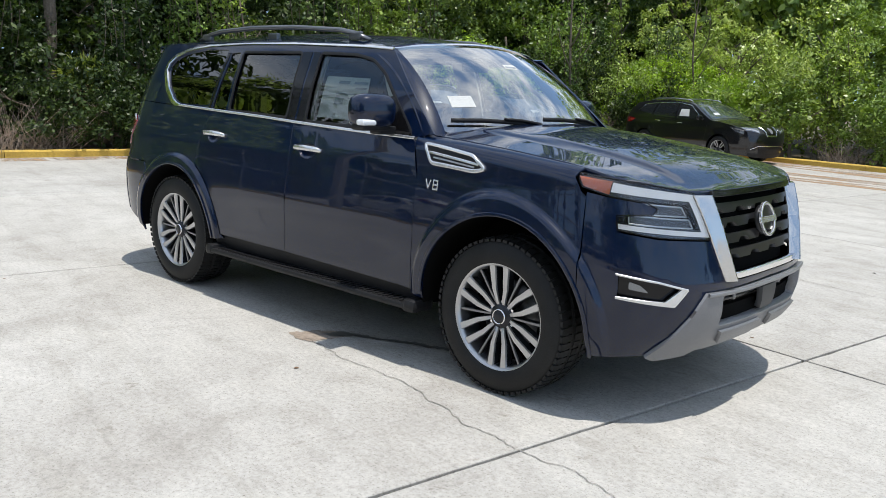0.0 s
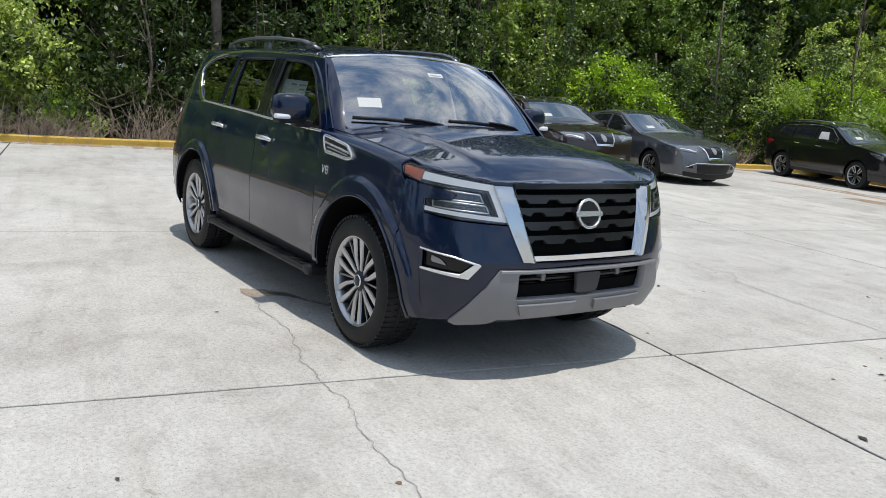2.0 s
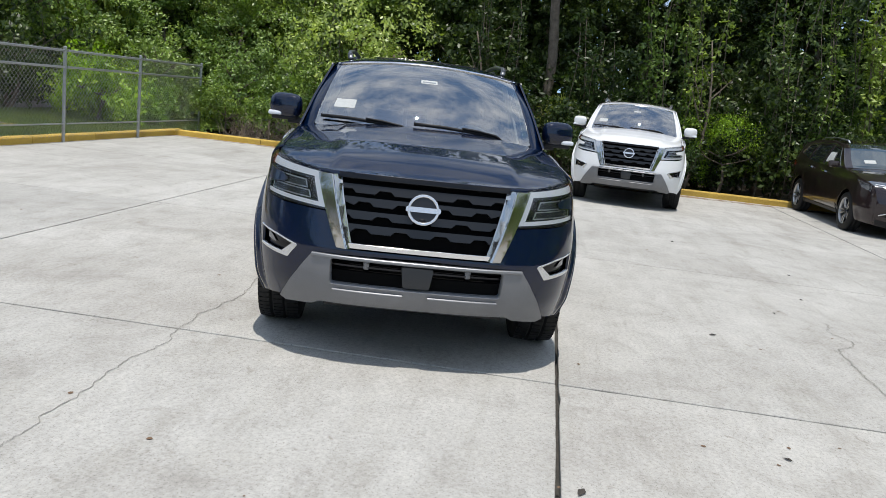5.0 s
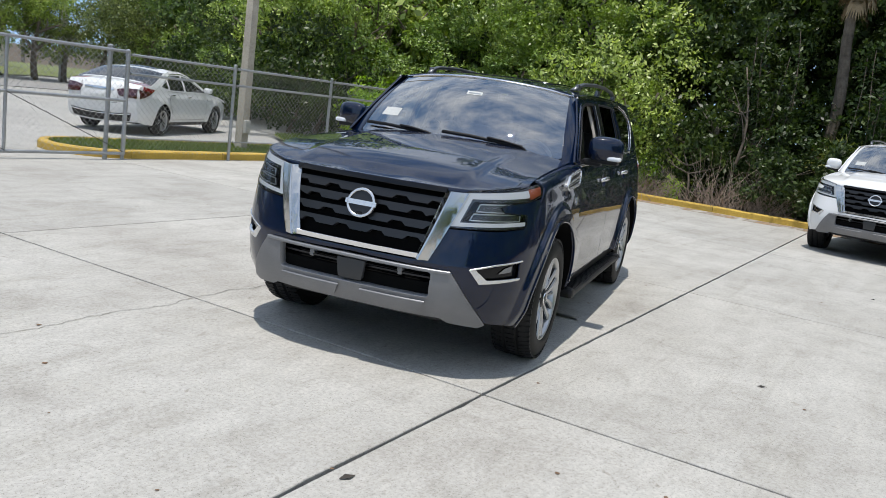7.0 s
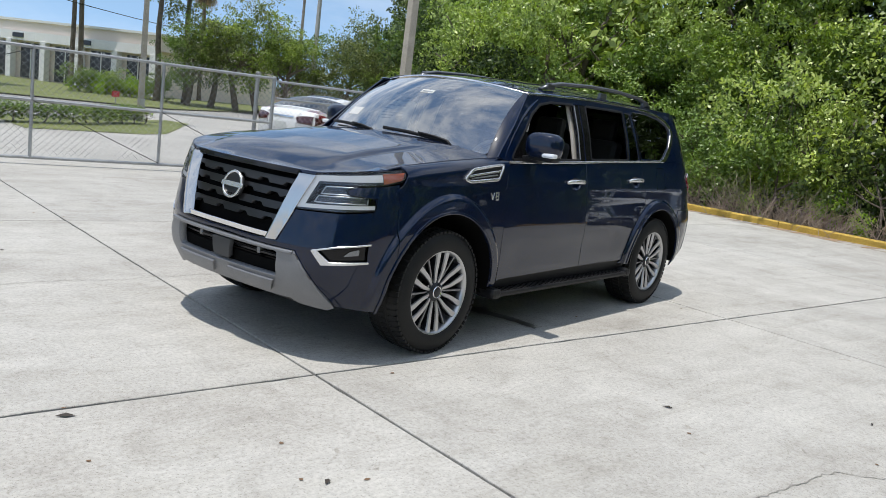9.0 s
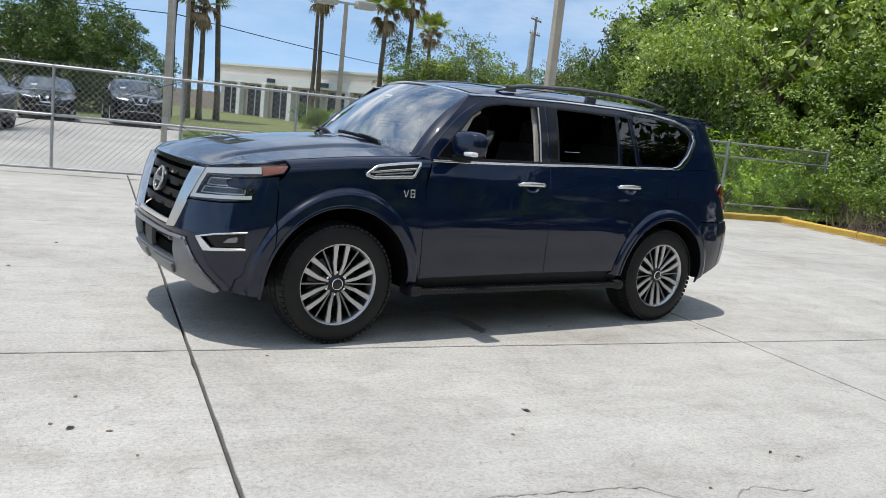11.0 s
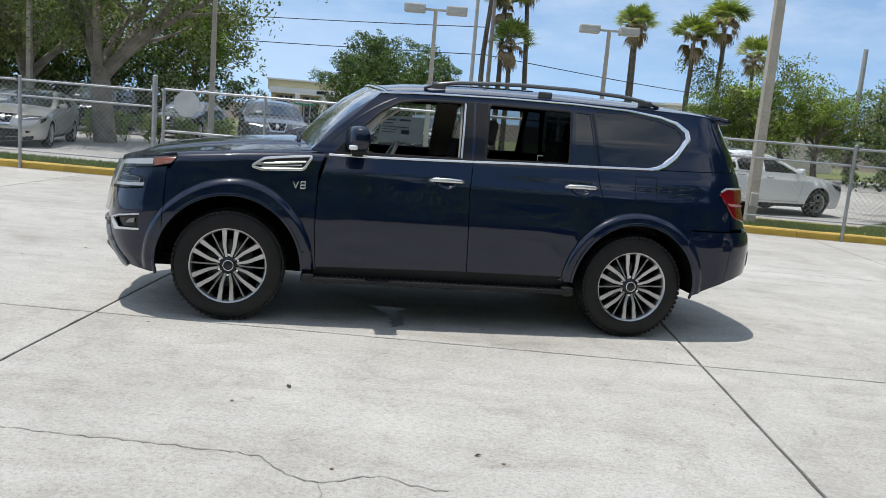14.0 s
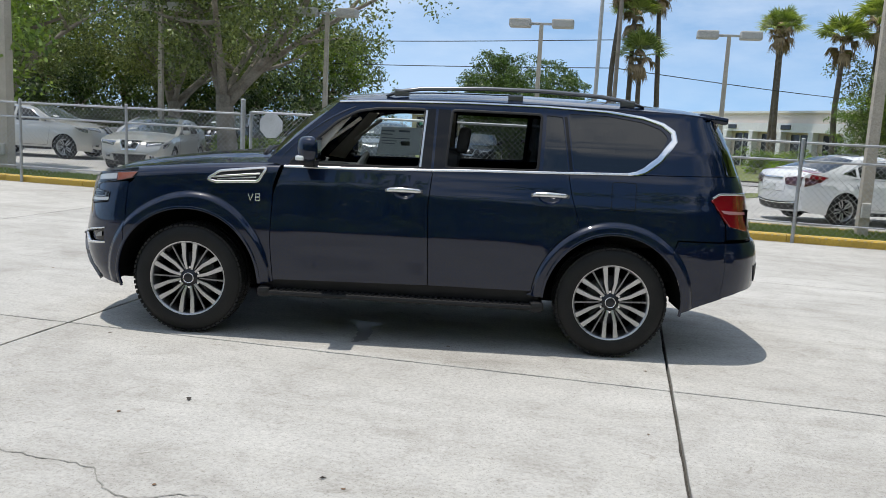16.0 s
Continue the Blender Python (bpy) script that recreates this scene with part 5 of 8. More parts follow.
SEDAN = dict(
    sil=[(2.18, 0.20), (2.25, 0.38), (2.25, 0.56), (2.17, 0.72), (2.05, 0.78), (1.5, 0.895), (0.90, 0.965), (0.02, 1.335), (-0.28, 1.395), (-0.7, 1.405), (-1.15, 1.345), (-1.90, 1.065), (-2.22, 1.035), (-2.31, 0.90), (-2.31, 0.55), (-2.22, 0.28)],
    marks=(4, 6, 8, 10, 11), wb=2.74, r=0.325, width=0.91, belt=0.95, top=1.40, bottom=0.21,
    windows=([(0.64, 0.985), (-0.04, 1.285), (-0.32, 1.325), (-0.32, 0.99)], [(-0.39, 0.99), (-0.39, 1.328), (-0.86, 1.30), (-1.10, 1.20), (-1.08, 1.00)], [(-1.15, 1.01), (-1.15, 1.185), (-1.46, 1.06)]),
    doors=([(0.78, 0.34), (0.86, 0.93), (-0.35, 0.95), (-0.35, 0.34)], [(-0.36, 0.34), (-0.36, 0.95), (-1.20, 0.97), (-1.05, 0.70), (-0.88, 0.34)]), handles=((-0.18, 0.86), (-1.0, 0.89)))
CAR_GLASS = mat("car_window", (0.012, 0.014, 0.016), 0.04, 0.0, 0.3)
SCREEN_DARK = mat("car_screen", (0.03, 0.042, 0.045), 0.03, 0.0, 1.0, 1.0)


def small_wheel(parent, x, y, z, sgn, r, material):
    w = new("wheel")
    w.parent = parent
    k = r / 0.402
    w.matrix_basis = pose(x, y, z, 0, 0, 0 if sgn > 0 else 180) @ Matrix.Diagonal((k, k, k, 1))
    for key in ("tyre", "rim", "barrel", "hub"):
        part(key, WHEEL[key], None, w)
    for i in range(5):
        for key in ("spoke", "spoke_b"):
            part("spoke", WHEEL[key], None, w).matrix_basis = pose(0, 0, 0, 0, i * 72 + 8, 0)


def build_car(kind, paint, label, m, spec, group="", lamp_on=True, chrome=True):
    car = thing(kind, label, "car", m, group)
    sil = np.array(spec["sil"])
    xf, xr, wd, blt, top = sil[:, 0].max(), sil[:, 0].min(), spec["width"], spec["belt"], spec["top"]

    def hw(z):
        low = wd * (1 - 0.10 * np.clip((0.55 - z) / 0.35, 0, 1) ** 2)
        mid = low * (1 - 0.02 * np.clip((z - 0.7) / (blt - 0.7), 0, 1) ** 2)
        return mid - 0.27 * wd * step01((z - blt + 0.02) / ((top - blt) * 1.7)) * 1.25

    def body(x, z):
        x, z = np.asarray(x, float), np.asarray(z, float)
        f, r = np.clip((x - xf + 0.75) / 0.95, 0, 0.99), np.clip((xr + 0.70 - x) / 0.95, 0, 0.99)
        y = hw(z) * (1 - f ** 3) ** (1 / 3) * (1 - r ** 3) ** (1 / 3)
        for xa in (spec["wb"] / 2, -spec["wb"] / 2):
            y = y + 0.018 * (1 - step01((np.hypot(x - xa, z - spec["r"]) - spec["r"] - 0.10) / 0.05))
        return x, y + 0.012 * np.exp(-((z - blt + 0.12) / 0.04) ** 2), z

    seg = np.r_[0, np.cumsum(np.hypot(*np.diff(sil, axis=0).T))]
    fine = np.linspace(0, seg[-1], 160)
    cx, cz = curve_of(seg, sil[:, 0], 0.06)(fine), curve_of(seg, sil[:, 1], 0.06)(fine)
    nx, nz = np.gradient(cz, fine), -np.gradient(cx, fine)

    def crown(f, p):
        """The strip over nose, bonnet, screen, roof and tail: f across from -1 to 1, p along."""
        f, p = np.asarray(f, float), np.asarray(p, float)
        x, z = np.interp(p, fine, cx), np.interp(p, fine, cz)
        ex, ez = np.interp(p, fine, nx), np.interp(p, fine, nz)
        bul = (0.055 + 0.12 * np.abs(ex) ** 2) * (1 - np.abs(f) ** 2.2)
        return x + ex * bul, f * body(x, z)[1], z + ez * bul

    r, xa = spec["r"] + 0.045, spec["wb"] / 2
    low = spec["bottom"]
    outline = [(x, z) for x, z in zip(cx, cz)][::3]
    k = math.degrees(math.asin((low - spec["r"]) / r))
    outline += [(xr + 0.25, low + 0.03)] + arc(-xa, spec["r"], r, 180 - k, k, 20) + arc(xa, spec["r"], r, 180 - k, k, 20)
    cen = (0, 0, 0.7)
    q = [seg[i] for i in spec["marks"]]
    names = (("nose", 0.0, q[0], paint), ("bonnet", q[0], q[1], paint), ("windscreen", q[1], q[2], SCREEN_DARK), ("roof", q[2], q[3], paint), ("rear_window", q[3], q[4], CAR_GLASS), ("tail", q[4], seg[-1], paint))
    strips = {}
    for name, p0, p1, mt in names:
        strips[name] = part(name, panel(name, crown, [(-1, p0), (1, p0), (1, p1), (-1, p1)], step=0.10, thick=0, centre=cen), mt, car)
    for s in (-0.93, 0.93):
        part("pillar", ribbon("pillar", crown, [(s, q[1]), (s, q[2])], 0.13, 0.004, off=0.003, centre=cen), paint, strips["windscreen"])
    lampf, mid = q[0] - 0.10, 0.46
    grille = [(-0.36, q[0] - 0.08), (0.36, q[0] - 0.08), (0.25, q[0] - 0.33), (-0.25, q[0] - 0.33)]
    part("grille", panel("grille", crown, grille, off=0.006, step=0.08, centre=cen), GLOSS_BLACK, strips["nose"])
    part("grille_trim", ribbon("grille_trim", crown, [grille[0], grille[3], grille[2], grille[1]], 0.036, 0.012, off=0.006, centre=cen), CHROME, strips["nose"], "chrome grille trim")
    part("emblem", panel("emblem", crown, [(0.07 * math.cos(t), q[0] - 0.20 + 0.07 * math.sin(t)) for t in np.linspace(0, 6.28, 14, endpoint=False)], off=0.016, step=0.05, centre=cen), GUARD_EDGE, strips["nose"])
    part("lower_grille", panel("lower_grille", crown, [(-0.62, 0.26), (0.62, 0.26), (0.55, 0.12), (-0.55, 0.12)], off=0.006, step=0.1, centre=cen), BLACK_PLASTIC, strips["nose"])
    part("lower_trim", ribbon("lower_trim", crown, [(-0.92, 0.20), (-0.62, 0.29), (0.62, 0.29), (0.92, 0.20)], 0.015, 0.010, off=0.006, centre=cen), CHROME if chrome else BLACK_PLASTIC, strips["nose"])
    part("lower_cladding", panel("lower_cladding", crown, [(-0.96, 0.11), (0.96, 0.11), (0.93, 0.01), (-0.93, 0.01)], off=0.007, step=0.12, centre=cen), BLACK_PLASTIC, strips["nose"])
    for s in (-0.80, 0.80):
        part("fog_lamp", panel("fog_lamp", crown, [(s - 0.07, 0.245), (s + 0.07, 0.245), (s + 0.07, 0.19), (s - 0.07, 0.19)], off=0.010, step=0.08, centre=cen), GLOSS_BLACK, strips["nose"])
    part("paper_slip", panel("paper_slip", crown, [(-0.62, q[1] + 0.18), (-0.40, q[1] + 0.18), (-0.40, q[1] + 0.30), (-0.62, q[1] + 0.30)], off=0.004, step=0.1, centre=cen), PAPER, strips["windscreen"], "white paper slip")
    part("number_plate", panel("number_plate", crown, [(-0.19, seg[-1] - 0.36), (0.19, seg[-1] - 0.36), (0.19, seg[-1] - 0.52), (-0.19, seg[-1] - 0.52)], off=0.012, centre=cen), PAPER, strips["tail"])
    for s in (1, -1):
        hl = [(s * 0.50, q[0] - 0.13), (s * 0.985, q[0] + 0.02), (s * 0.985, q[0] - 0.14), (s * 0.56, q[0] - 0.25)]
        part("headlamp", panel("headlamp", crown, hl, off=0.008, step=0.06, centre=cen), LAMP_CLEAR, strips["nose"], "clear headlamp")
        part("headlamp_bowl", panel("headlamp_bowl", crown, [(a * 0.97 + s * 0.02, b * 0.985 + (q[0] - 0.13) * 0.015 - 0.004) for a, b in [(s * 0.58, q[0] - 0.20), (s * 0.95, q[0] - 0.085), (s * 0.95, q[0] - 0.100), (s * 0.60, q[0] - 0.218)]], off=0.014, step=0.06, centre=cen), SATIN, strips["nose"], "slim silver light strip")
        part("tail_lamp", panel("tail_lamp", crown, [(s * 0.55, q[4] + 0.12), (s * 0.99, q[4] + 0.02), (s * 0.99, q[4] + 0.22), (s * 0.60, q[4] + 0.26)], off=0.008, step=0.06, centre=cen), TAIL_RED, strips["tail"], "red tail lamp")
        sd = part("body_side", panel("body_side", body, outline, holes=[rounded(w, 0.03) for w in spec["windows"]], step=0.10, mirror=s, centre=cen), paint, car)
        part("lamp_wrap", panel("lamp_wrap", body, [(xf - 0.12, cz[int(160 * q[0] / seg[-1])] - 0.05), (xf - 0.52, cz[int(160 * q[0] / seg[-1])] + 0.02), (xf - 0.34, cz[int(160 * q[0] / seg[-1])] - 0.10), (xf - 0.12, cz[int(160 * q[0] / seg[-1])] - 0.16)], off=0.006, mirror=s, centre=cen), LAMP_CLEAR, sd)
        zt = cz[int(160 * q[4] / seg[-1])]
        part("tail_wrap", panel("tail_wrap", body, [(xr + 0.16, zt - 0.04), (xr + 0.52, zt - 0.09), (xr + 0.34, zt - 0.20), (xr + 0.10, zt - 0.22)], off=0.006, mirror=s, centre=cen), TAIL_RED, sd, "red tail lamp")
        for w in spec["windows"]:
            part("window", panel("window", body, rounded(w, 0.03), off=-0.006, thick=0, step=0.12, mirror=s, centre=cen), CAR_GLASS, sd)
        allw = [spec["windows"][0][0]] + [(x, z + 0.03) for w in spec["windows"] for x, z in w[1:-1] if z > blt + 0.12] + [spec["windows"][-1][-1]]
        part("window_trim", ribbon("window_trim", body, allw, 0.016, 0.006, mirror=s, centre=cen), CHROME if chrome else BLACK_PLASTIC, sd)
        for d in spec["doors"]:
            part("door_gap", ribbon("door_gap", body, d[:2] if d is spec["doors"][0] else d[1:], 0.007, 0.001, mirror=s, centre=cen), BLACK_PLASTIC, sd)
            part("door_gap", ribbon("door_gap", body, [d[0], d[-1]], 0.007, 0.001, mirror=s, centre=cen), BLACK_PLASTIC, sd)
        for hx, hz in spec["handles"]:
            part("handle", ribbon("handle", body, [(hx + 0.10, hz), (hx - 0.10, hz + 0.005)], 0.024, 0.03, mirror=s, centre=cen), CHROME if chrome else paint, sd)
        part("sill_trim", ribbon("sill_trim", body, [(xa - r - 0.02, low + 0.04), (-xa + r + 0.02, low + 0.04)], 0.07, 0.012, mirror=s, centre=cen), BLACK_PLASTIC, sd)
        mx, mz = spec["windows"][0][0]
        ym = float(body(mx, mz)[1])
        part("mirror", boxed(mx - 0.02, s * (ym + 0.13), mz + 0.06, 0.11, 0.20, 0.13, 0.045), paint, sd)
        part("mirror_arm", boxed(mx, s * (ym + 0.02), mz + 0.02, 0.06, 0.10, 0.04, 0.012), BLACK_PLASTIC, sd)
        for x0 in (xa, -xa):
            small_wheel(car, x0, s * (wd - 0.115), spec["r"] - 0.002, s, spec["r"], None)
    if spec is SEDAN:
        tail_p = lambda z: float(np.interp(-z, -cz[80:], fine[80:]))
        part("rear_valance", panel("rear_valance", crown, [(-0.86, tail_p(0.47)), (0.86, tail_p(0.47)), (0.80, tail_p(0.31)), (-0.80, tail_p(0.31))], off=0.012, step=0.1, centre=cen), BLACK_PLASTIC, strips["tail"], "black rear valance")
        part("valance_trim", ribbon("valance_trim", crown, [(-0.84, tail_p(0.45)), (0.84, tail_p(0.45))], 0.022, 0.012, off=0.012, centre=cen), CHROME, strips["tail"])
        part("boot_line", ribbon("boot_line", crown, [(-0.56, tail_p(0.97)), (-0.52, tail_p(0.64)), (0.52, tail_p(0.64)), (0.56, tail_p(0.97))], 0.008, 0.001, off=0.003, centre=cen), BLACK_PLASTIC, strips["tail"])
        part("boot_trim", ribbon("boot_trim", crown, [(-0.42, tail_p(0.885)), (0.42, tail_p(0.885))], 0.026, 0.012, off=0.004, centre=cen), CHROME if chrome else paint, strips["tail"])
        part("boot_lip", ribbon("boot_lip", crown, [(-0.78, q[4] + 0.03), (0.78, q[4] + 0.03)], 0.10, 0.028, off=0.0, centre=cen), paint, strips["tail"])
        for s in (1, -1):
            part("tail_lamp", panel("tail_lamp", crown, [(s * 0.50, tail_p(0.89)), (s * 0.995, tail_p(0.96)), (s * 0.995, tail_p(0.77)), (s * 0.58, tail_p(0.79))], off=0.014, step=0.05, centre=cen), TAIL_SMOKED, strips["tail"], "dark red tail lamp")
            part("tail_lamp_side", panel("tail_lamp_side", body, [(xr + 0.05, 0.955), (xr + 0.40, 0.915), (xr + 0.22, 0.83), (xr + 0.05, 0.77)], off=0.012, mirror=s, centre=cen), TAIL_SMOKED, strips["tail"], "dark red tail lamp")
        part("sunroof", panel("sunroof", crown, [(-0.62, q[2] + 0.16), (0.62, q[2] + 0.16), (0.62, q[3] - 0.20), (-0.62, q[3] - 0.20)], off=0.006, step=0.1, centre=cen), GLOSS_BLACK, strips["roof"], "dark glass sunroof")
    bm = bmesh.new()
    box(bm, 0, 0, low + 0.09, xf - xr - 0.6, 1.25, 0.16)
    box(bm, 0, 0, low + 0.25, spec["wb"] - 2 * r - 0.05, wd * 1.75, 0.30)
    box(bm, 0, 0, 0.60, xf - xr - 0.8, 1.15, 0.34)
    part("underbody", bm, UNDER, car)
    if spec is CROSSOVER and paint is not SILVER_PAINT:
        part("price_sheet", panel("price_sheet", body, [(0.28, 1.20), (-0.10, 1.20), (-0.10, 1.40), (0.20, 1.40)], off=0.004, thick=0, mirror=-1, centre=cen), PAPER, car, "white price sheet in the window")
    if spec is CROSSOVER:
        for s in (1, -1):
            part("roof_rail", tube_mesh("roof_rail", [(x, s * 0.60, z) for x, z in ((0.10, 1.62), (0.0, 1.668), (-0.6, 1.70), (-1.3, 1.675), (-1.5, 1.61))], (0.018, 0.014), 8), SATIN, strips["roof"], "silver roof rail")
    return car


build_suv(WHITE, "white full-size suv parked in front of the trees", pose(-9.295, 4.504, 0, 0, 0, -17) @ Matrix.Diagonal((0.92, 1, 1, 1)), "parked cars")
build_car("crossover", BROWN_PAINT, "dark brown crossover with silver roof rails", pose(-8.38, 9.05, 0, 0, 0, -10) @ Matrix.Diagonal((1, 1, 0.945, 1)), CROSSOVER, "parked cars")
build_car("sedan", GREY_PAINT, "gunmetal grey sedan parked beside the brown crossover", pose(-7.60, 11.55, 0, 0, 0, -10), SEDAN, "parked cars")
build_car("crossover", BLACK_PAINT, "black crossover parked by the yellow kerb", pose(-5.73, 16.85, 0, 0, 0, -16) @ Matrix.Diagonal((0.90, 0.90, 0.90, 1)), CROSSOVER, "parked cars")
build_car("sedan", WHITE, "white sedan parked beyond the chain-link fence", pose(-9.25, -11.4, 0, 0, 0, 193), SEDAN, "street cars")
build_car("sedan", SILVER_PAINT, "pale silver sedan parked in the next lot", pose(8.8, -17.1, 0, 0, 0, 94), SEDAN, "street cars")
build_car("crossover", SILVER_PAINT, "silver crossover parked in the next lot", pose(13.67, -19.58, 0, 0, 0, 176), CROSSOVER, "street cars")
build_car("sedan", BLACK_PAINT, "black sedan in the far row of parking bays", pose(6.07, -27.08, 0, 0, 0, 80), SEDAN, "street cars")
build_car("crossover", BLACK_PAINT, "black crossover in the far row of parking bays", pose(9.57, -27.3, 0, 0, 0, 84), CROSSOVER, "street cars")
build_car("sedan", GREY_PAINT, "grey sedan in the far row of parking bays", pose(12.87, -27.17, 0, 0, 0, 82), SEDAN, "street cars")
build_car("sedan", BLACK_PAINT, "black sedan parked under the rounded tree", pose(-0.6, -27.4, 0, 0, 0, 82), SEDAN, "street cars")
build_car("crossover", BLACK_PAINT, "black crossover parked under the rounded tree", pose(-3.6, -27.6, 0, 0, 0, 84), CROSSOVER, "street cars")
build_car("crossover", GREY_PAINT, "dark grey crossover waiting beyond the gate", pose(2.5, -20.4, 0, 0, 0, 98), CROSSOVER, "street cars")


# ---- yard ----
YARD = pose(2.49, 0.90, 0, 0, 0, -9.45)
PAVING = pose(2.466, 0.89, 0, 0, 0, -10.35)
FENCE = YARD @ pose(0, -9.3, 0, 0, 0, -2.86)
YA, YB = (-13.85, 24.0), (-10.0, 15.4)


def on_yard(a, b, z=0.0):
    return tuple(YARD @ Vector((a, b, z)))


def sheet(name, pts, material, z=0.0, m=None):
    me = raw(name, [(x, y, z) for x, y in pts], [tuple(range(len(pts)))], material)
    ob = new(name, me)
    if m is not None:
        ob.matrix_basis = m
    return ob


tagged(sheet("ground", [(-900, -900), (900, -900), (900, 900), (-900, 900)], SOIL, -0.06), "brown soil ground out to the horizon", "ground", kind="structure")


# Concrete slabs of the yard, with open joints between them.
def slab_mesh(a0, a1, b0, b1, rng):
    g = 0.0095
    loop = []
    for (x0, y0), (x1, y1) in (((a0, b0), (a1, b0)), ((a1, b0), (a1, b1)), ((a1, b1), (a0, b1)), ((a0, b1), (a0, b0))):
        n = 36
        for i in range(n):
            t = i / n
            x, y = x0 + (x1 - x0) * t, y0 + (y1 - y0) * t
            k = g + max(0.0, rng.gauss(0, 0.0022)) + (0.008 * rng.random() if rng.random() < 0.05 else 0)
            nx, ny = (0, 1) if y0 == y1 == b0 else (0, -1) if y0 == y1 else (-1, 0) if x0 == a1 else (1, 0)
            if i == 0:
                nx, ny = (1 if x0 == a0 else -1), (1 if y0 == b0 else -1)
            loop.append((x + nx * k, y + ny * k))
    n = len(loop)
    cx, cy = (a0 + a1) / 2, (b0 + b1) / 2
    verts = [(x, y, -0.05) for x, y in loop] + [(x, y, -0.004) for x, y in loop] + [(cx + (x - cx) * 0.9985, cy + (y - cy) * 0.9985, 0.0) for x, y in loop]
    faces = [tuple(2 * n + i for i in range(n))]
    for k in (0, n):
        faces += [(k + i, k + (i + 1) % n, k + n + (i + 1) % n, k + n + i) for i in range(n)]
    return raw("slab", verts, faces, CONCRETE)


A_LINES = [-14.4, -8.8, -4.38, 0.0, 4.47, 8.94, 13.41, 17.88, 24.0]
B_LINES = [-10.4, -4.7, 0.0, 4.66, 9.35, 16.0]
yard = tagged(new("pavement", raw("pavement", [(YA[0], YB[0], -0.045), (YA[1], YB[0], -0.045), (YA[1], YB[1], -0.045), (YA[0], YB[1], -0.045)], [(0, 1, 2, 3)], JOINT)),
              "sunlit grey concrete slab yard with dark open joints", "pavement", kind="structure")
yard.matrix_basis = PAVING
rng = random.Random(5)
for a0, a1 in zip(A_LINES, A_LINES[1:]):
    for b0, b1 in zip(B_LINES, B_LINES[1:]):
        part("slab", slab_mesh(a0, a1, b0, b1, rng), CONCRETE, yard)


def strip_mesh(name, pts, width, z, rng=None, wob=0.0):
    """A flat ribbon of uneven width along a line."""
    pts = [Vector((x, y, 0)) for x, y in pts]
    verts, faces = [], []
    for i, p in enumerate(pts):
        t = (pts[min(i + 1, len(pts) - 1)] - pts[max(i - 1, 0)]).normalized()
        n = Vector((-t.y, t.x, 0))
        w = width * (0.5 + (rng.random() if rng else 0.5)) / 2
        o = n * (rng.uniform(-wob, wob) if rng else 0)
        verts += [p + o + n * w + Vector((0, 0, z)), p + o - n * w + Vector((0, 0, z))]
        if i:
            faces.append((2 * i - 2, 2 * i - 1, 2 * i + 1, 2 * i))
    return raw(name, verts, faces)


def jagged(pts, rng, step=0.030, amp=0.015):
    out, drift = [], 0.0
    for (x0, y0), (x1, y1) in zip(pts, pts[1:]):
        n = max(2, int(math.hypot(x1 - x0, y1 - y0) / step))
        for i in range(n):
            t = i / n
            drift = drift * 0.7 + rng.uniform(-amp, amp)
            out.append((x0 + (x1 - x0) * t - drift * (y1 - y0), y0 + (y1 - y0) * t + drift))
    return out + [pts[-1]]


BACK = PAVING.inverted()
for name, wid, pts in (("crack", 0.0055, [(0.19, -1.12), (0.55, -1.18), (0.83, -1.20), (1.09, -1.22), (1.36, -1.28), (1.60, -1.34), (1.79, -1.39), (2.03, -1.42)]),
                       ("crack", 0.005, [(2.04, -1.42), (2.39, -1.42), (2.72, -1.52), (3.06, -1.57), (3.41, -1.62), (3.8, -1.66), (4.6, -1.72)]),
                       ("crack", 0.006, [(2.9, 2.95), (2.6, 3.03), (2.33, 3.07), (2.1, 3.13), (1.78, 3.2), (1.45, 3.27), (1.13, 3.34), (1.0, 3.52), (0.86, 3.61), (0.7, 3.58), (0.56, 3.55), (0.46, 3.62), (0.30, 3.68)]),
                       ("crack", 0.004, [(0.86, 3.61), (0.84, 3.75), (0.92, 3.95)]), ("crack", 0.005, [(-3.0, 4.5), (-2.2, 5.1), (-1.6, 5.2), (-0.8, 5.9)]),
                       ("crack", 0.004, [(-2.6, 6.0), (-1.2, 6.5), (-0.3, 5.8), (0.9, 6.2)]), ("crack", 0.005, [(-6.0, -1.2), (-5.0, -1.8), (-4.4, -1.6), (-3.2, -2.4)])):
    local = [tuple((BACK @ Vector((x, y, 0)))[:2]) for x, y in jagged(pts, rng)]
    part(name, strip_mesh(name, local, wid, 0.004, rng, 0.003), CRACK, yard, "thin dark crack in the concrete")


def blot(name, pts, material, z, label, rng):
    ring = resample([tuple((BACK @ Vector((x, y, 0)))[:2]) for x, y in pts], 0.03)
    ring = [(x + rng.uniform(-0.012, 0.012), y + rng.uniform(-0.012, 0.012)) for x, y in ring]
    part(name, raw(name, [(x, y, z) for x, y in ring], [tuple(range(len(ring)))]), material, yard, label)


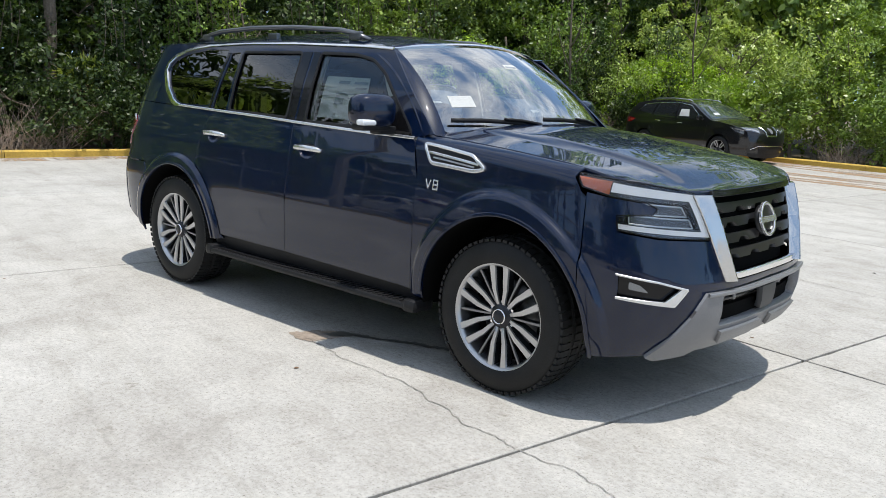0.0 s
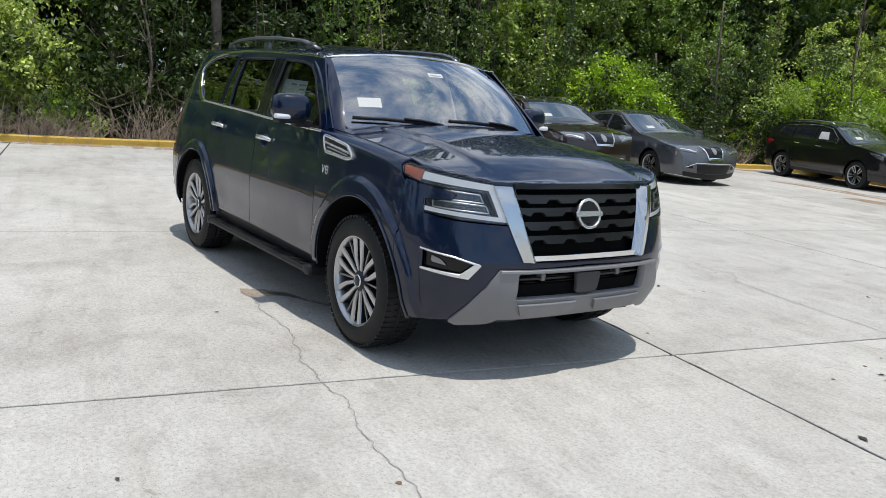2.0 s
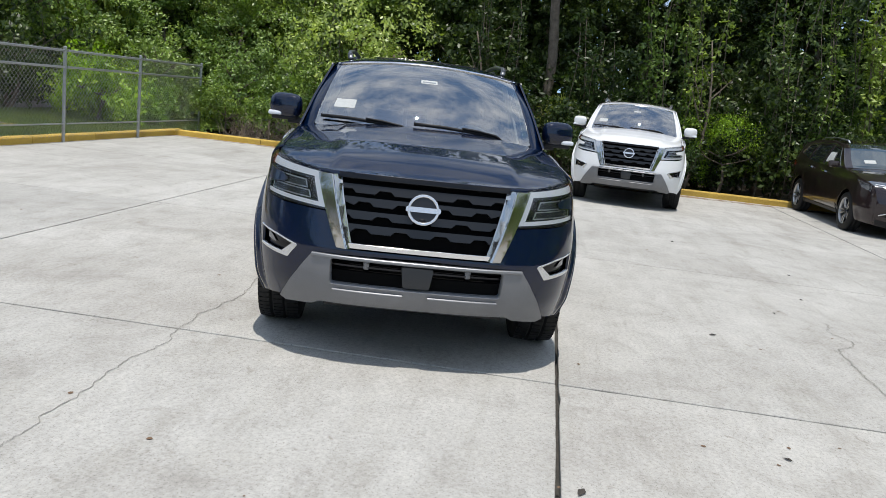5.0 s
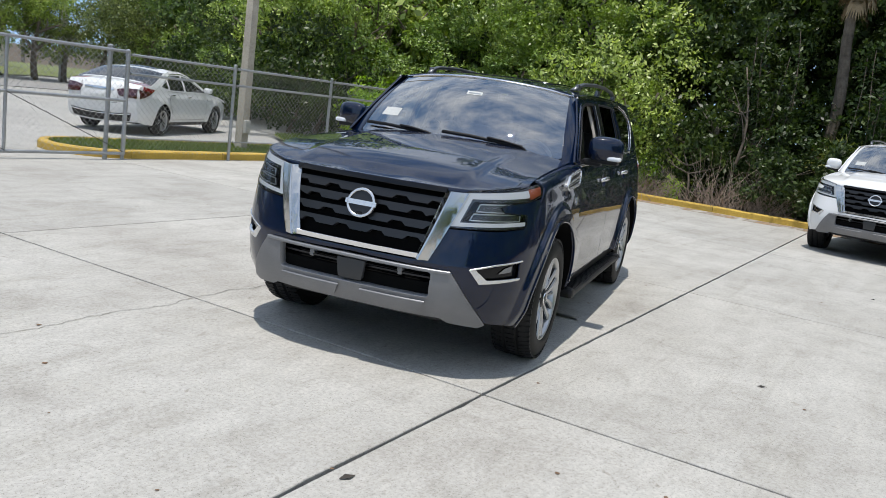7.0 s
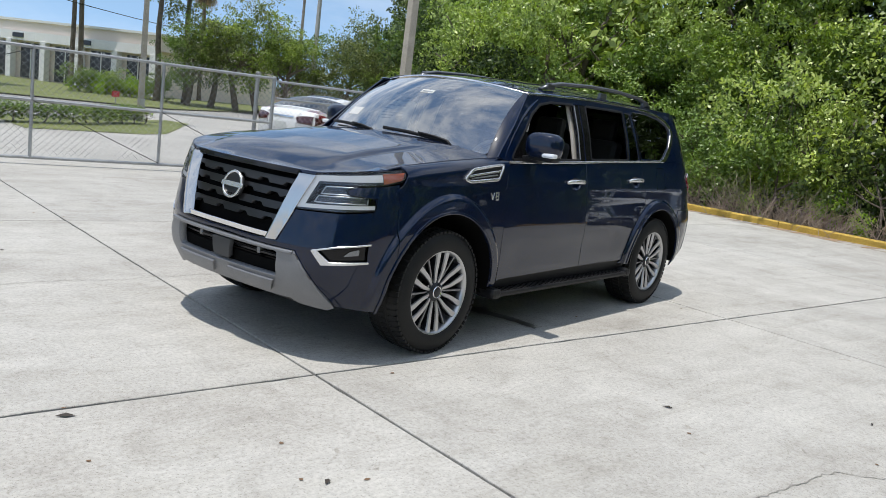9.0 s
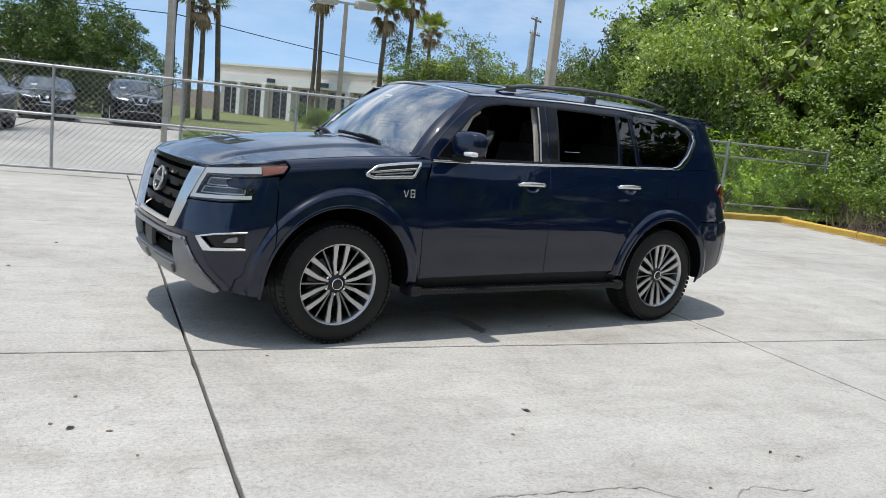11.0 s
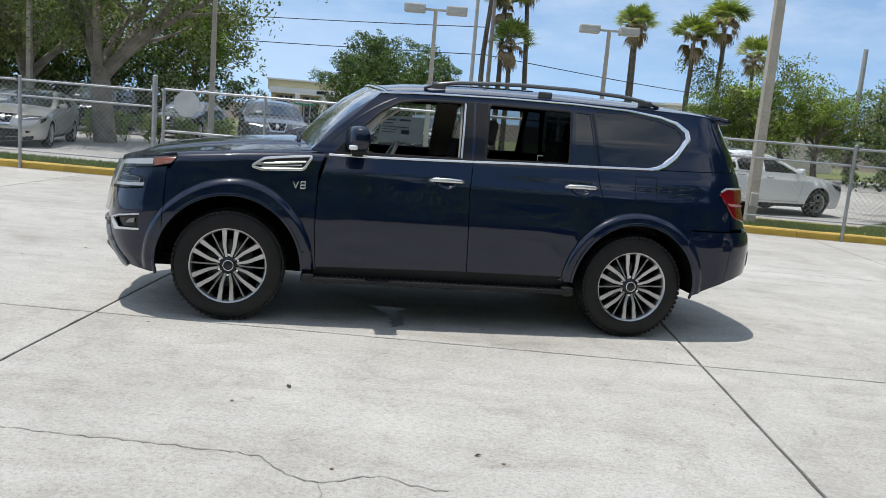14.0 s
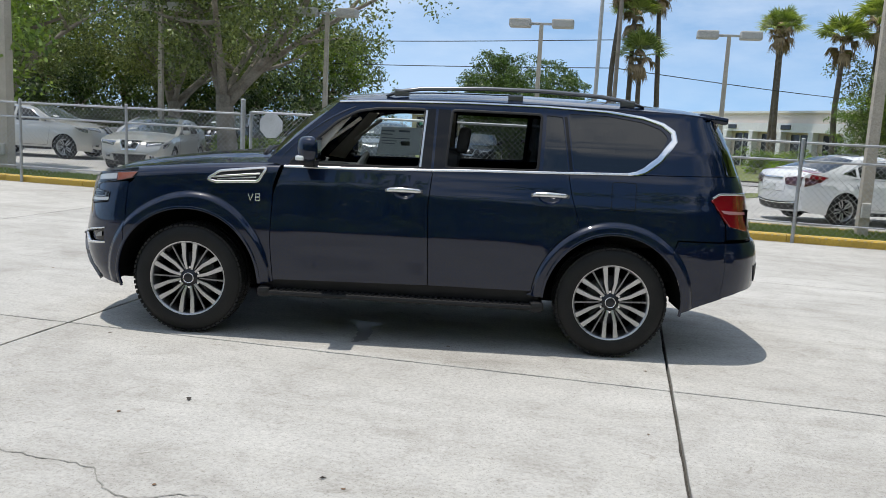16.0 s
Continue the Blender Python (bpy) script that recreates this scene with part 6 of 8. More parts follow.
for words, mt, ring in (("faint tan dirt washed along the kerb", TAN_DIRT, [(-11.5, 15.3), (6, 15.3), (6, 14.4), (2, 13.8), (-2, 14.3), (-6, 13.6), (-11.5, 14.4)]), ("faint tan dirt across the concrete", TAN_DIRT, [(-8, 11.4), (-3, 12.1), (3.5, 11.8), (3.8, 11.1), (-2, 11.2), (-8, 10.8)]),
                        ("faint tan dirt across the concrete", TAN_DIRT, [(-11, 12.3), (-5, 12.8), (3, 13.5), (3, 12.6), (-4, 12.1), (-11, 11.8)]), ("thin grey film of tyre dirt", DARK_FILM, [(-12, 8.5), (-3, 9.1), (4, 9.9), (4, 9), (-3, 8.1), (-12, 7.5)]),
                        ("faint tan dirt along the back kerb", TAN_DIRT, [(-13.75, -9), (-13.75, 15), (-13.25, 14.5), (-13.45, 4.5), (-13.15, -1.5), (-13.45, -7.5), (-13.25, -9)])):
    part("dirt_film", raw("dirt_film", [(x, y, 0.0022) for x, y in ring], [tuple(range(len(ring)))]), mt, yard, words)
for _ in range(60):
    x, y = rng.uniform(-7, 4), rng.uniform(-6, 6)
    s = rng.uniform(0.006, 0.016)
    ring = [(x + s * rng.uniform(0.6, 1.3) * math.cos(k), y + s * rng.uniform(0.6, 1.3) * math.sin(k), 0.0035) for k in np.linspace(0, 6.28, 7, endpoint=False)]
    part("grit_spot", raw("grit_spot", ring, [tuple(range(7))]), RUST_SPOT, yard)


blot("dry_stain", [(0.04, -1.12), (0.10, -0.98), (0.20, -0.87), (0.33, -0.86), (0.31, -0.99), (0.28, -1.13), (0.16, -1.16)], TAN_STAIN, 0.0040, "tan dried edge of a spill", rng)
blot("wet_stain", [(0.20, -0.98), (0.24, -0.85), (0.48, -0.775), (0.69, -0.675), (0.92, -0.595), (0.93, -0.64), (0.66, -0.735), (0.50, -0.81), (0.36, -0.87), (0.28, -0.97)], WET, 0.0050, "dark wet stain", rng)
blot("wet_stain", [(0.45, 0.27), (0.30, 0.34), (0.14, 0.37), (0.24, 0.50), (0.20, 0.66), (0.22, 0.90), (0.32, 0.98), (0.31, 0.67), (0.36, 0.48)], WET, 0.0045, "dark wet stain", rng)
for x, y, s in ((3.82, 0.74, 0.045), (1.03, 2.384, 0.035), (2.0, 4.1, 0.02), (0.1, 3.3, 0.02), (3.3, 1.9, 0.03), (-0.6, 3.9, 0.025), (4.9, -0.9, 0.025), (-1.9, 4.4, 0.03), (3.5, 2.6, 0.025), (2.7, -2.6, 0.02), (-3.6, 3.6, 0.03), (5.1, 0.6, 0.02)):
    me = raw("dry_leaf", [(-s, 0, 0.004), (0, -s * 0.4, 0.012), (s, 0, 0.006), (0, s * 0.45, 0.010), (0, 0, 0.004)], [(0, 1, 4), (1, 2, 4), (2, 3, 4), (3, 0, 4)], LITTER)
    ob = tagged(new("dry_leaf", me), "small curled brown leaf lying on concrete", "leaf", "fallen leaves")
    ob.matrix_basis = pose(x, y, 0, 0, 0, rng.uniform(0, 360))


# Kerbs in yellow-painted lengths.
def kerb_piece(length, rng):
    prof = [(0.0, -0.05), (0.0, 0.105), (0.018, 0.128), (0.15, 0.130), (0.16, 0.115), (0.16, -0.05)]
    n, m = 8, len(prof)
    verts = [(0.006 + (length - 0.012) * i / n, y + rng.uniform(-0.002, 0.002), z + rng.uniform(-0.003, 0.003)) for i in range(n + 1) for y, z in prof]
    faces = [(i * m + k, i * m + m + k, i * m + m + k + 1, i * m + k + 1) for i in range(n) for k in range(m - 1)]
    faces += [tuple(range(m)), tuple(n * m + k for k in range(m))[::-1]]
    return raw("kerb_stone", verts, faces)


kerb = thing("kerb", "yellow-painted concrete kerb with worn patches", "kerb", YARD, kind="structure")
IN_YARD = YARD.inverted() @ FENCE
runs = [(pose(-13.85, -9.0, 0, 0, 0, 90), 24.4, 2.4), (IN_YARD @ pose(-4.95, -0.06, 0, 0, 0, 180), 9.3, 1.9), (IN_YARD @ pose(20.0, -0.06, 0, 0, 0, 180), 16.0, 1.9), (pose(-14.0, 15.4, 0), 34.0, 2.4),
        (IN_YARD @ pose(-10.6, -1.86, 0), 5.6, 1.9)]
for m, length, each in runs:
    at = 0.0
    while at < length - 0.3:
        l = min(each, length - at)
        part("kerb_stone", kerb_piece(l, rng), KERB_YELLOW, kerb).matrix_basis = m @ pose(at, 0, 0)
        at += l


def kerb_bend(cx, cy, r, a0, a1):
    """A rounded kerb end, in the fence's frame."""
    n = 18
    rows = [(cx + q * math.cos(radians(a0 + (a1 - a0) * i / n)), cy + q * math.sin(radians(a0 + (a1 - a0) * i / n)), z) for i in range(n + 1) for q, z in ((r, -0.05), (r, 0.105), (r - 0.02, 0.128), (r - 0.15, 0.13), (r - 0.16, -0.05))]
    ob = part("kerb_end", raw("kerb_end", rows, [(i * 5 + k, i * 5 + k + 1, i * 5 + 6 + k, i * 5 + 5 + k) for i in range(n) for k in range(4)], KERB_YELLOW), None, kerb)
    ob.matrix_basis = IN_YARD


# Rounded kerb ends beside the gateway.
kerb_bend(-4.95, -0.97, 0.91, 90, -90)
kerb_bend(4.0, -0.97, 0.91, 90, 270)


def area(name, pts, material, z, label, cat, m=YARD):
    return tagged(sheet(name, pts, material, z, m), label, cat, kind="structure")


area("lot_1", [(-40, -30), (60, -20), (60, -9.9), (3.4, -9.9), (-4.2, -9.9), (-30, -9.9)], LOT, -0.01, "pale concrete lot beyond the gate", "lot")
area("verge_1", [(-20.5, 0.2), (-22.5, -5.5), (-12.6, -4.6), (-11.2, -2.7), (-10.6, -1.80), (-4.95, -1.80), (-4.35, -1.5), (-4.12, -0.97), (-4.35, -0.42), (-4.95, -0.14), (-13.9, -0.14)], TURF, 0.09, "green grass verge under the fence", "verge", FENCE)
area("verge_2", [(4.0, -0.14), (3.4, -0.42), (3.15, -0.97), (3.4, -1.5), (4.0, -1.78), (21, -1.8), (21, -0.14)], TURF, 0.09, "green grass verge under the fence", "verge", FENCE)
area("road", [(-90, -60), (90, -60), (90, -20), (-40, -30), (-90, -42)], ASPHALT, -0.02, "grey asphalt parking lot beyond", "road")
area("verge_3", [(-2.5, -15.6), (-5.3, -16.2), (-6.2, -16.9), (-9.0, -21.8), (-8.6, -22.6), (-2.5, -18.8)], TURF, 0.004, "grassy planting island with a hedge", "verge")
area("verge_4", [(-120, -64), (90, -64), (90, -30.5), (-12, -30.5), (-24, -40), (-120, -52)], TURF, 0.03, "strip of grass along the far road", "verge")
area("apron", [(24, -9.2), (120, -9.2), (120, 60), (24, 60)], LOT, -0.012, "pale concrete lot", "lot")


def grass_patch(name, label, pts, count, h, seed, m):
    """Many single blades over a flat shape."""
    rg = np.random.default_rng(seed)
    p = np.array(pts, float)
    got = np.empty((0, 2))
    while len(got) < count:
        q = rg.uniform(p.min(0), p.max(0), (count, 2))
        got = np.r_[got, q[in_poly(p, q)]]
    got = got[:count]
    ang, hh, lean = rg.uniform(0, 6.28, count), h * rg.uniform(0.5, 1.3, count), rg.normal(0, 0.4, (count, 2)) * h
    w = 0.009 + 0.006 * rg.random(count)
    dx, dy = np.cos(ang) * w, np.sin(ang) * w
    v = np.empty((count, 3, 3))
    v[:, 0] = np.c_[got[:, 0] - dx, got[:, 1] - dy, np.full(count, m)]
    v[:, 1] = np.c_[got[:, 0] + dx, got[:, 1] + dy, np.full(count, m)]
    v[:, 2] = np.c_[got[:, 0] + lean[:, 0], got[:, 1] + lean[:, 1], m + hh]
    me = big_mesh(name, v.reshape(-1, 3), 3)
    me.materials.append(GRASS)
    ob = tagged(new(name, me), label, "grass", kind="stuff")
    ob.matrix_basis = FENCE


def big_mesh(name, verts, n):
    """A mesh of loose faces with n corners each, from one array."""
    me = bpy.data.meshes.new(name)
    k = len(verts)
    me.vertices.add(k)
    me.vertices.foreach_set("co", np.asarray(verts, np.float32).ravel())
    me.loops.add(k)
    me.loops.foreach_set("vertex_index", np.arange(k, dtype=np.int32))
    me.polygons.add(k // n)
    me.polygons.foreach_set("loop_start", np.arange(0, k, n, dtype=np.int32))
    me.update(calc_edges=True)
    return me


grass_patch("grass", "short green grass with clover under the fence", [(-19, 0.1), (-19, -4.9), (-12.6, -4.5), (-11.2, -2.6), (-10.5, -1.72), (-4.95, -1.72), (-4.3, -1.35), (-4.2, -0.97), (-4.35, -0.5), (-4.95, -0.2), (-13.8, -0.2)], 60000, 0.07, 3, 0.088)
grass_patch("grass", "short green grass under the fence", [(4.0, -0.2), (3.4, -0.5), (3.25, -0.97), (3.5, -1.5), (4.0, -1.7), (15, -1.7), (15, -0.2)], 14000, 0.06, 4, 0.088)


# ---- chain-link fence and gate ----
FH = 1.64


def wire_mesh(a0, a1, z0, z1, r=0.0026, pitch=0.098):
    """Diagonal wires both ways, with their cut ends standing over the rail."""
    verts, faces = [], []
    h = z1 - z0
    k = int((a1 - a0 + h) / pitch)
    for d in (1, -1):
        for i in range(-1, k + 1):
            s = a0 - h + i * pitch if d > 0 else a0 + i * pitch
            e = s + d * h if d > 0 else s - h
            t0, t1 = 0.0, 1.0
            x0, x1 = s, e
            if d > 0:
                t0, t1 = max(0.0, (a0 - s) / h), min(1.0, (a1 - s) / h)
            else:
                t0, t1 = max(0.0, (s - a1) / h), min(1.0, (s - a0) / h)
            if t1 - t0 < 0.02:
                continue
            xa, xb = x0 + (x1 - x0) * t0, x0 + (x1 - x0) * t1
            za, zb = z0 + h * t0, z0 + h * t1
            y = 0.003 * d
            q = len(verts)
            for x, z in ((xa, za), (xb, zb)):
                verts += [(x - r * 0.7 * d, y, z + r * 0.7), (x + r * 0.7 * d, y, z - r * 0.7), (x, y + 1.4 * r * d, z)]
            faces += [(q, q + 1, q + 4, q + 3), (q + 1, q + 2, q + 5, q + 4), (q + 2, q, q + 3, q + 5)]
    return raw("wire_mesh", verts, faces)


def fence_panel(a0, a1):
    f = thing("fence", "galvanised chain-link fence panel with top and middle rails", "fence", FENCE, "fence panels")
    part("wire_mesh", wire_mesh(a0, a1, 0.10, FH + 0.045), WIRE, f)
    for z in (FH, 1.35, 0.34):
        part("rail", rod(bmesh.new(), (a0 + 0.02, 0.02, z), (a1 - 0.02, 0.02, z), 0.021 if z > 0.5 else 0.013), GALV, f)
    return f


def fence_post(a, h=1.70, r=0.03, label="galvanised round steel fence post"):
    p = thing("fence_post", label, "post", FENCE @ pose(a, -0.03, 0), "fence posts")
    part("shaft", rod(bmesh.new(), (0, 0.03, -0.05), (0, 0.03, h), r, None, 12), GALV, p)
    cap = bmesh.new()
    bmesh.ops.create_uvsphere(cap, u_segments=12, v_segments=6, radius=r * 1.15, matrix=pose(0, 0.03, h) @ Matrix.Diagonal((1, 1, 0.6, 1)))
    part("cap", cap, GALV, p)
    for z in (FH, 1.35):
        part("clamp", rod(bmesh.new(), (0, 0.03, z - 0.02), (0, 0.03, z + 0.02), r * 1.2, None, 12), GALV, p)


POSTS = [-14.92, -12.1, -9.52, -6.93, -4.73, 3.06, 5.62, 8.13, 10.6, 13.1, 15.6]
for a in POSTS:
    tall = abs(a - 3.06) < 0.01
    fence_post(a, 1.90 if tall else 1.70, 0.045 if tall else 0.03, "tall galvanised latch post of the gate" if tall else "galvanised round steel fence post")
for a0, a1 in zip(POSTS, POSTS[1:]):
    if not (a0 == -4.73):
        fence_panel(a0 + 0.03, a1 - 0.03)
fence_post(-4.42, 1.74, 0.035, "galvanised guide post of the sliding gate")

gate = thing("sliding_gate", "wide sliding chain-link gate of galvanised tube", "gate", FENCE @ pose(0, 0.06, 0))
part("wire_mesh", wire_mesh(-4.70, 2.86, 0.12, 1.755), WIRE, gate)
for z in (1.68, 0.93, 0.10):
    part("rail", rod(bmesh.new(), (-4.70, 0, z), (2.86, 0, z), 0.024), GALV, gate)
for a in (2.86, 0.98, -0.93, -2.80, -4.70):
    part("upright", rod(bmesh.new(), (a, 0, 0.08), (a, 0, 1.70), 0.024 if a not in (2.86, -4.70) else 0.03), GALV, gate)
for a0, z0, a1, z1 in ((2.86, 0.12, 0.98, 0.93), (-0.93, 1.66, 0.98, 0.93), (-2.80, 0.93, -4.70, 0.12), (-0.93, 0.93, -2.80, 0.12)):
    part("brace", rod(bmesh.new(), (a0, 0.02, z0), (a1, 0.02, z1), 0.005, None, 6), CABLE, gate)
for a in (2.80,):
    for d in (-0.09, 0.09):
        v, f = revolve([(0.0, -0.02), (0.095, -0.02), (0.105, -0.01), (0.105, 0.01), (0.095, 0.02), (0.0, 0.02)], 20)
        w = part("roller", raw("roller", v, f, RUBBER, True), None, gate, "small black rubber gate wheel")
        w.location = (a + d, 0.05 if d > 0 else -0.05, 0.105)
octo = [(2.42 + 0.25 * math.cos(radians(22.5 + 45 * k)), 1.45 + 0.25 * math.sin(radians(22.5 + 45 * k))) for k in range(8)]
disc = tagged(new("sign_back", raw("sign_back", [(x, 0.096, z) for x, z in octo] + [(x, 0.104, z) for x, z in octo], [tuple(range(8)), tuple(range(8, 16))[::-1]] + [(k, (k + 1) % 8, 8 + (k + 1) % 8, 8 + k) for k in range(8)], SIGN_BACK)),
              "bare grey octagonal back of a traffic sign on the gate", "sign")
disc.matrix_basis = FENCE
for z in (1.35, 1.55):
    part("bolt", rod(bmesh.new(), (2.42, 0.090, z), (2.42, 0.112, z), 0.012, None, 8), GALV, disc)


# ---- poles ----
def square_pole(x, y, h, w, label, lamps=0):
    p = thing("light_pole", label, "pole", pose(x, y, 0, 0, 0, -9.45), "light poles")
    bm = bmesh.new()
    bmesh.ops.create_cone(bm, cap_ends=True, segments=4, radius1=w * 0.72, radius2=w * 0.5, depth=h, matrix=pose(0, 0, h / 2, 0, 0, 45))
    part("shaft", bm, POLE, p)
    part("hand_box", boxed(0.0, w * 0.62, 0.55, 0.14, 0.10, 0.26, 0.015), LAMP_GREY, p)
    if lamps:
        part("arm", boxed(0, 0, h + 0.02, 0.9, 0.07, 0.07, 0.01), LAMP_GREY, p)
        for s in (-1, 1):
            part("lamp_head", boxed(s * 0.62, 0, h + 0.03, 0.62, 0.42, 0.24, 0.04), LAMP_GREY, p, "boxy lamp head")
    return p


square_pole(-7.26, -7.55, 11.0, 0.175, "tall square concrete pole standing in the verge")
square_pole(10.48, -12.2, 11.0, 0.26, "tall square concrete pole standing in the verge")
for x, y, h in ((9.27, -18.6, 4.75), (4.16, -18.6, 4.8), (-2.25, -17.8, 4.68), (-7.9, -18.6, 4.70)):
    square_pole(x, y, h, 0.15, "concrete lamp post with two boxy heads", 2)


def utility_pole(x, y, h, r, label, arms=1, turn=0, shaft=WOOD_POLE):
    p = thing("utility_pole", label, "pole", pose(x, y, 0, 0, 0, turn), "utility poles")
    part("shaft", rod(bmesh.new(), (0, 0, -0.1), (0, 0, h), r, r * 0.65, 10), shaft, p)
    for k in range(arms):
        z = h - 0.3 - 1.3 * k
        part("crossarm", boxed(0, 0, z, 2.6, 0.10, 0.12), WOOD_POLE, p)
        for d in (-1.2, -0.7, 0.7, 1.2):
            part("insulator", rod(bmesh.new(), (d, 0, z + 0.05), (d, 0, z + 0.28), 0.04, 0.03, 8), LAMP_GREY, p)
    return p


def far_from(x0, y0, az, dist):
    return x0 + dist * math.cos(radians(az)), y0 + dist * math.sin(radians(az))


utility_pole(-46.4, -56.8, 11.6, 0.18, "tall wooden utility pole with two crossarms", 2, 30)
utility_pole(-63.5, -81.5, 9.4, 0.16, "wooden utility pole far down the road", 1, 30)
utility_pole(-25.3, -30.8, 6.6, 0.17, "bare pale pole beside the road", 0, 0, LAMP_GREY)
utility_pole(-5.73, -30.4, 13.0, 0.10, "bare pale pole beside the palms", 0, 0, LAMP_GREY)
utility_pole(-6.9, -32.4, 14.0, 0.11, "bare pale pole beside the palms", 0)
utility_pole(44.0, -50.0, 9.0, 0.16, "wooden utility pole behind the oaks", 1, 80)
WEST = (-46.4, -56.8)
for (x0, y0, z0), (x1, y1, z1), sag in (((44.0, -50.0, 8.0), (-7.4, -36.0, 6.4), 1.0), ((44.0, -50.0, 6.8), (-7.4, -36.0, 5.0), 0.9), ((-7.4, -36.0, 5.0), (*WEST, 5.2), 0.6)):
    pts = [(x0 + (x1 - x0) * k / 24, y0 + (y1 - y0) * k / 24, z0 + (z1 - z0) * k / 24 - sag * math.sin(math.pi * k / 24)) for k in range(25)]
    tagged(part("overhead_cable", tube_mesh("overhead_cable", pts, 0.022, 4), CABLE), "thin black overhead cable across the sky", "cable", "overhead cables")


# ---- plants ----
def leaves(centres, per, spread, size, seed, flat=0.5, aspect=0.5, dense=1.5, leaf=0.80):
    """Loose pointed leaves round the given clump centres, as one array of corners."""
    rg = np.random.default_rng(seed)
    per, size = int(per * dense), size * leaf
    centres = np.asarray(centres, float)
    c = np.repeat(centres, per, 0)
    n = len(c)
    # Each clump is a tilted dome of leaves, open below.
    tilt = np.repeat(rg.normal(0, 0.45, (len(centres), 3)) + np.array([0, 0, 0.75]), per, 0)
    tilt /= np.linalg.norm(tilt, axis=1, keepdims=True)
    d = rg.normal(0, 1, (n, 3))
    d /= np.linalg.norm(d, axis=1, keepdims=True)
    side_of = np.sum(d * tilt, 1, keepdims=True)
    d = np.where(side_of < -0.15, d - 2 * side_of * tilt, d)
    p = c + d * (spread * (0.55 + 0.55 * rg.random((n, 1)))) * np.repeat(rg.uniform(0.7, 1.25, (len(centres), 1)), per, 0)
    ax = rg.normal(0, 0.8, (n, 3)) + d * 0.7 - np.array([0, 0, 0.4])
    ax /= np.linalg.norm(ax, axis=1, keepdims=True)
    up = rg.normal(0, 1, (n, 3)) * 0.42 + tilt * flat + d * 0.55
    b = np.cross(up, ax)
    b /= np.maximum(np.linalg.norm(b, axis=1, keepdims=True), 1e-6)
    l = size * rg.uniform(0.6, 1.35, (n, 1))
    v = np.empty((n, 4, 3))
    v[:, 0], v[:, 2] = p - ax * l * 0.55, p + ax * l * 0.55
    v[:, 1], v[:, 3] = p + b * l * aspect * 0.55, p - b * l * aspect * 0.55
    return v.reshape(-1, 3)


def crown_centres(rx, rz, z0, count, seed, lumps=9, low=0.0):
    """Clump centres over a lumpy crown, thicker towards its skin."""
    rg = np.random.default_rng(seed)
    out = []
    lump = [(rg.normal(0, 0.45) * rx, rg.normal(0, 0.45) * rx, z0 + rz * rg.uniform(-0.75, 0.85), rx * rg.uniform(0.38, 0.62)) for _ in range(lumps)]
    while len(out) < count:
        x, y, z, r = lump[rg.integers(lumps)]
        d = rg.normal(0, 1, 3)
        d /= np.linalg.norm(d)
        q = np.array([x, y, z]) + d * r * rg.random() ** 0.33 * np.array([1, 1, 0.9])
        if q[2] > low:
            out.append(q)
    return np.array(out)


def limb(p, q, r0, r1, rng, n=6, bend=0.12):
    p, q = Vector(p), Vector(q)
    off = Vector((rng.uniform(-1, 1), rng.uniform(-1, 1), rng.uniform(-0.3, 0.3))) * (q - p).length * bend
    pts = [p.lerp(q, t) + off * math.sin(math.pi * t) for t in [i / n for i in range(n + 1)]]
    return tube(pts, [r0 + (r1 - r0) * i / n for i in range(n + 1)], 7), pts


def trunk_mesh(h, r, rng, spread, forks=5, lean=0.15, base=0.45):
    verts, faces = [], []

    def put(vf):
        s = len(verts)
        verts.extend(vf[0])
        faces.extend(tuple(i + s for i in f) for f in vf[1])

    top = (rng.uniform(-lean, lean) * h, rng.uniform(-lean, lean) * h, h * 0.8)
    vf, pts = limb((0, 0, -0.1), top, r, r * 0.35, rng, 8)
    put(vf)
    for k in range(forks):
        a = 2 * math.pi * (k + rng.random()) / forks
        st = pts[min(len(pts) - 2, int(len(pts) * (base + 0.5 * rng.random() * (1 - base))))]
        end = st + Vector((math.cos(a) * spread * rng.uniform(0.5, 1), math.sin(a) * spread * rng.uniform(0.5, 1), h * rng.uniform(0.12, 0.32)))
        vf, sub = limb(st, end, r * 0.45, r * 0.12, rng, 6)
        put(vf)
        for _ in range(2):
            e2 = sub[3] + Vector((rng.uniform(-1, 1), rng.uniform(-1, 1), rng.uniform(0.2, 1))) * spread * 0.45
            vf, _s = limb(sub[3], e2, r * 0.2, r * 0.06, rng, 4)
            put(vf)
    return raw("trunk", verts, faces, smooth=True)


TREE_KINDS = {}


def tree_kind(key, h, rx, rz, z0, clumps, per, size, leaf, seed, lumps=9, low=0.0, spread=0.37, trunk=0.16, bark=BARK, forks=5, dense=1.5, leaf_size=0.80):
    rg = random.Random(seed)
    cr = big_mesh("crown", leaves(crown_centres(rx, rz, z0, clumps, seed, lumps, low), per, spread, size, seed + 1, dense=dense, leaf=leaf_size), 4)
    cr.materials.append(leaf)
    tk = trunk_mesh(h * 0.75, trunk, rg, rx * 0.8, forks)
    tk.materials.append(bark)
    TREE_KINDS[key] = (tk, cr)


def plant(key, name, label, cat, x, y, z=0.0, turn=0.0, s=1.0, sz=None, group=""):
    t = thing(name, label, cat, pose(x, y, z, 0, 0, turn) @ Matrix.Diagonal((s, s, sz or s, 1)), group)
    tk, cr = TREE_KINDS[key]
    part("trunk", tk, None, t)
    part("crown", cr, None, t)
    return t


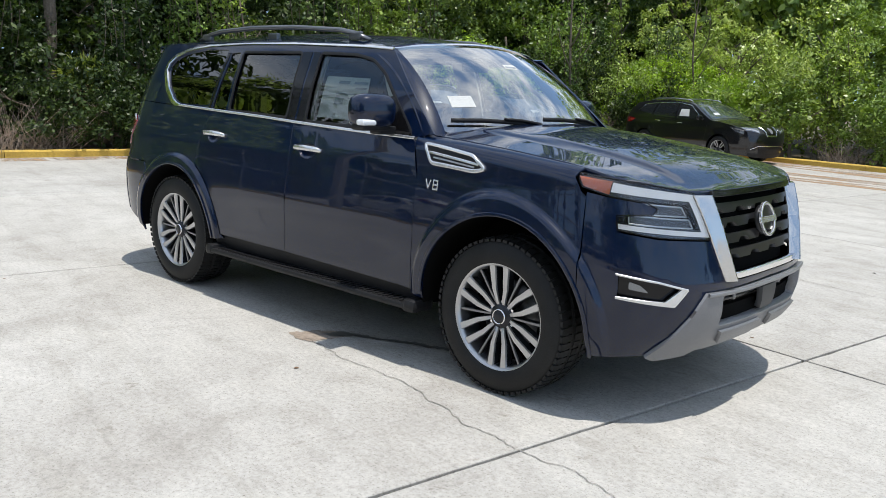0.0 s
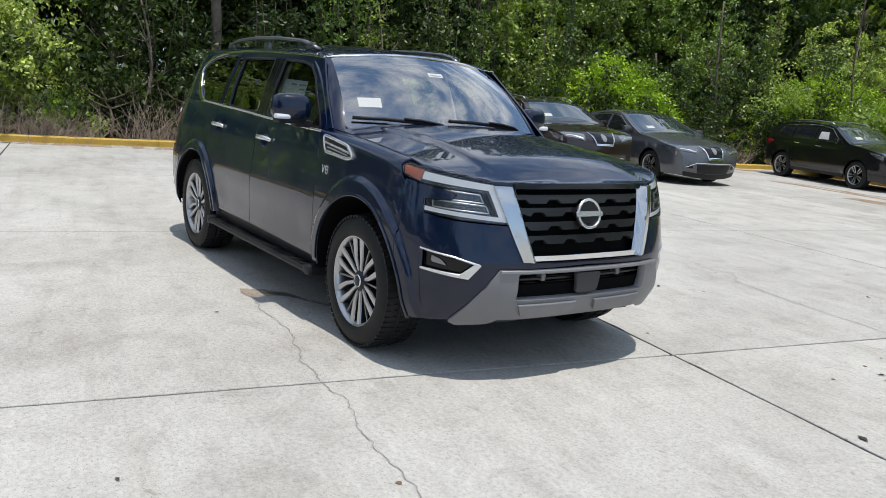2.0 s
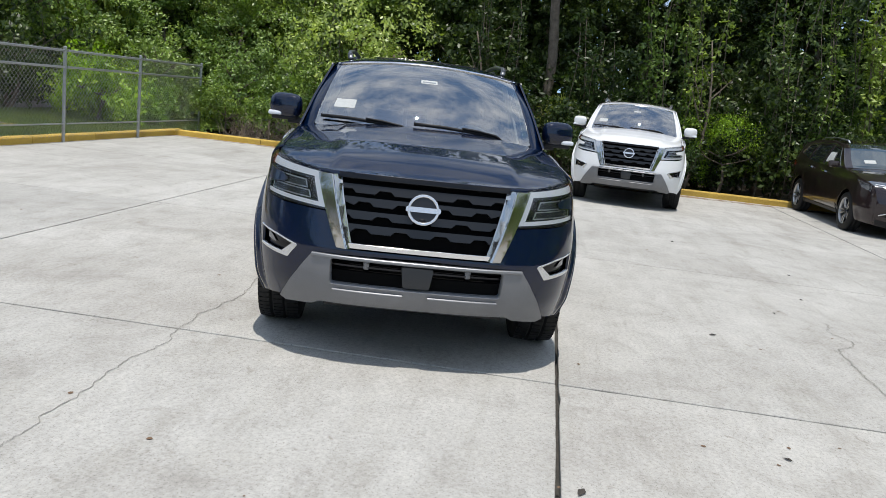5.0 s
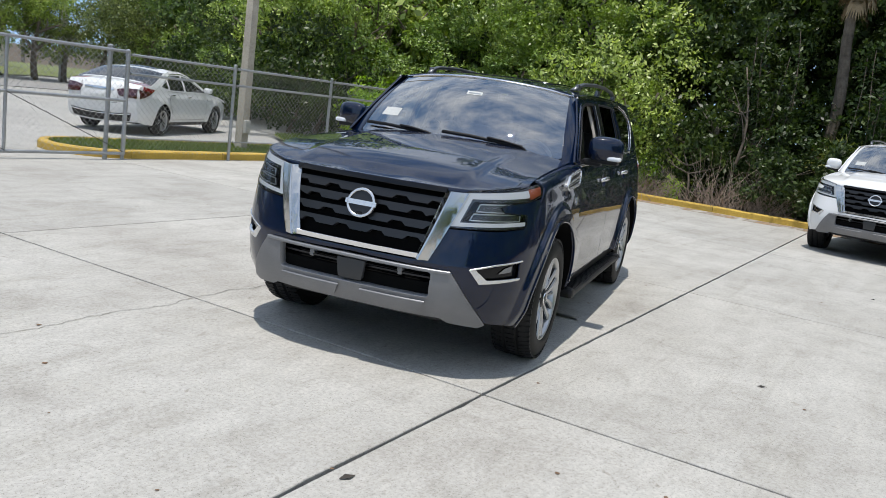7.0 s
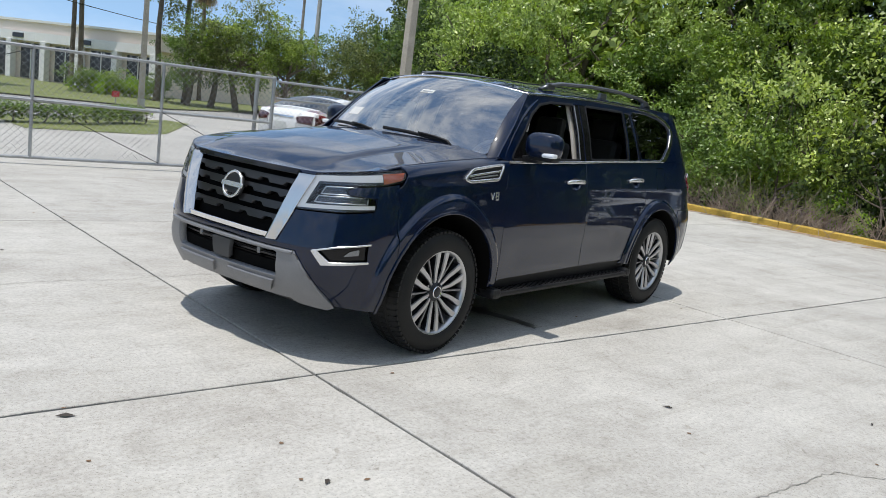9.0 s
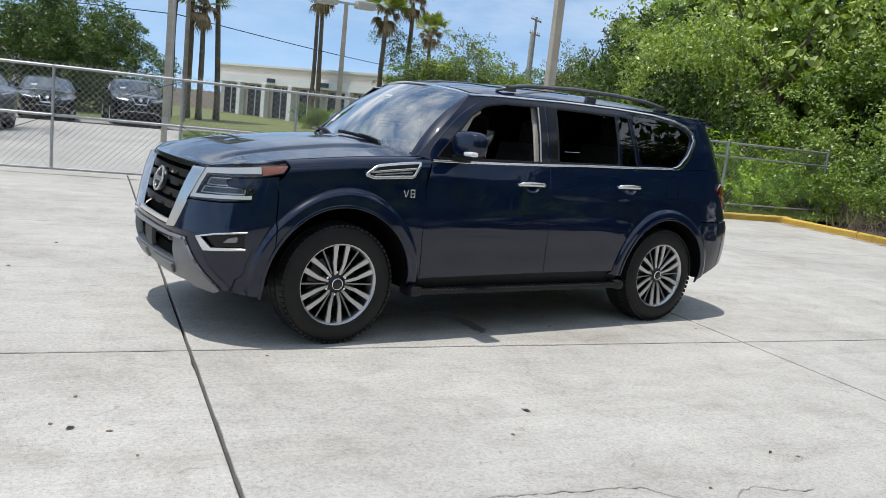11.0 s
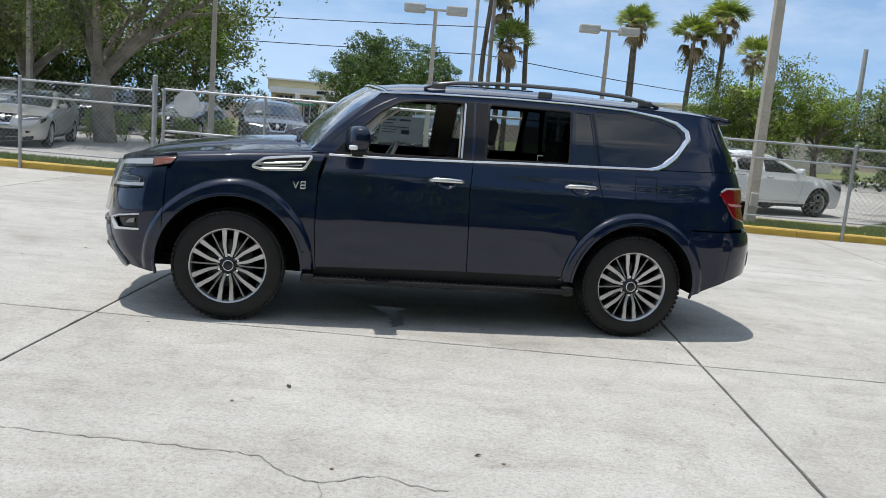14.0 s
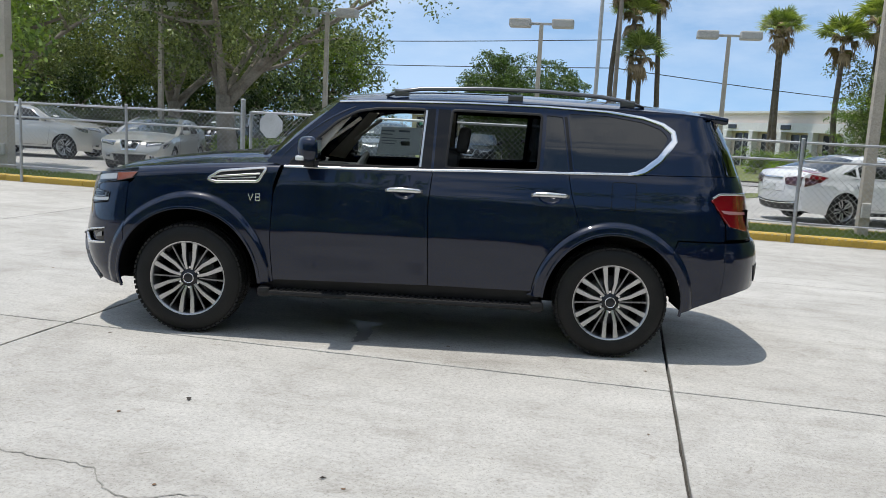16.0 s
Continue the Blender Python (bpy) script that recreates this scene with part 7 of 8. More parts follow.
tree_kind("wood_a", 8.5, 2.6, 3.6, 4.8, 190, 26, 0.23, LEAF_DARK, 11, 14, 0.6)
tree_kind("wood_b", 8.0, 2.4, 3.4, 4.6, 190, 26, 0.21, LEAF_MID, 12, 13, 0.6)
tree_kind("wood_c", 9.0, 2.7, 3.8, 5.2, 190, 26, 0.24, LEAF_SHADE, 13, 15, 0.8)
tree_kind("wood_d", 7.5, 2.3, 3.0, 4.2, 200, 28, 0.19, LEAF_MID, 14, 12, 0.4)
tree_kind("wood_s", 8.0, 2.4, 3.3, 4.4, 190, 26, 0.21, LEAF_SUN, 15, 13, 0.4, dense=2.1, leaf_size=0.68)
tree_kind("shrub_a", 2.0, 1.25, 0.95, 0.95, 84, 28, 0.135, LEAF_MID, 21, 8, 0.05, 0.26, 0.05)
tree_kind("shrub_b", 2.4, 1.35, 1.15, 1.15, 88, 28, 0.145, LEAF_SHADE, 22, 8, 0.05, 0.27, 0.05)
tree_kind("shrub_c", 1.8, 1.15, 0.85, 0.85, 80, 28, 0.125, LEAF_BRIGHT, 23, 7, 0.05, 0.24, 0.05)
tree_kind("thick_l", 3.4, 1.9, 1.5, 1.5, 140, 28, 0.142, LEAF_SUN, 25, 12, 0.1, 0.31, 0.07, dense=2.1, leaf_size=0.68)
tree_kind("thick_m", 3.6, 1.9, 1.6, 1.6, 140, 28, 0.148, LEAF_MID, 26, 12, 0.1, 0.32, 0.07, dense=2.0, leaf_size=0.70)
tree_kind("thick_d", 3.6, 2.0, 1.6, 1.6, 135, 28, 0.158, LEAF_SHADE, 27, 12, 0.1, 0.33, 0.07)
tree_kind("back", 9.0, 3.2, 4.2, 5.0, 140, 24, 0.32, LEAF_DEEP_SHADE, 35, 14, 0.5, 0.62, 0.2, dense=1.0, leaf_size=1.0)
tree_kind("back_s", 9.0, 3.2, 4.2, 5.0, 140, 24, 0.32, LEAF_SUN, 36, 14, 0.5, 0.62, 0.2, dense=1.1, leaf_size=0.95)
tree_kind("vine_mound", 3.0, 1.75, 1.35, 1.25, 330, 34, 0.085, LEAF_BRIGHT, 24, 12, 0.1, 0.30, 0.08)
tree_kind("far_a", 6.0, 2.5, 2.0, 3.8, 160, 32, 0.17, LEAF_MID, 31, 9, 1.2, 0.45, 0.22)
tree_kind("far_b", 6.5, 3.0, 2.3, 4.0, 210, 36, 0.17, LEAF_OAK, 32, 10, 1.0, 0.5, 0.22)


def oak_kind(seed=33):
    """A short trunk that forks low into long spreading limbs, with a loose, broken crown."""
    rg = random.Random(seed)
    verts, faces, tips = [], [], []

    def put(vf):
        s = len(verts)
        verts.extend(vf[0])
        faces.extend(tuple(i + s for i in f) for f in vf[1])

    vf, _ = limb((0, 0, -0.1), (0.15, 0.05, 1.75), 0.28, 0.21, rg, 5, 0.04)
    put(vf)
    for k in range(8):
        a = 2 * math.pi * (k + rg.uniform(-0.25, 0.25)) / 8
        reach, top = rg.uniform(2.2, 4.6), rg.uniform(4.6, 8.0)
        start = Vector((0.15, 0.05, rg.uniform(1.35, 1.75)))
        end = Vector((math.cos(a) * reach, math.sin(a) * reach, top))
        vf, pts = limb(start, end, 0.115, 0.035, rg, 9, 0.16)
        put(vf)
        tips.append(end)
        for j in (3, 5, 6, 7):
            e = pts[j] + Vector((rg.uniform(-1, 1), rg.uniform(-1, 1), rg.uniform(0.1, 1.0))) * rg.uniform(1.2, 2.2)
            vf, p2 = limb(pts[j], e, 0.06, 0.018, rg, 5, 0.15)
            put(vf)
            tips.append(e)
            tips.append(p2[3])
    rn = np.random.default_rng(seed)
    centres = np.array([np.array(tips[rn.integers(len(tips))]) + rn.normal(0, 0.60, 3) for _ in range(440)])
    cr = big_mesh("crown", leaves(centres, 60, 0.55, 0.115, seed + 1), 4)
    cr.materials.append(LEAF_OAK)
    tk = raw("trunk", verts, faces, PALE_BARK, True)
    TREE_KINDS["oak"] = (tk, cr)


oak_kind()


def vine_dome(seed=41):
    """A bush wholly grown over by vines: a rounded, slightly lumpy skin of small leaves."""
    rn = np.random.default_rng(seed)
    d = rn.normal(0, 1, (520, 3))
    d[:, 2] = np.abs(d[:, 2])
    d /= np.linalg.norm(d, axis=1, keepdims=True)
    lumpy = 0.90 + 0.10 * np.sin(d[:, :1] * 5 + 1.0) * np.sin(d[:, 1:2] * 6 + 2.0) + rn.normal(0, 0.04, (520, 1))
    centres = d * np.array([1.65, 2.0, 2.45]) * lumpy
    cr = big_mesh("crown", leaves(centres, 30, 0.26, 0.10, seed + 1), 4)
    cr.materials.append(LEAF_BRIGHT)
    tk = trunk_mesh(1.9, 0.09, random.Random(seed), 1.0, 5)
    tk.materials.append(BARK)
    TREE_KINDS["vine_dome"] = (tk, cr)


vine_dome()
tree_kind("round", 5.2, 3.9, 2.2, 2.7, 900, 50, 0.13, LEAF_DARK, 37, 22, 0.3, 0.42, 0.22, dense=2.4, leaf_size=0.85)
tree_kind("hedge", 0.9, 0.55, 0.35, 0.42, 48, 18, 0.10, LEAF_MID, 34, 6, 0.03, 0.2, 0.03)

rng = random.Random(17)
WOOD = ("wood_a", "wood_b", "wood_c", "wood_d")
WORDS = {"wood_a": "dark green broadleaf tree of the wood edge", "wood_b": "leafy mid-green tree of the wood edge", "wood_c": "tall broadleaf tree in the wood, leaves coloured as in shade", "wood_d": "bushy light-green tree of the wood edge"}
WORDS["wood_s"] = "sunlit yellow-green tree of the wood edge"
WORDS["back_s"] = "tall sunlit tree deep in the wood"
WORDS["back"] = "tall tree deep in the wood, leaves coloured as in shade"
SWORDS = {"thick_l": "tall leafy green thicket, leaves coloured as in full sun", "thick_m": "tall leafy green thicket", "thick_d": "tall green thicket, leaves coloured as in shade", "shrub_a": "green leafy shrub behind the kerb", "shrub_b": "dense green shrub behind the kerb, leaves coloured as in shade", "shrub_c": "bright green young shrub behind the kerb"}


def wood_row(line, spacing, keys, smin, smax, zfac=1.0, jit=0.7, bright=None):
    """Plants along a line in the yard's frame."""
    (a0, b0), (a1, b1) = line
    n = int(math.hypot(a1 - a0, b1 - b0) / spacing)
    for i in range(n + 1):
        t = i / max(n, 1)
        a, b = a0 + (a1 - a0) * t + rng.uniform(-jit, jit), b0 + (b1 - b0) * t + rng.uniform(-jit, jit)
        key = keys[rng.randrange(len(keys))]
        x, y, _ = on_yard(a, b)
        s = rng.uniform(smin, smax)
        shrub = key in SWORDS
        plant(key, "shrub" if shrub else "tree", (SWORDS if shrub else WORDS)[key], "shrub" if shrub else "tree", x, y, 0.0, rng.uniform(0, 360), s, s * zfac * rng.uniform(0.9, 1.12), "shrubs by the kerb" if shrub else "trees of the wood")


SHRUBS = ("shrub_a", "shrub_b", "shrub_a", "shrub_c", "shrub_b")
# Along the back of the yard, rising in tiers away from the kerb.
LIGHT, DARK = ("shrub_c", "shrub_a", "shrub_c", "shrub_a"), ("shrub_b",)
wood_row(((-15.10, -11.0), (-15.10, -3.6)), 1.35, LIGHT, 0.6, 1.1, 1.0, 0.35)
# Darker leaf colours stand in for the shaded stretch of the wood.
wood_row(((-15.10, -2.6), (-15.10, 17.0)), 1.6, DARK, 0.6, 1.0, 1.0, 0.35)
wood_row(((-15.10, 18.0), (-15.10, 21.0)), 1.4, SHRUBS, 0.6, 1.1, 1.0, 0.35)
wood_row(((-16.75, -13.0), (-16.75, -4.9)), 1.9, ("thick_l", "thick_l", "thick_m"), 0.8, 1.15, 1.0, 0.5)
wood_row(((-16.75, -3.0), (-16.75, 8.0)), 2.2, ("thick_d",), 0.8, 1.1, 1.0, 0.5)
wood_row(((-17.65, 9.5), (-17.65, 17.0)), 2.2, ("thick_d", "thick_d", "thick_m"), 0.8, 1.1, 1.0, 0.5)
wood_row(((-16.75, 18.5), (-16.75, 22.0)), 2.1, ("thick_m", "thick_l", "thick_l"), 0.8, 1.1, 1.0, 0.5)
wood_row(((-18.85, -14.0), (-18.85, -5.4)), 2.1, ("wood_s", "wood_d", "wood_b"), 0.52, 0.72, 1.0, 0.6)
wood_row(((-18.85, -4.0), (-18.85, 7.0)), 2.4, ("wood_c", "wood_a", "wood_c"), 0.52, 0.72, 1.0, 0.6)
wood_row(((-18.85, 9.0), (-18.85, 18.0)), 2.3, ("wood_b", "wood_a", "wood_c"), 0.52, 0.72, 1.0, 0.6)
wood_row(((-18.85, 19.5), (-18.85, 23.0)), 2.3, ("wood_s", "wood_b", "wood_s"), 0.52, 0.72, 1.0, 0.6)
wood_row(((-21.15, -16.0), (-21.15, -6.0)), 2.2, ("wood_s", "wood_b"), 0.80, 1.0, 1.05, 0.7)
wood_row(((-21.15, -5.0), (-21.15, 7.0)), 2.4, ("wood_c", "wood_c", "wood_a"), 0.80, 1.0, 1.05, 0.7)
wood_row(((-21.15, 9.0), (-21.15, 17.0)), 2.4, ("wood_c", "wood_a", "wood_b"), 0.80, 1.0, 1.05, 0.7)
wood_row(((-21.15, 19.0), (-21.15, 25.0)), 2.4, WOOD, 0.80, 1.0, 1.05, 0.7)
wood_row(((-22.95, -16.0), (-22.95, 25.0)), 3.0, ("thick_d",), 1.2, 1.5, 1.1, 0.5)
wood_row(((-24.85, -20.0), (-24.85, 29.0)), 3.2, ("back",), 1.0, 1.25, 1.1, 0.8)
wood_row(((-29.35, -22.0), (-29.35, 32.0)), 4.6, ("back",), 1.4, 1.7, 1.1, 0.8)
# Along the left side of the yard.
wood_row(((-15.0, 16.80), (8.0, 16.80)), 1.4, ("shrub_c", "shrub_a", "shrub_c"), 0.7, 1.15, 1.0, 0.4)
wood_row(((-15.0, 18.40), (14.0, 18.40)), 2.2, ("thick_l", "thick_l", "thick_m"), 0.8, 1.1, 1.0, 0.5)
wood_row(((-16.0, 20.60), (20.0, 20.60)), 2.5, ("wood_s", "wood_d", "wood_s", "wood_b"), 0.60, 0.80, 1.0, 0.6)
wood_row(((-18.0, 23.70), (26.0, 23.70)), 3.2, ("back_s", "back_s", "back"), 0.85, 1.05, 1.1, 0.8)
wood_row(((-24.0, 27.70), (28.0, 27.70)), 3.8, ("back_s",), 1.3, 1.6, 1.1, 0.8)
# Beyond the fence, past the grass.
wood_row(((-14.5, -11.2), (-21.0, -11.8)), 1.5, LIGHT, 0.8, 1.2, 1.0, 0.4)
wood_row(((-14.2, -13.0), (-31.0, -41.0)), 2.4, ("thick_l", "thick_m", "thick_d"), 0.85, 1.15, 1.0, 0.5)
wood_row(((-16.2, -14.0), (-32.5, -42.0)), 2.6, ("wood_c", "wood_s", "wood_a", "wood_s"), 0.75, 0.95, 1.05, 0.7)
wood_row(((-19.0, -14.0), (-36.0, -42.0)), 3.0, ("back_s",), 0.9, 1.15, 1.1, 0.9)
for a, b, s, key in ((-16.0, 10.75, 1.2, "vine_dome"), (-16.0, 4.2, 0.6, "vine_mound"), (-14.0, 17.8, 0.9, "vine_mound"), (-12.0, 17.6, 0.7, "vine_mound")):
    x, y, _ = on_yard(a, b)
    plant(key, "vine_mound", "bright green mound of climbing vine leaves", "vine", x, y, 0, rng.uniform(0, 360) if key == "vine_mound" else -9, s, s * (1.15 if key == "vine_mound" else 0.90))



def hanging_vines(a, b, top, seed, leaf, wide=0.6):
    """Strands of leaves that hang from the trees in front of the wood."""
    rg = random.Random(seed)
    vn = thing("hanging_vines", "strands of leafy vine hanging from the trees", "vine", pose(*on_yard(a, b)[:2], 0), "hanging vines")
    centres, v, f = [], [], []
    for _ in range(7):
        x, y, h, low = rg.uniform(-wide, wide), rg.uniform(-wide, wide), top * rg.uniform(0.75, 1.05), top * rg.uniform(0.0, 0.35)
        pts = [(x + 0.10 * math.sin(z * 1.7 + x * 9), y + 0.10 * math.cos(z * 1.3 + y * 7), z) for z in np.linspace(0.0, h, 12)]
        tv, tf = tube(pts, 0.011, 3)
        s = len(v)
        v += tv
        f += [tuple(i + s for i in q) for q in tf]
        centres += [(px + rg.gauss(0, 0.05), py + rg.gauss(0, 0.05), z) for px, py, z in pts if z > low for _k in (0, 1)]
    cr = big_mesh("leaves", leaves(np.array(centres), 9, 0.20, 0.13, seed), 4)
    cr.materials.append(leaf)
    part("stem", raw("stem", v, f), BARK, vn)
    part("leaves", cr, None, vn)


# Strands in the wood's shaded stretch take the shade-coloured leaves.
for i, (a, b, top) in enumerate(((-15.95, 2.6, 4.6), (-16.25, 3.6, 5.2), (-15.85, 5.4, 5.0), (-16.15, 6.6, 5.6), (-15.95, 7.7, 4.8), (-16.35, 9, 5.4), (-15.85, 0.8, 3.6), (-16.25, -1.5, 4.2), (-15.75, -6, 3.4), (-15.95, 14.6, 4.6), (-16.15, 17, 5.0), (-14, 17.2, 3.6), (-9, 17.4, 4.0))):
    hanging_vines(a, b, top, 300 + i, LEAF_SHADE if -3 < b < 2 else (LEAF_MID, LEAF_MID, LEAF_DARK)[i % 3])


def bare_trunk(a, b, h, seed):
    """A thin leafless stem with a few broken side branches."""
    rg = random.Random(seed)
    ob = tagged(new("bare_trunk", trunk_mesh(h, rg.uniform(0.035, 0.065), rg, h * 0.16, 4, 0.12, 0.3)), "thin bare grey-brown tree trunk at the wood edge", "tree", "bare trunks")
    ob.data.materials.append(BARK)
    ob.matrix_basis = pose(*on_yard(a, b)[:2], 0, 0, 0, rg.uniform(0, 360))


for i, (a, b, h) in enumerate(((-15.45, 3.3, 4.4), (-15.55, -2.2, 4.0), (-15.9, 15.0, 6.0), (-12.6, 17.3, 6.4), (-6.0, 17.2, 6.2))):
    bare_trunk(a, b, h, 400 + i)


def dry_brush(x, y, h, seed):
    """A fan of bare twigs and dry stalks."""
    rg = random.Random(seed)
    verts, faces = [], []
    for _ in range(110):
        a, lean = rg.uniform(0, 6.28), rg.uniform(0.15, 1.0)
        l = h * rg.uniform(0.5, 1.15)
        p0 = Vector((rg.gauss(0, 0.22), rg.gauss(0, 0.3), 0))
        pts = [p0]
        d = Vector((math.cos(a) * lean, math.sin(a) * lean, 1)).normalized()
        for i in range(4):
            d = (d + Vector((rg.uniform(-0.3, 0.3), rg.uniform(-0.3, 0.3), -0.12))).normalized()
            pts.append(pts[-1] + d * l / 4)
        v, f = tube(pts, [0.006, 0.005, 0.004, 0.003, 0.002], 3)
        s = len(verts)
        verts += v
        faces += [tuple(i + s for i in q) for q in f]
    ob = tagged(new("dry_brush", raw("dry_brush", verts, faces, TWIG)), "tangle of bare brown twigs and dry stalks", "brush", "dry brush")
    ob.matrix_basis = pose(x, y, 0)


for i, (a, b, h) in enumerate(((-14.35, -5.6, 1.1), (-14.35, -3.8, 0.9), (-14.35, -1.9, 1.2), (-14.3, -3.4, 0.8), (-14.65, -7.2, 0.8), (-14.6, -0.9, 1.0), (-14.65, 1.6, 1.0), (-14.65, 2.2, 0.8), (-14.65, -4.7, 1.0), (-14.55, 7.2, 0.8), (-14.75, 14.6, 0.9), (-13.6, 16.5, 1.0), (-8, 16.6, 0.9))):
    x, y, _ = on_yard(a, b)
    dry_brush(x, y, h, 40 + i)


def frond_fan(rg, centre, radius, count, droop, width=0.05, fan=True, up=0.2):
    """Palm leaves: folded blades that arch out from a centre, as quads."""
    quads = []
    c = np.array(centre, float)
    for _ in range(count):
        a, e = rg.uniform(0, 6.28), rg.uniform(up, 1.25)
        d = np.array([math.cos(a) * math.cos(e), math.sin(a) * math.cos(e), math.sin(e)])
        hub = c + d * radius * 0.45
        side = np.cross(d, (0, 0, 1.0))
        side /= np.linalg.norm(side) + 1e-6
        upv = np.cross(side, d)
        quads.append([c - side * 0.012, hub - side * 0.012, hub + side * 0.012, c + side * 0.012])
        for k in range(13):
            w = (k - 6) / 6 * 1.25
            tip_dir = d * math.cos(w) + side * math.sin(w)
            l = radius * 0.62 * (1 - 0.25 * abs(w)) * rg.uniform(0.85, 1.1)
            tip = hub + tip_dir * l - np.array([0, 0, droop * l * (0.5 + abs(w) * 0.4)])
            mid = hub + tip_dir * l * 0.55
            s2 = np.cross(tip_dir, upv)
            s2 /= np.linalg.norm(s2) + 1e-6
            quads.append([hub, mid - s2 * width, tip, mid + s2 * width])
    return np.array(quads).reshape(-1, 3)


PALM_ME = {}


def palm(x, y, h, label, seed, lean=0.0, crown=1.6):
    rg = random.Random(seed)
    p = thing("palm_tree", label, "palm", pose(x, y, 0, 0, 0, rg.uniform(0, 360)), "palms")
    top = (lean * h, 0, h)
    pts = [(lean * h * (i / 9) ** 1.6, 0.06 * math.sin(i), h * i / 9 - 0.1) for i in range(10)]
    part("trunk", tube_mesh("trunk", pts, [0.20] + [0.15 - 0.005 * i for i in range(9)], 8), BARK, p)
    key = seed % 3
    if key not in PALM_ME:
        g = big_mesh("crown", frond_fan(random.Random(key + 70), (0, 0, 0), 1.75, 34, 0.35, 0.045), 4)
        g.materials.append(LEAF_PALM)
        d = big_mesh("skirt", frond_fan(random.Random(key + 90), (0, 0, -0.15), 0.95, 18, 1.2, 0.05, up=-1.2), 4)
        d.materials.append(PALM_DRY)
        PALM_ME[key] = (g, d)
    for name, me, lab in (("crown", PALM_ME[key][0], ""), ("skirt", PALM_ME[key][1], "hanging dry brown fronds")):
        ob = part(name, me, None, p, lab)
        ob.matrix_basis = pose(lean * h, 0.06 * math.sin(9), h, 0, 0, rg.uniform(0, 360)) @ Matrix.Diagonal((crown / 1.6,) * 3 + (1,))


for i, (x, y, h, lean) in enumerate(((-7.2, -36.0, 9.2, 0.05), (-8.3, -36.6, 7.6, 0.0), (-8.6, -35.65, 5.5, 0.0), (-10.0, -37.2, 9.0, -0.05), (-18.1, -43.4, 8.0, 0.0), (-17.7, -41.6, 7.9, -0.02), (-17.84, -34.0, 6.5, 0.02), (-19.6, -34.2, 7.5, 0.03), (-25.1, -41.0, 6.7, 0.0))):
    palm(x, y, h, "tall thin fan palm with a skirt of dry fronds", 60 + i, lean, 1.55)
for i, (a, b, h) in enumerate(((-16.55, 0.4, 1.0), (-17.2, -0.2, 5.3))):
    x, y, _ = on_yard(a, b)
    palm(x, y, h, "cabbage palm among the trees behind the kerb", 80 + i, 0, 1.0)

# Trees and hedges of the next lot.
for i, (key, x, y, s, words) in enumerate((("oak", 7.4, -19.6, 1.28, "wide oak with a forked pale trunk"), ("oak", 13.0, -30.2, 1.2, "wide oak with a forked pale trunk"), ("oak", 18.6, -26.2, 1.1, "wide oak with a forked pale trunk"), ("far_a", 12.2, -13.8, 1.15, "small yellowish-green tree near the lot"),
                                         ("far_b", 16.5, -38.0, 1.5, "round tree behind the parked cars"), ("far_b", 9.0, -42.0, 1.35, "round tree behind the parked cars"), ("far_b", 24.0, -36.0, 1.5, "round tree behind the parked cars"))):
    plant(key, "tree", words, "tree", x, y, 0, 40 * i, s, None, "trees of the next lot")
plant("round", "tree", "broad rounded green tree across the lot", "tree", -2.6, -37.0, -0.3, 10, 1.0, 0.95)
for i, (az, dist, s) in enumerate(((-117.6, 44, 0.66), (-119.2, 45, 0.86), (-120.8, 44, 0.88), (-122.4, 46, 0.84), (-124.2, 45, 0.80), (-126.0, 46, 0.72), (-128.0, 47, 0.78), (-130.0, 44, 0.88), (-133.0, 42, 1.0), (-136.0, 40, 1.0))):
    x, y = far_from(1.94, 6.75, az, dist)
    plant("far_b" if i % 2 else "far_a", "tree", "green tree beside the far road", "tree", x, y, 0, 50 * i, s, None, "trees by the road")
for i in range(12):
    plant("hedge", "hedge_bush", "clipped green hedge bush of the planting island", "hedge", -2.4 - 0.46 * i, -15.2 - 0.215 * i, 0.05, 37 * i, 0.8, 0.48, "hedge bushes")
for i in range(9):
    plant("hedge", "hedge_bush", "low hedge bush along the parking bays", "hedge", 4.0 + 1.05 * i, -20.9, 0.0, 51 * i, 1.0, None, "hedge bushes")
for i in range(11):
    plant("far_b" if i % 2 else "far_a", "tree", "dark tree closing the far side of the lot", "tree", 9.5 + 3.2 * i + rng.uniform(-0.8, 0.8), -41.0 + rng.uniform(-2, 2) + 0.35 * i, -0.5, 77 * i, rng.uniform(1.15, 1.5), None, "trees across the lot")
for i in range(13):
    plant("thick_d", "shrub", "shrub along the far side of the lot, leaves coloured as in shade", "shrub", 6.5 + 2.5 * i, -34.5 + 0.3 * i, 0, 41 * i, rng.uniform(1.0, 1.35), None, "shrubs across the lot")
for i in range(7):
    x, y = far_from(5.6, 4.1, -117.0 - 0.75 * i, 46)
    plant("shrub_c" if i % 3 else "shrub_a", "shrub", "yellow-green shrub in the bed before the building", "shrub", x, y, 0, 63 * i, 0.85, 0.62, "bed shrubs")


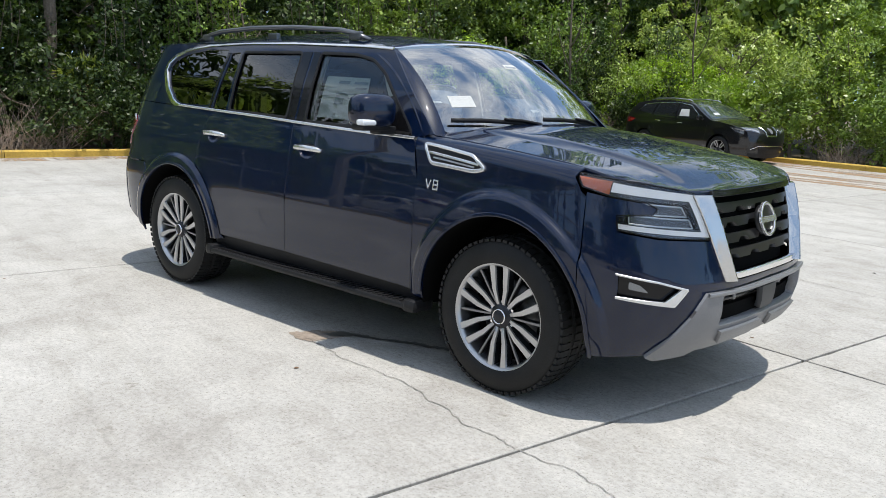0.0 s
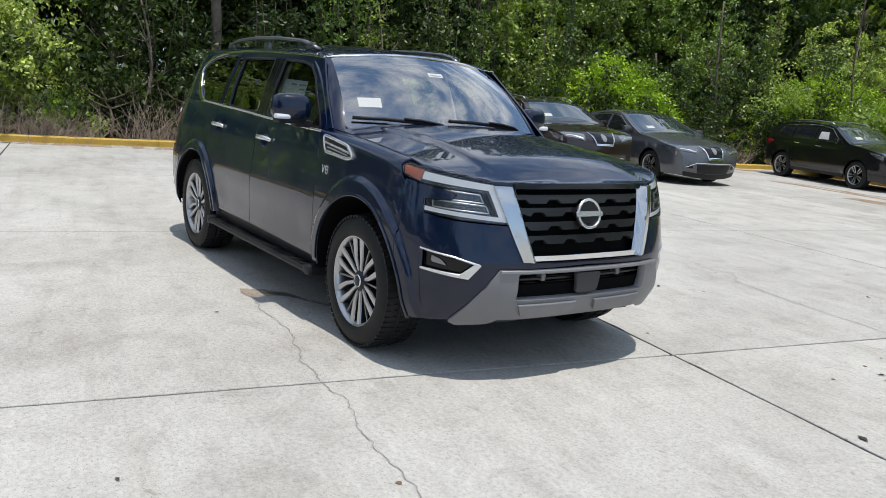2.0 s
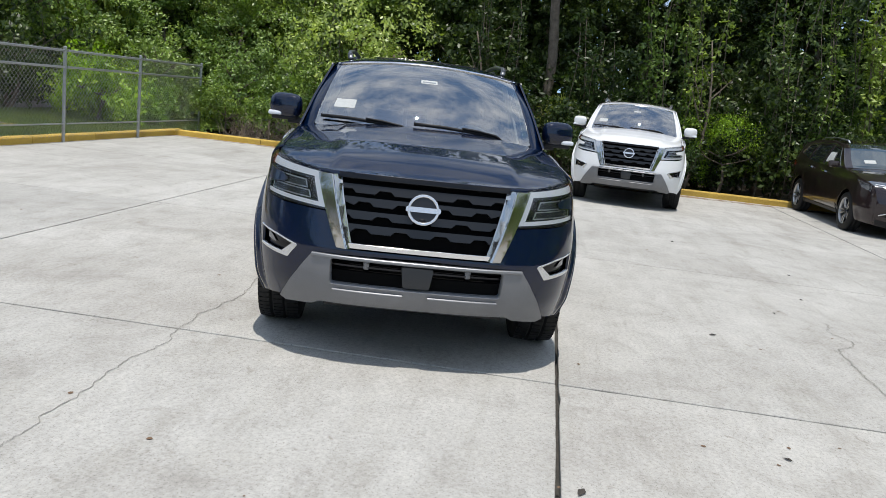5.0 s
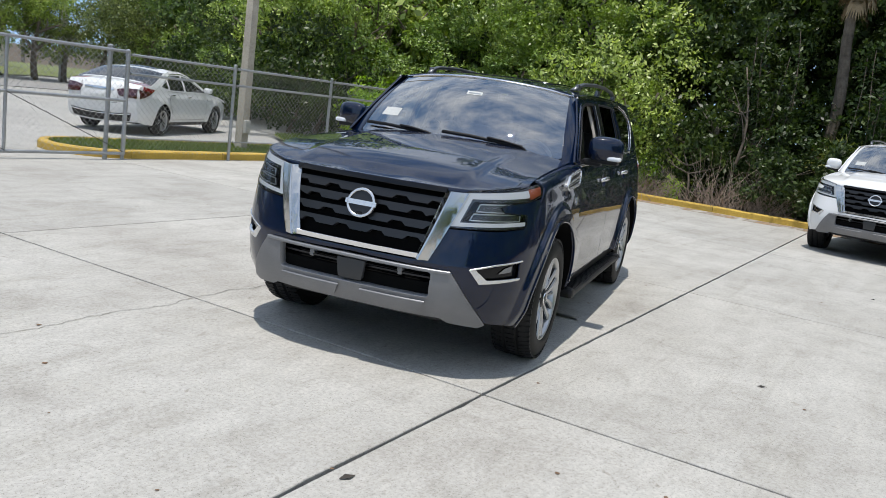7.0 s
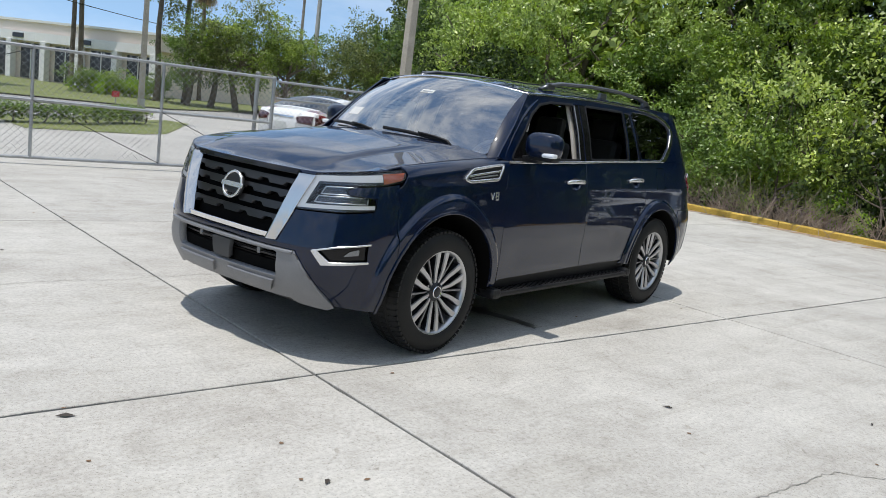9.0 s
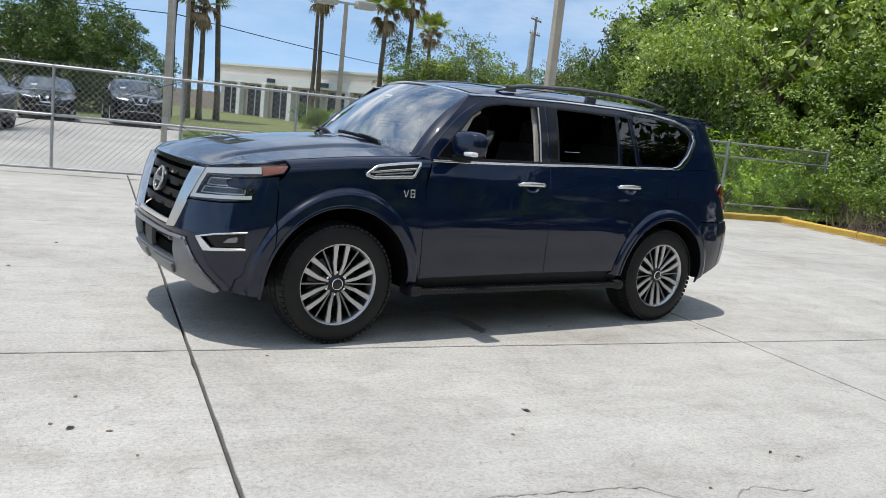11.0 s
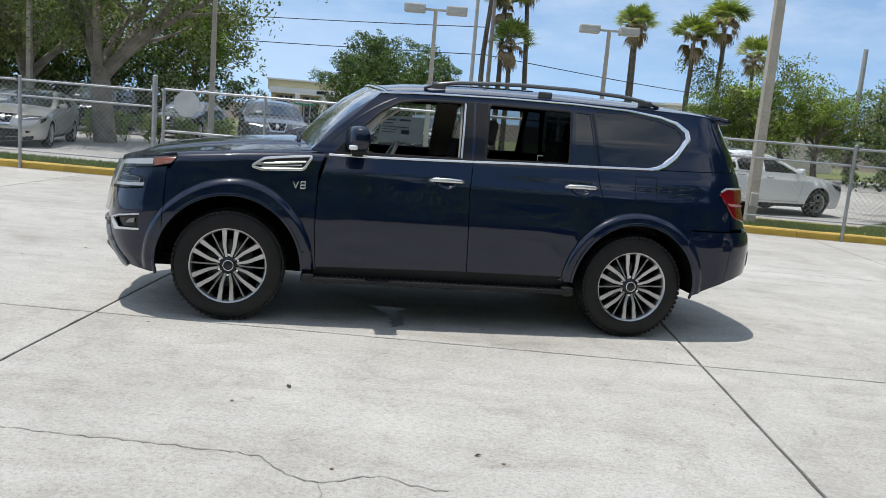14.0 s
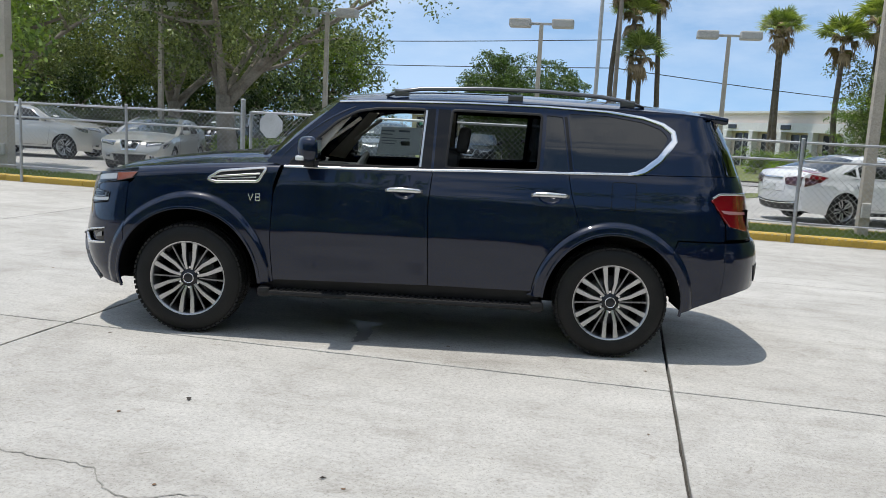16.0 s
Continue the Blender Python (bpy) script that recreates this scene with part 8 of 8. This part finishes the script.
# ---- buildings across the road ----
def low_building(x, y, turn, length, depth, h, wall, label, arches, base_wall):
    b = thing("building", label, "building", pose(x, y, 0, 0, 0, turn))
    bm = bmesh.new()
    box(bm, length / 2, -depth / 2, h / 2, length, depth, h)
    body = part("wall", bm, base_wall, b)
    part("parapet", boxed(length / 2, -depth / 2, h + 0.35, length + 0.6, depth + 0.6, 0.9), wall, b)
    part("cornice", boxed(length / 2, -depth / 2, h + 0.84, length + 0.9, depth + 0.9, 0.14), STUCCO_WHITE, b)
    for k in range(arches):
        ax = length * (k + 0.5) / arches
        w = part("window", boxed(ax, 0.03, h * 0.42, length / arches * 0.62, 0.10, h * 0.78, 0.02), DARK_OPENING, b, "dark shaded opening")
        part("frame", boxed(ax, 0.09, h * 0.42, 0.06, 0.06, h * 0.78), STUCCO_WHITE, w)
        part("column", boxed(length * k / arches, 0.35, h * 0.44, 0.42, 0.42, h * 0.88, 0.02), STUCCO_WHITE, b)
    part("fascia", boxed(length / 2, 0.25, h - 0.12, length + 0.3, 0.55, 0.55), STUCCO_WHITE, b)
    for k in (0.3, 0.62):
        part("shop_sign", boxed(length * k, 0.56, h - 0.10, 0.9, 0.05, 0.28, 0.02), DARK_OPENING, b, "small dark shop sign")
    return b


low_building(-21.5, -39.9, -72.6, 17, 12, 2.75, STUCCO, "low pink stucco shop building with a white arcade", 6, STUCCO)
x, y = -6.5, -71.0
low_building(x, y, 0.0, 12, 12, 3.0, STUCCO_YELLOW, "yellow stucco building behind the trees", 5, STUCCO_YELLOW)

street = thing("street_sign", "green street name sign on a post", "sign", pose(1.75, -33.9, 0))
part("post", rod(bmesh.new(), (0, 0, 0), (0, 0, 1.62), 0.04), GALV, street)
plate = part("plate", boxed(0, 0, 1.75, 1.0, 0.05, 0.24, 0.01, pose(0, 0, 0, 0, 0, 5)), SIGN_GREEN, street)
part("letter_bar", boxed(0, 0.031, 1.75, 0.8, 0.01, 0.08, 0.0, pose(0, 0, 0, 0, 0, 5)), PAPER, plate)
red = thing("small_sign", "small red sign by the hedge", "sign", pose(*far_from(5.6, 4.1, -119.2, 30), 0))
part("plate", boxed(0, 0, 0.62, 0.42, 0.03, 0.20, 0.01, pose(0, 0, 0, 0, 0, 30)), RED_SIGN, red)
part("stake", rod(bmesh.new(), (0, 0, 0), (0, 0, 0.52), 0.015), GALV, red)
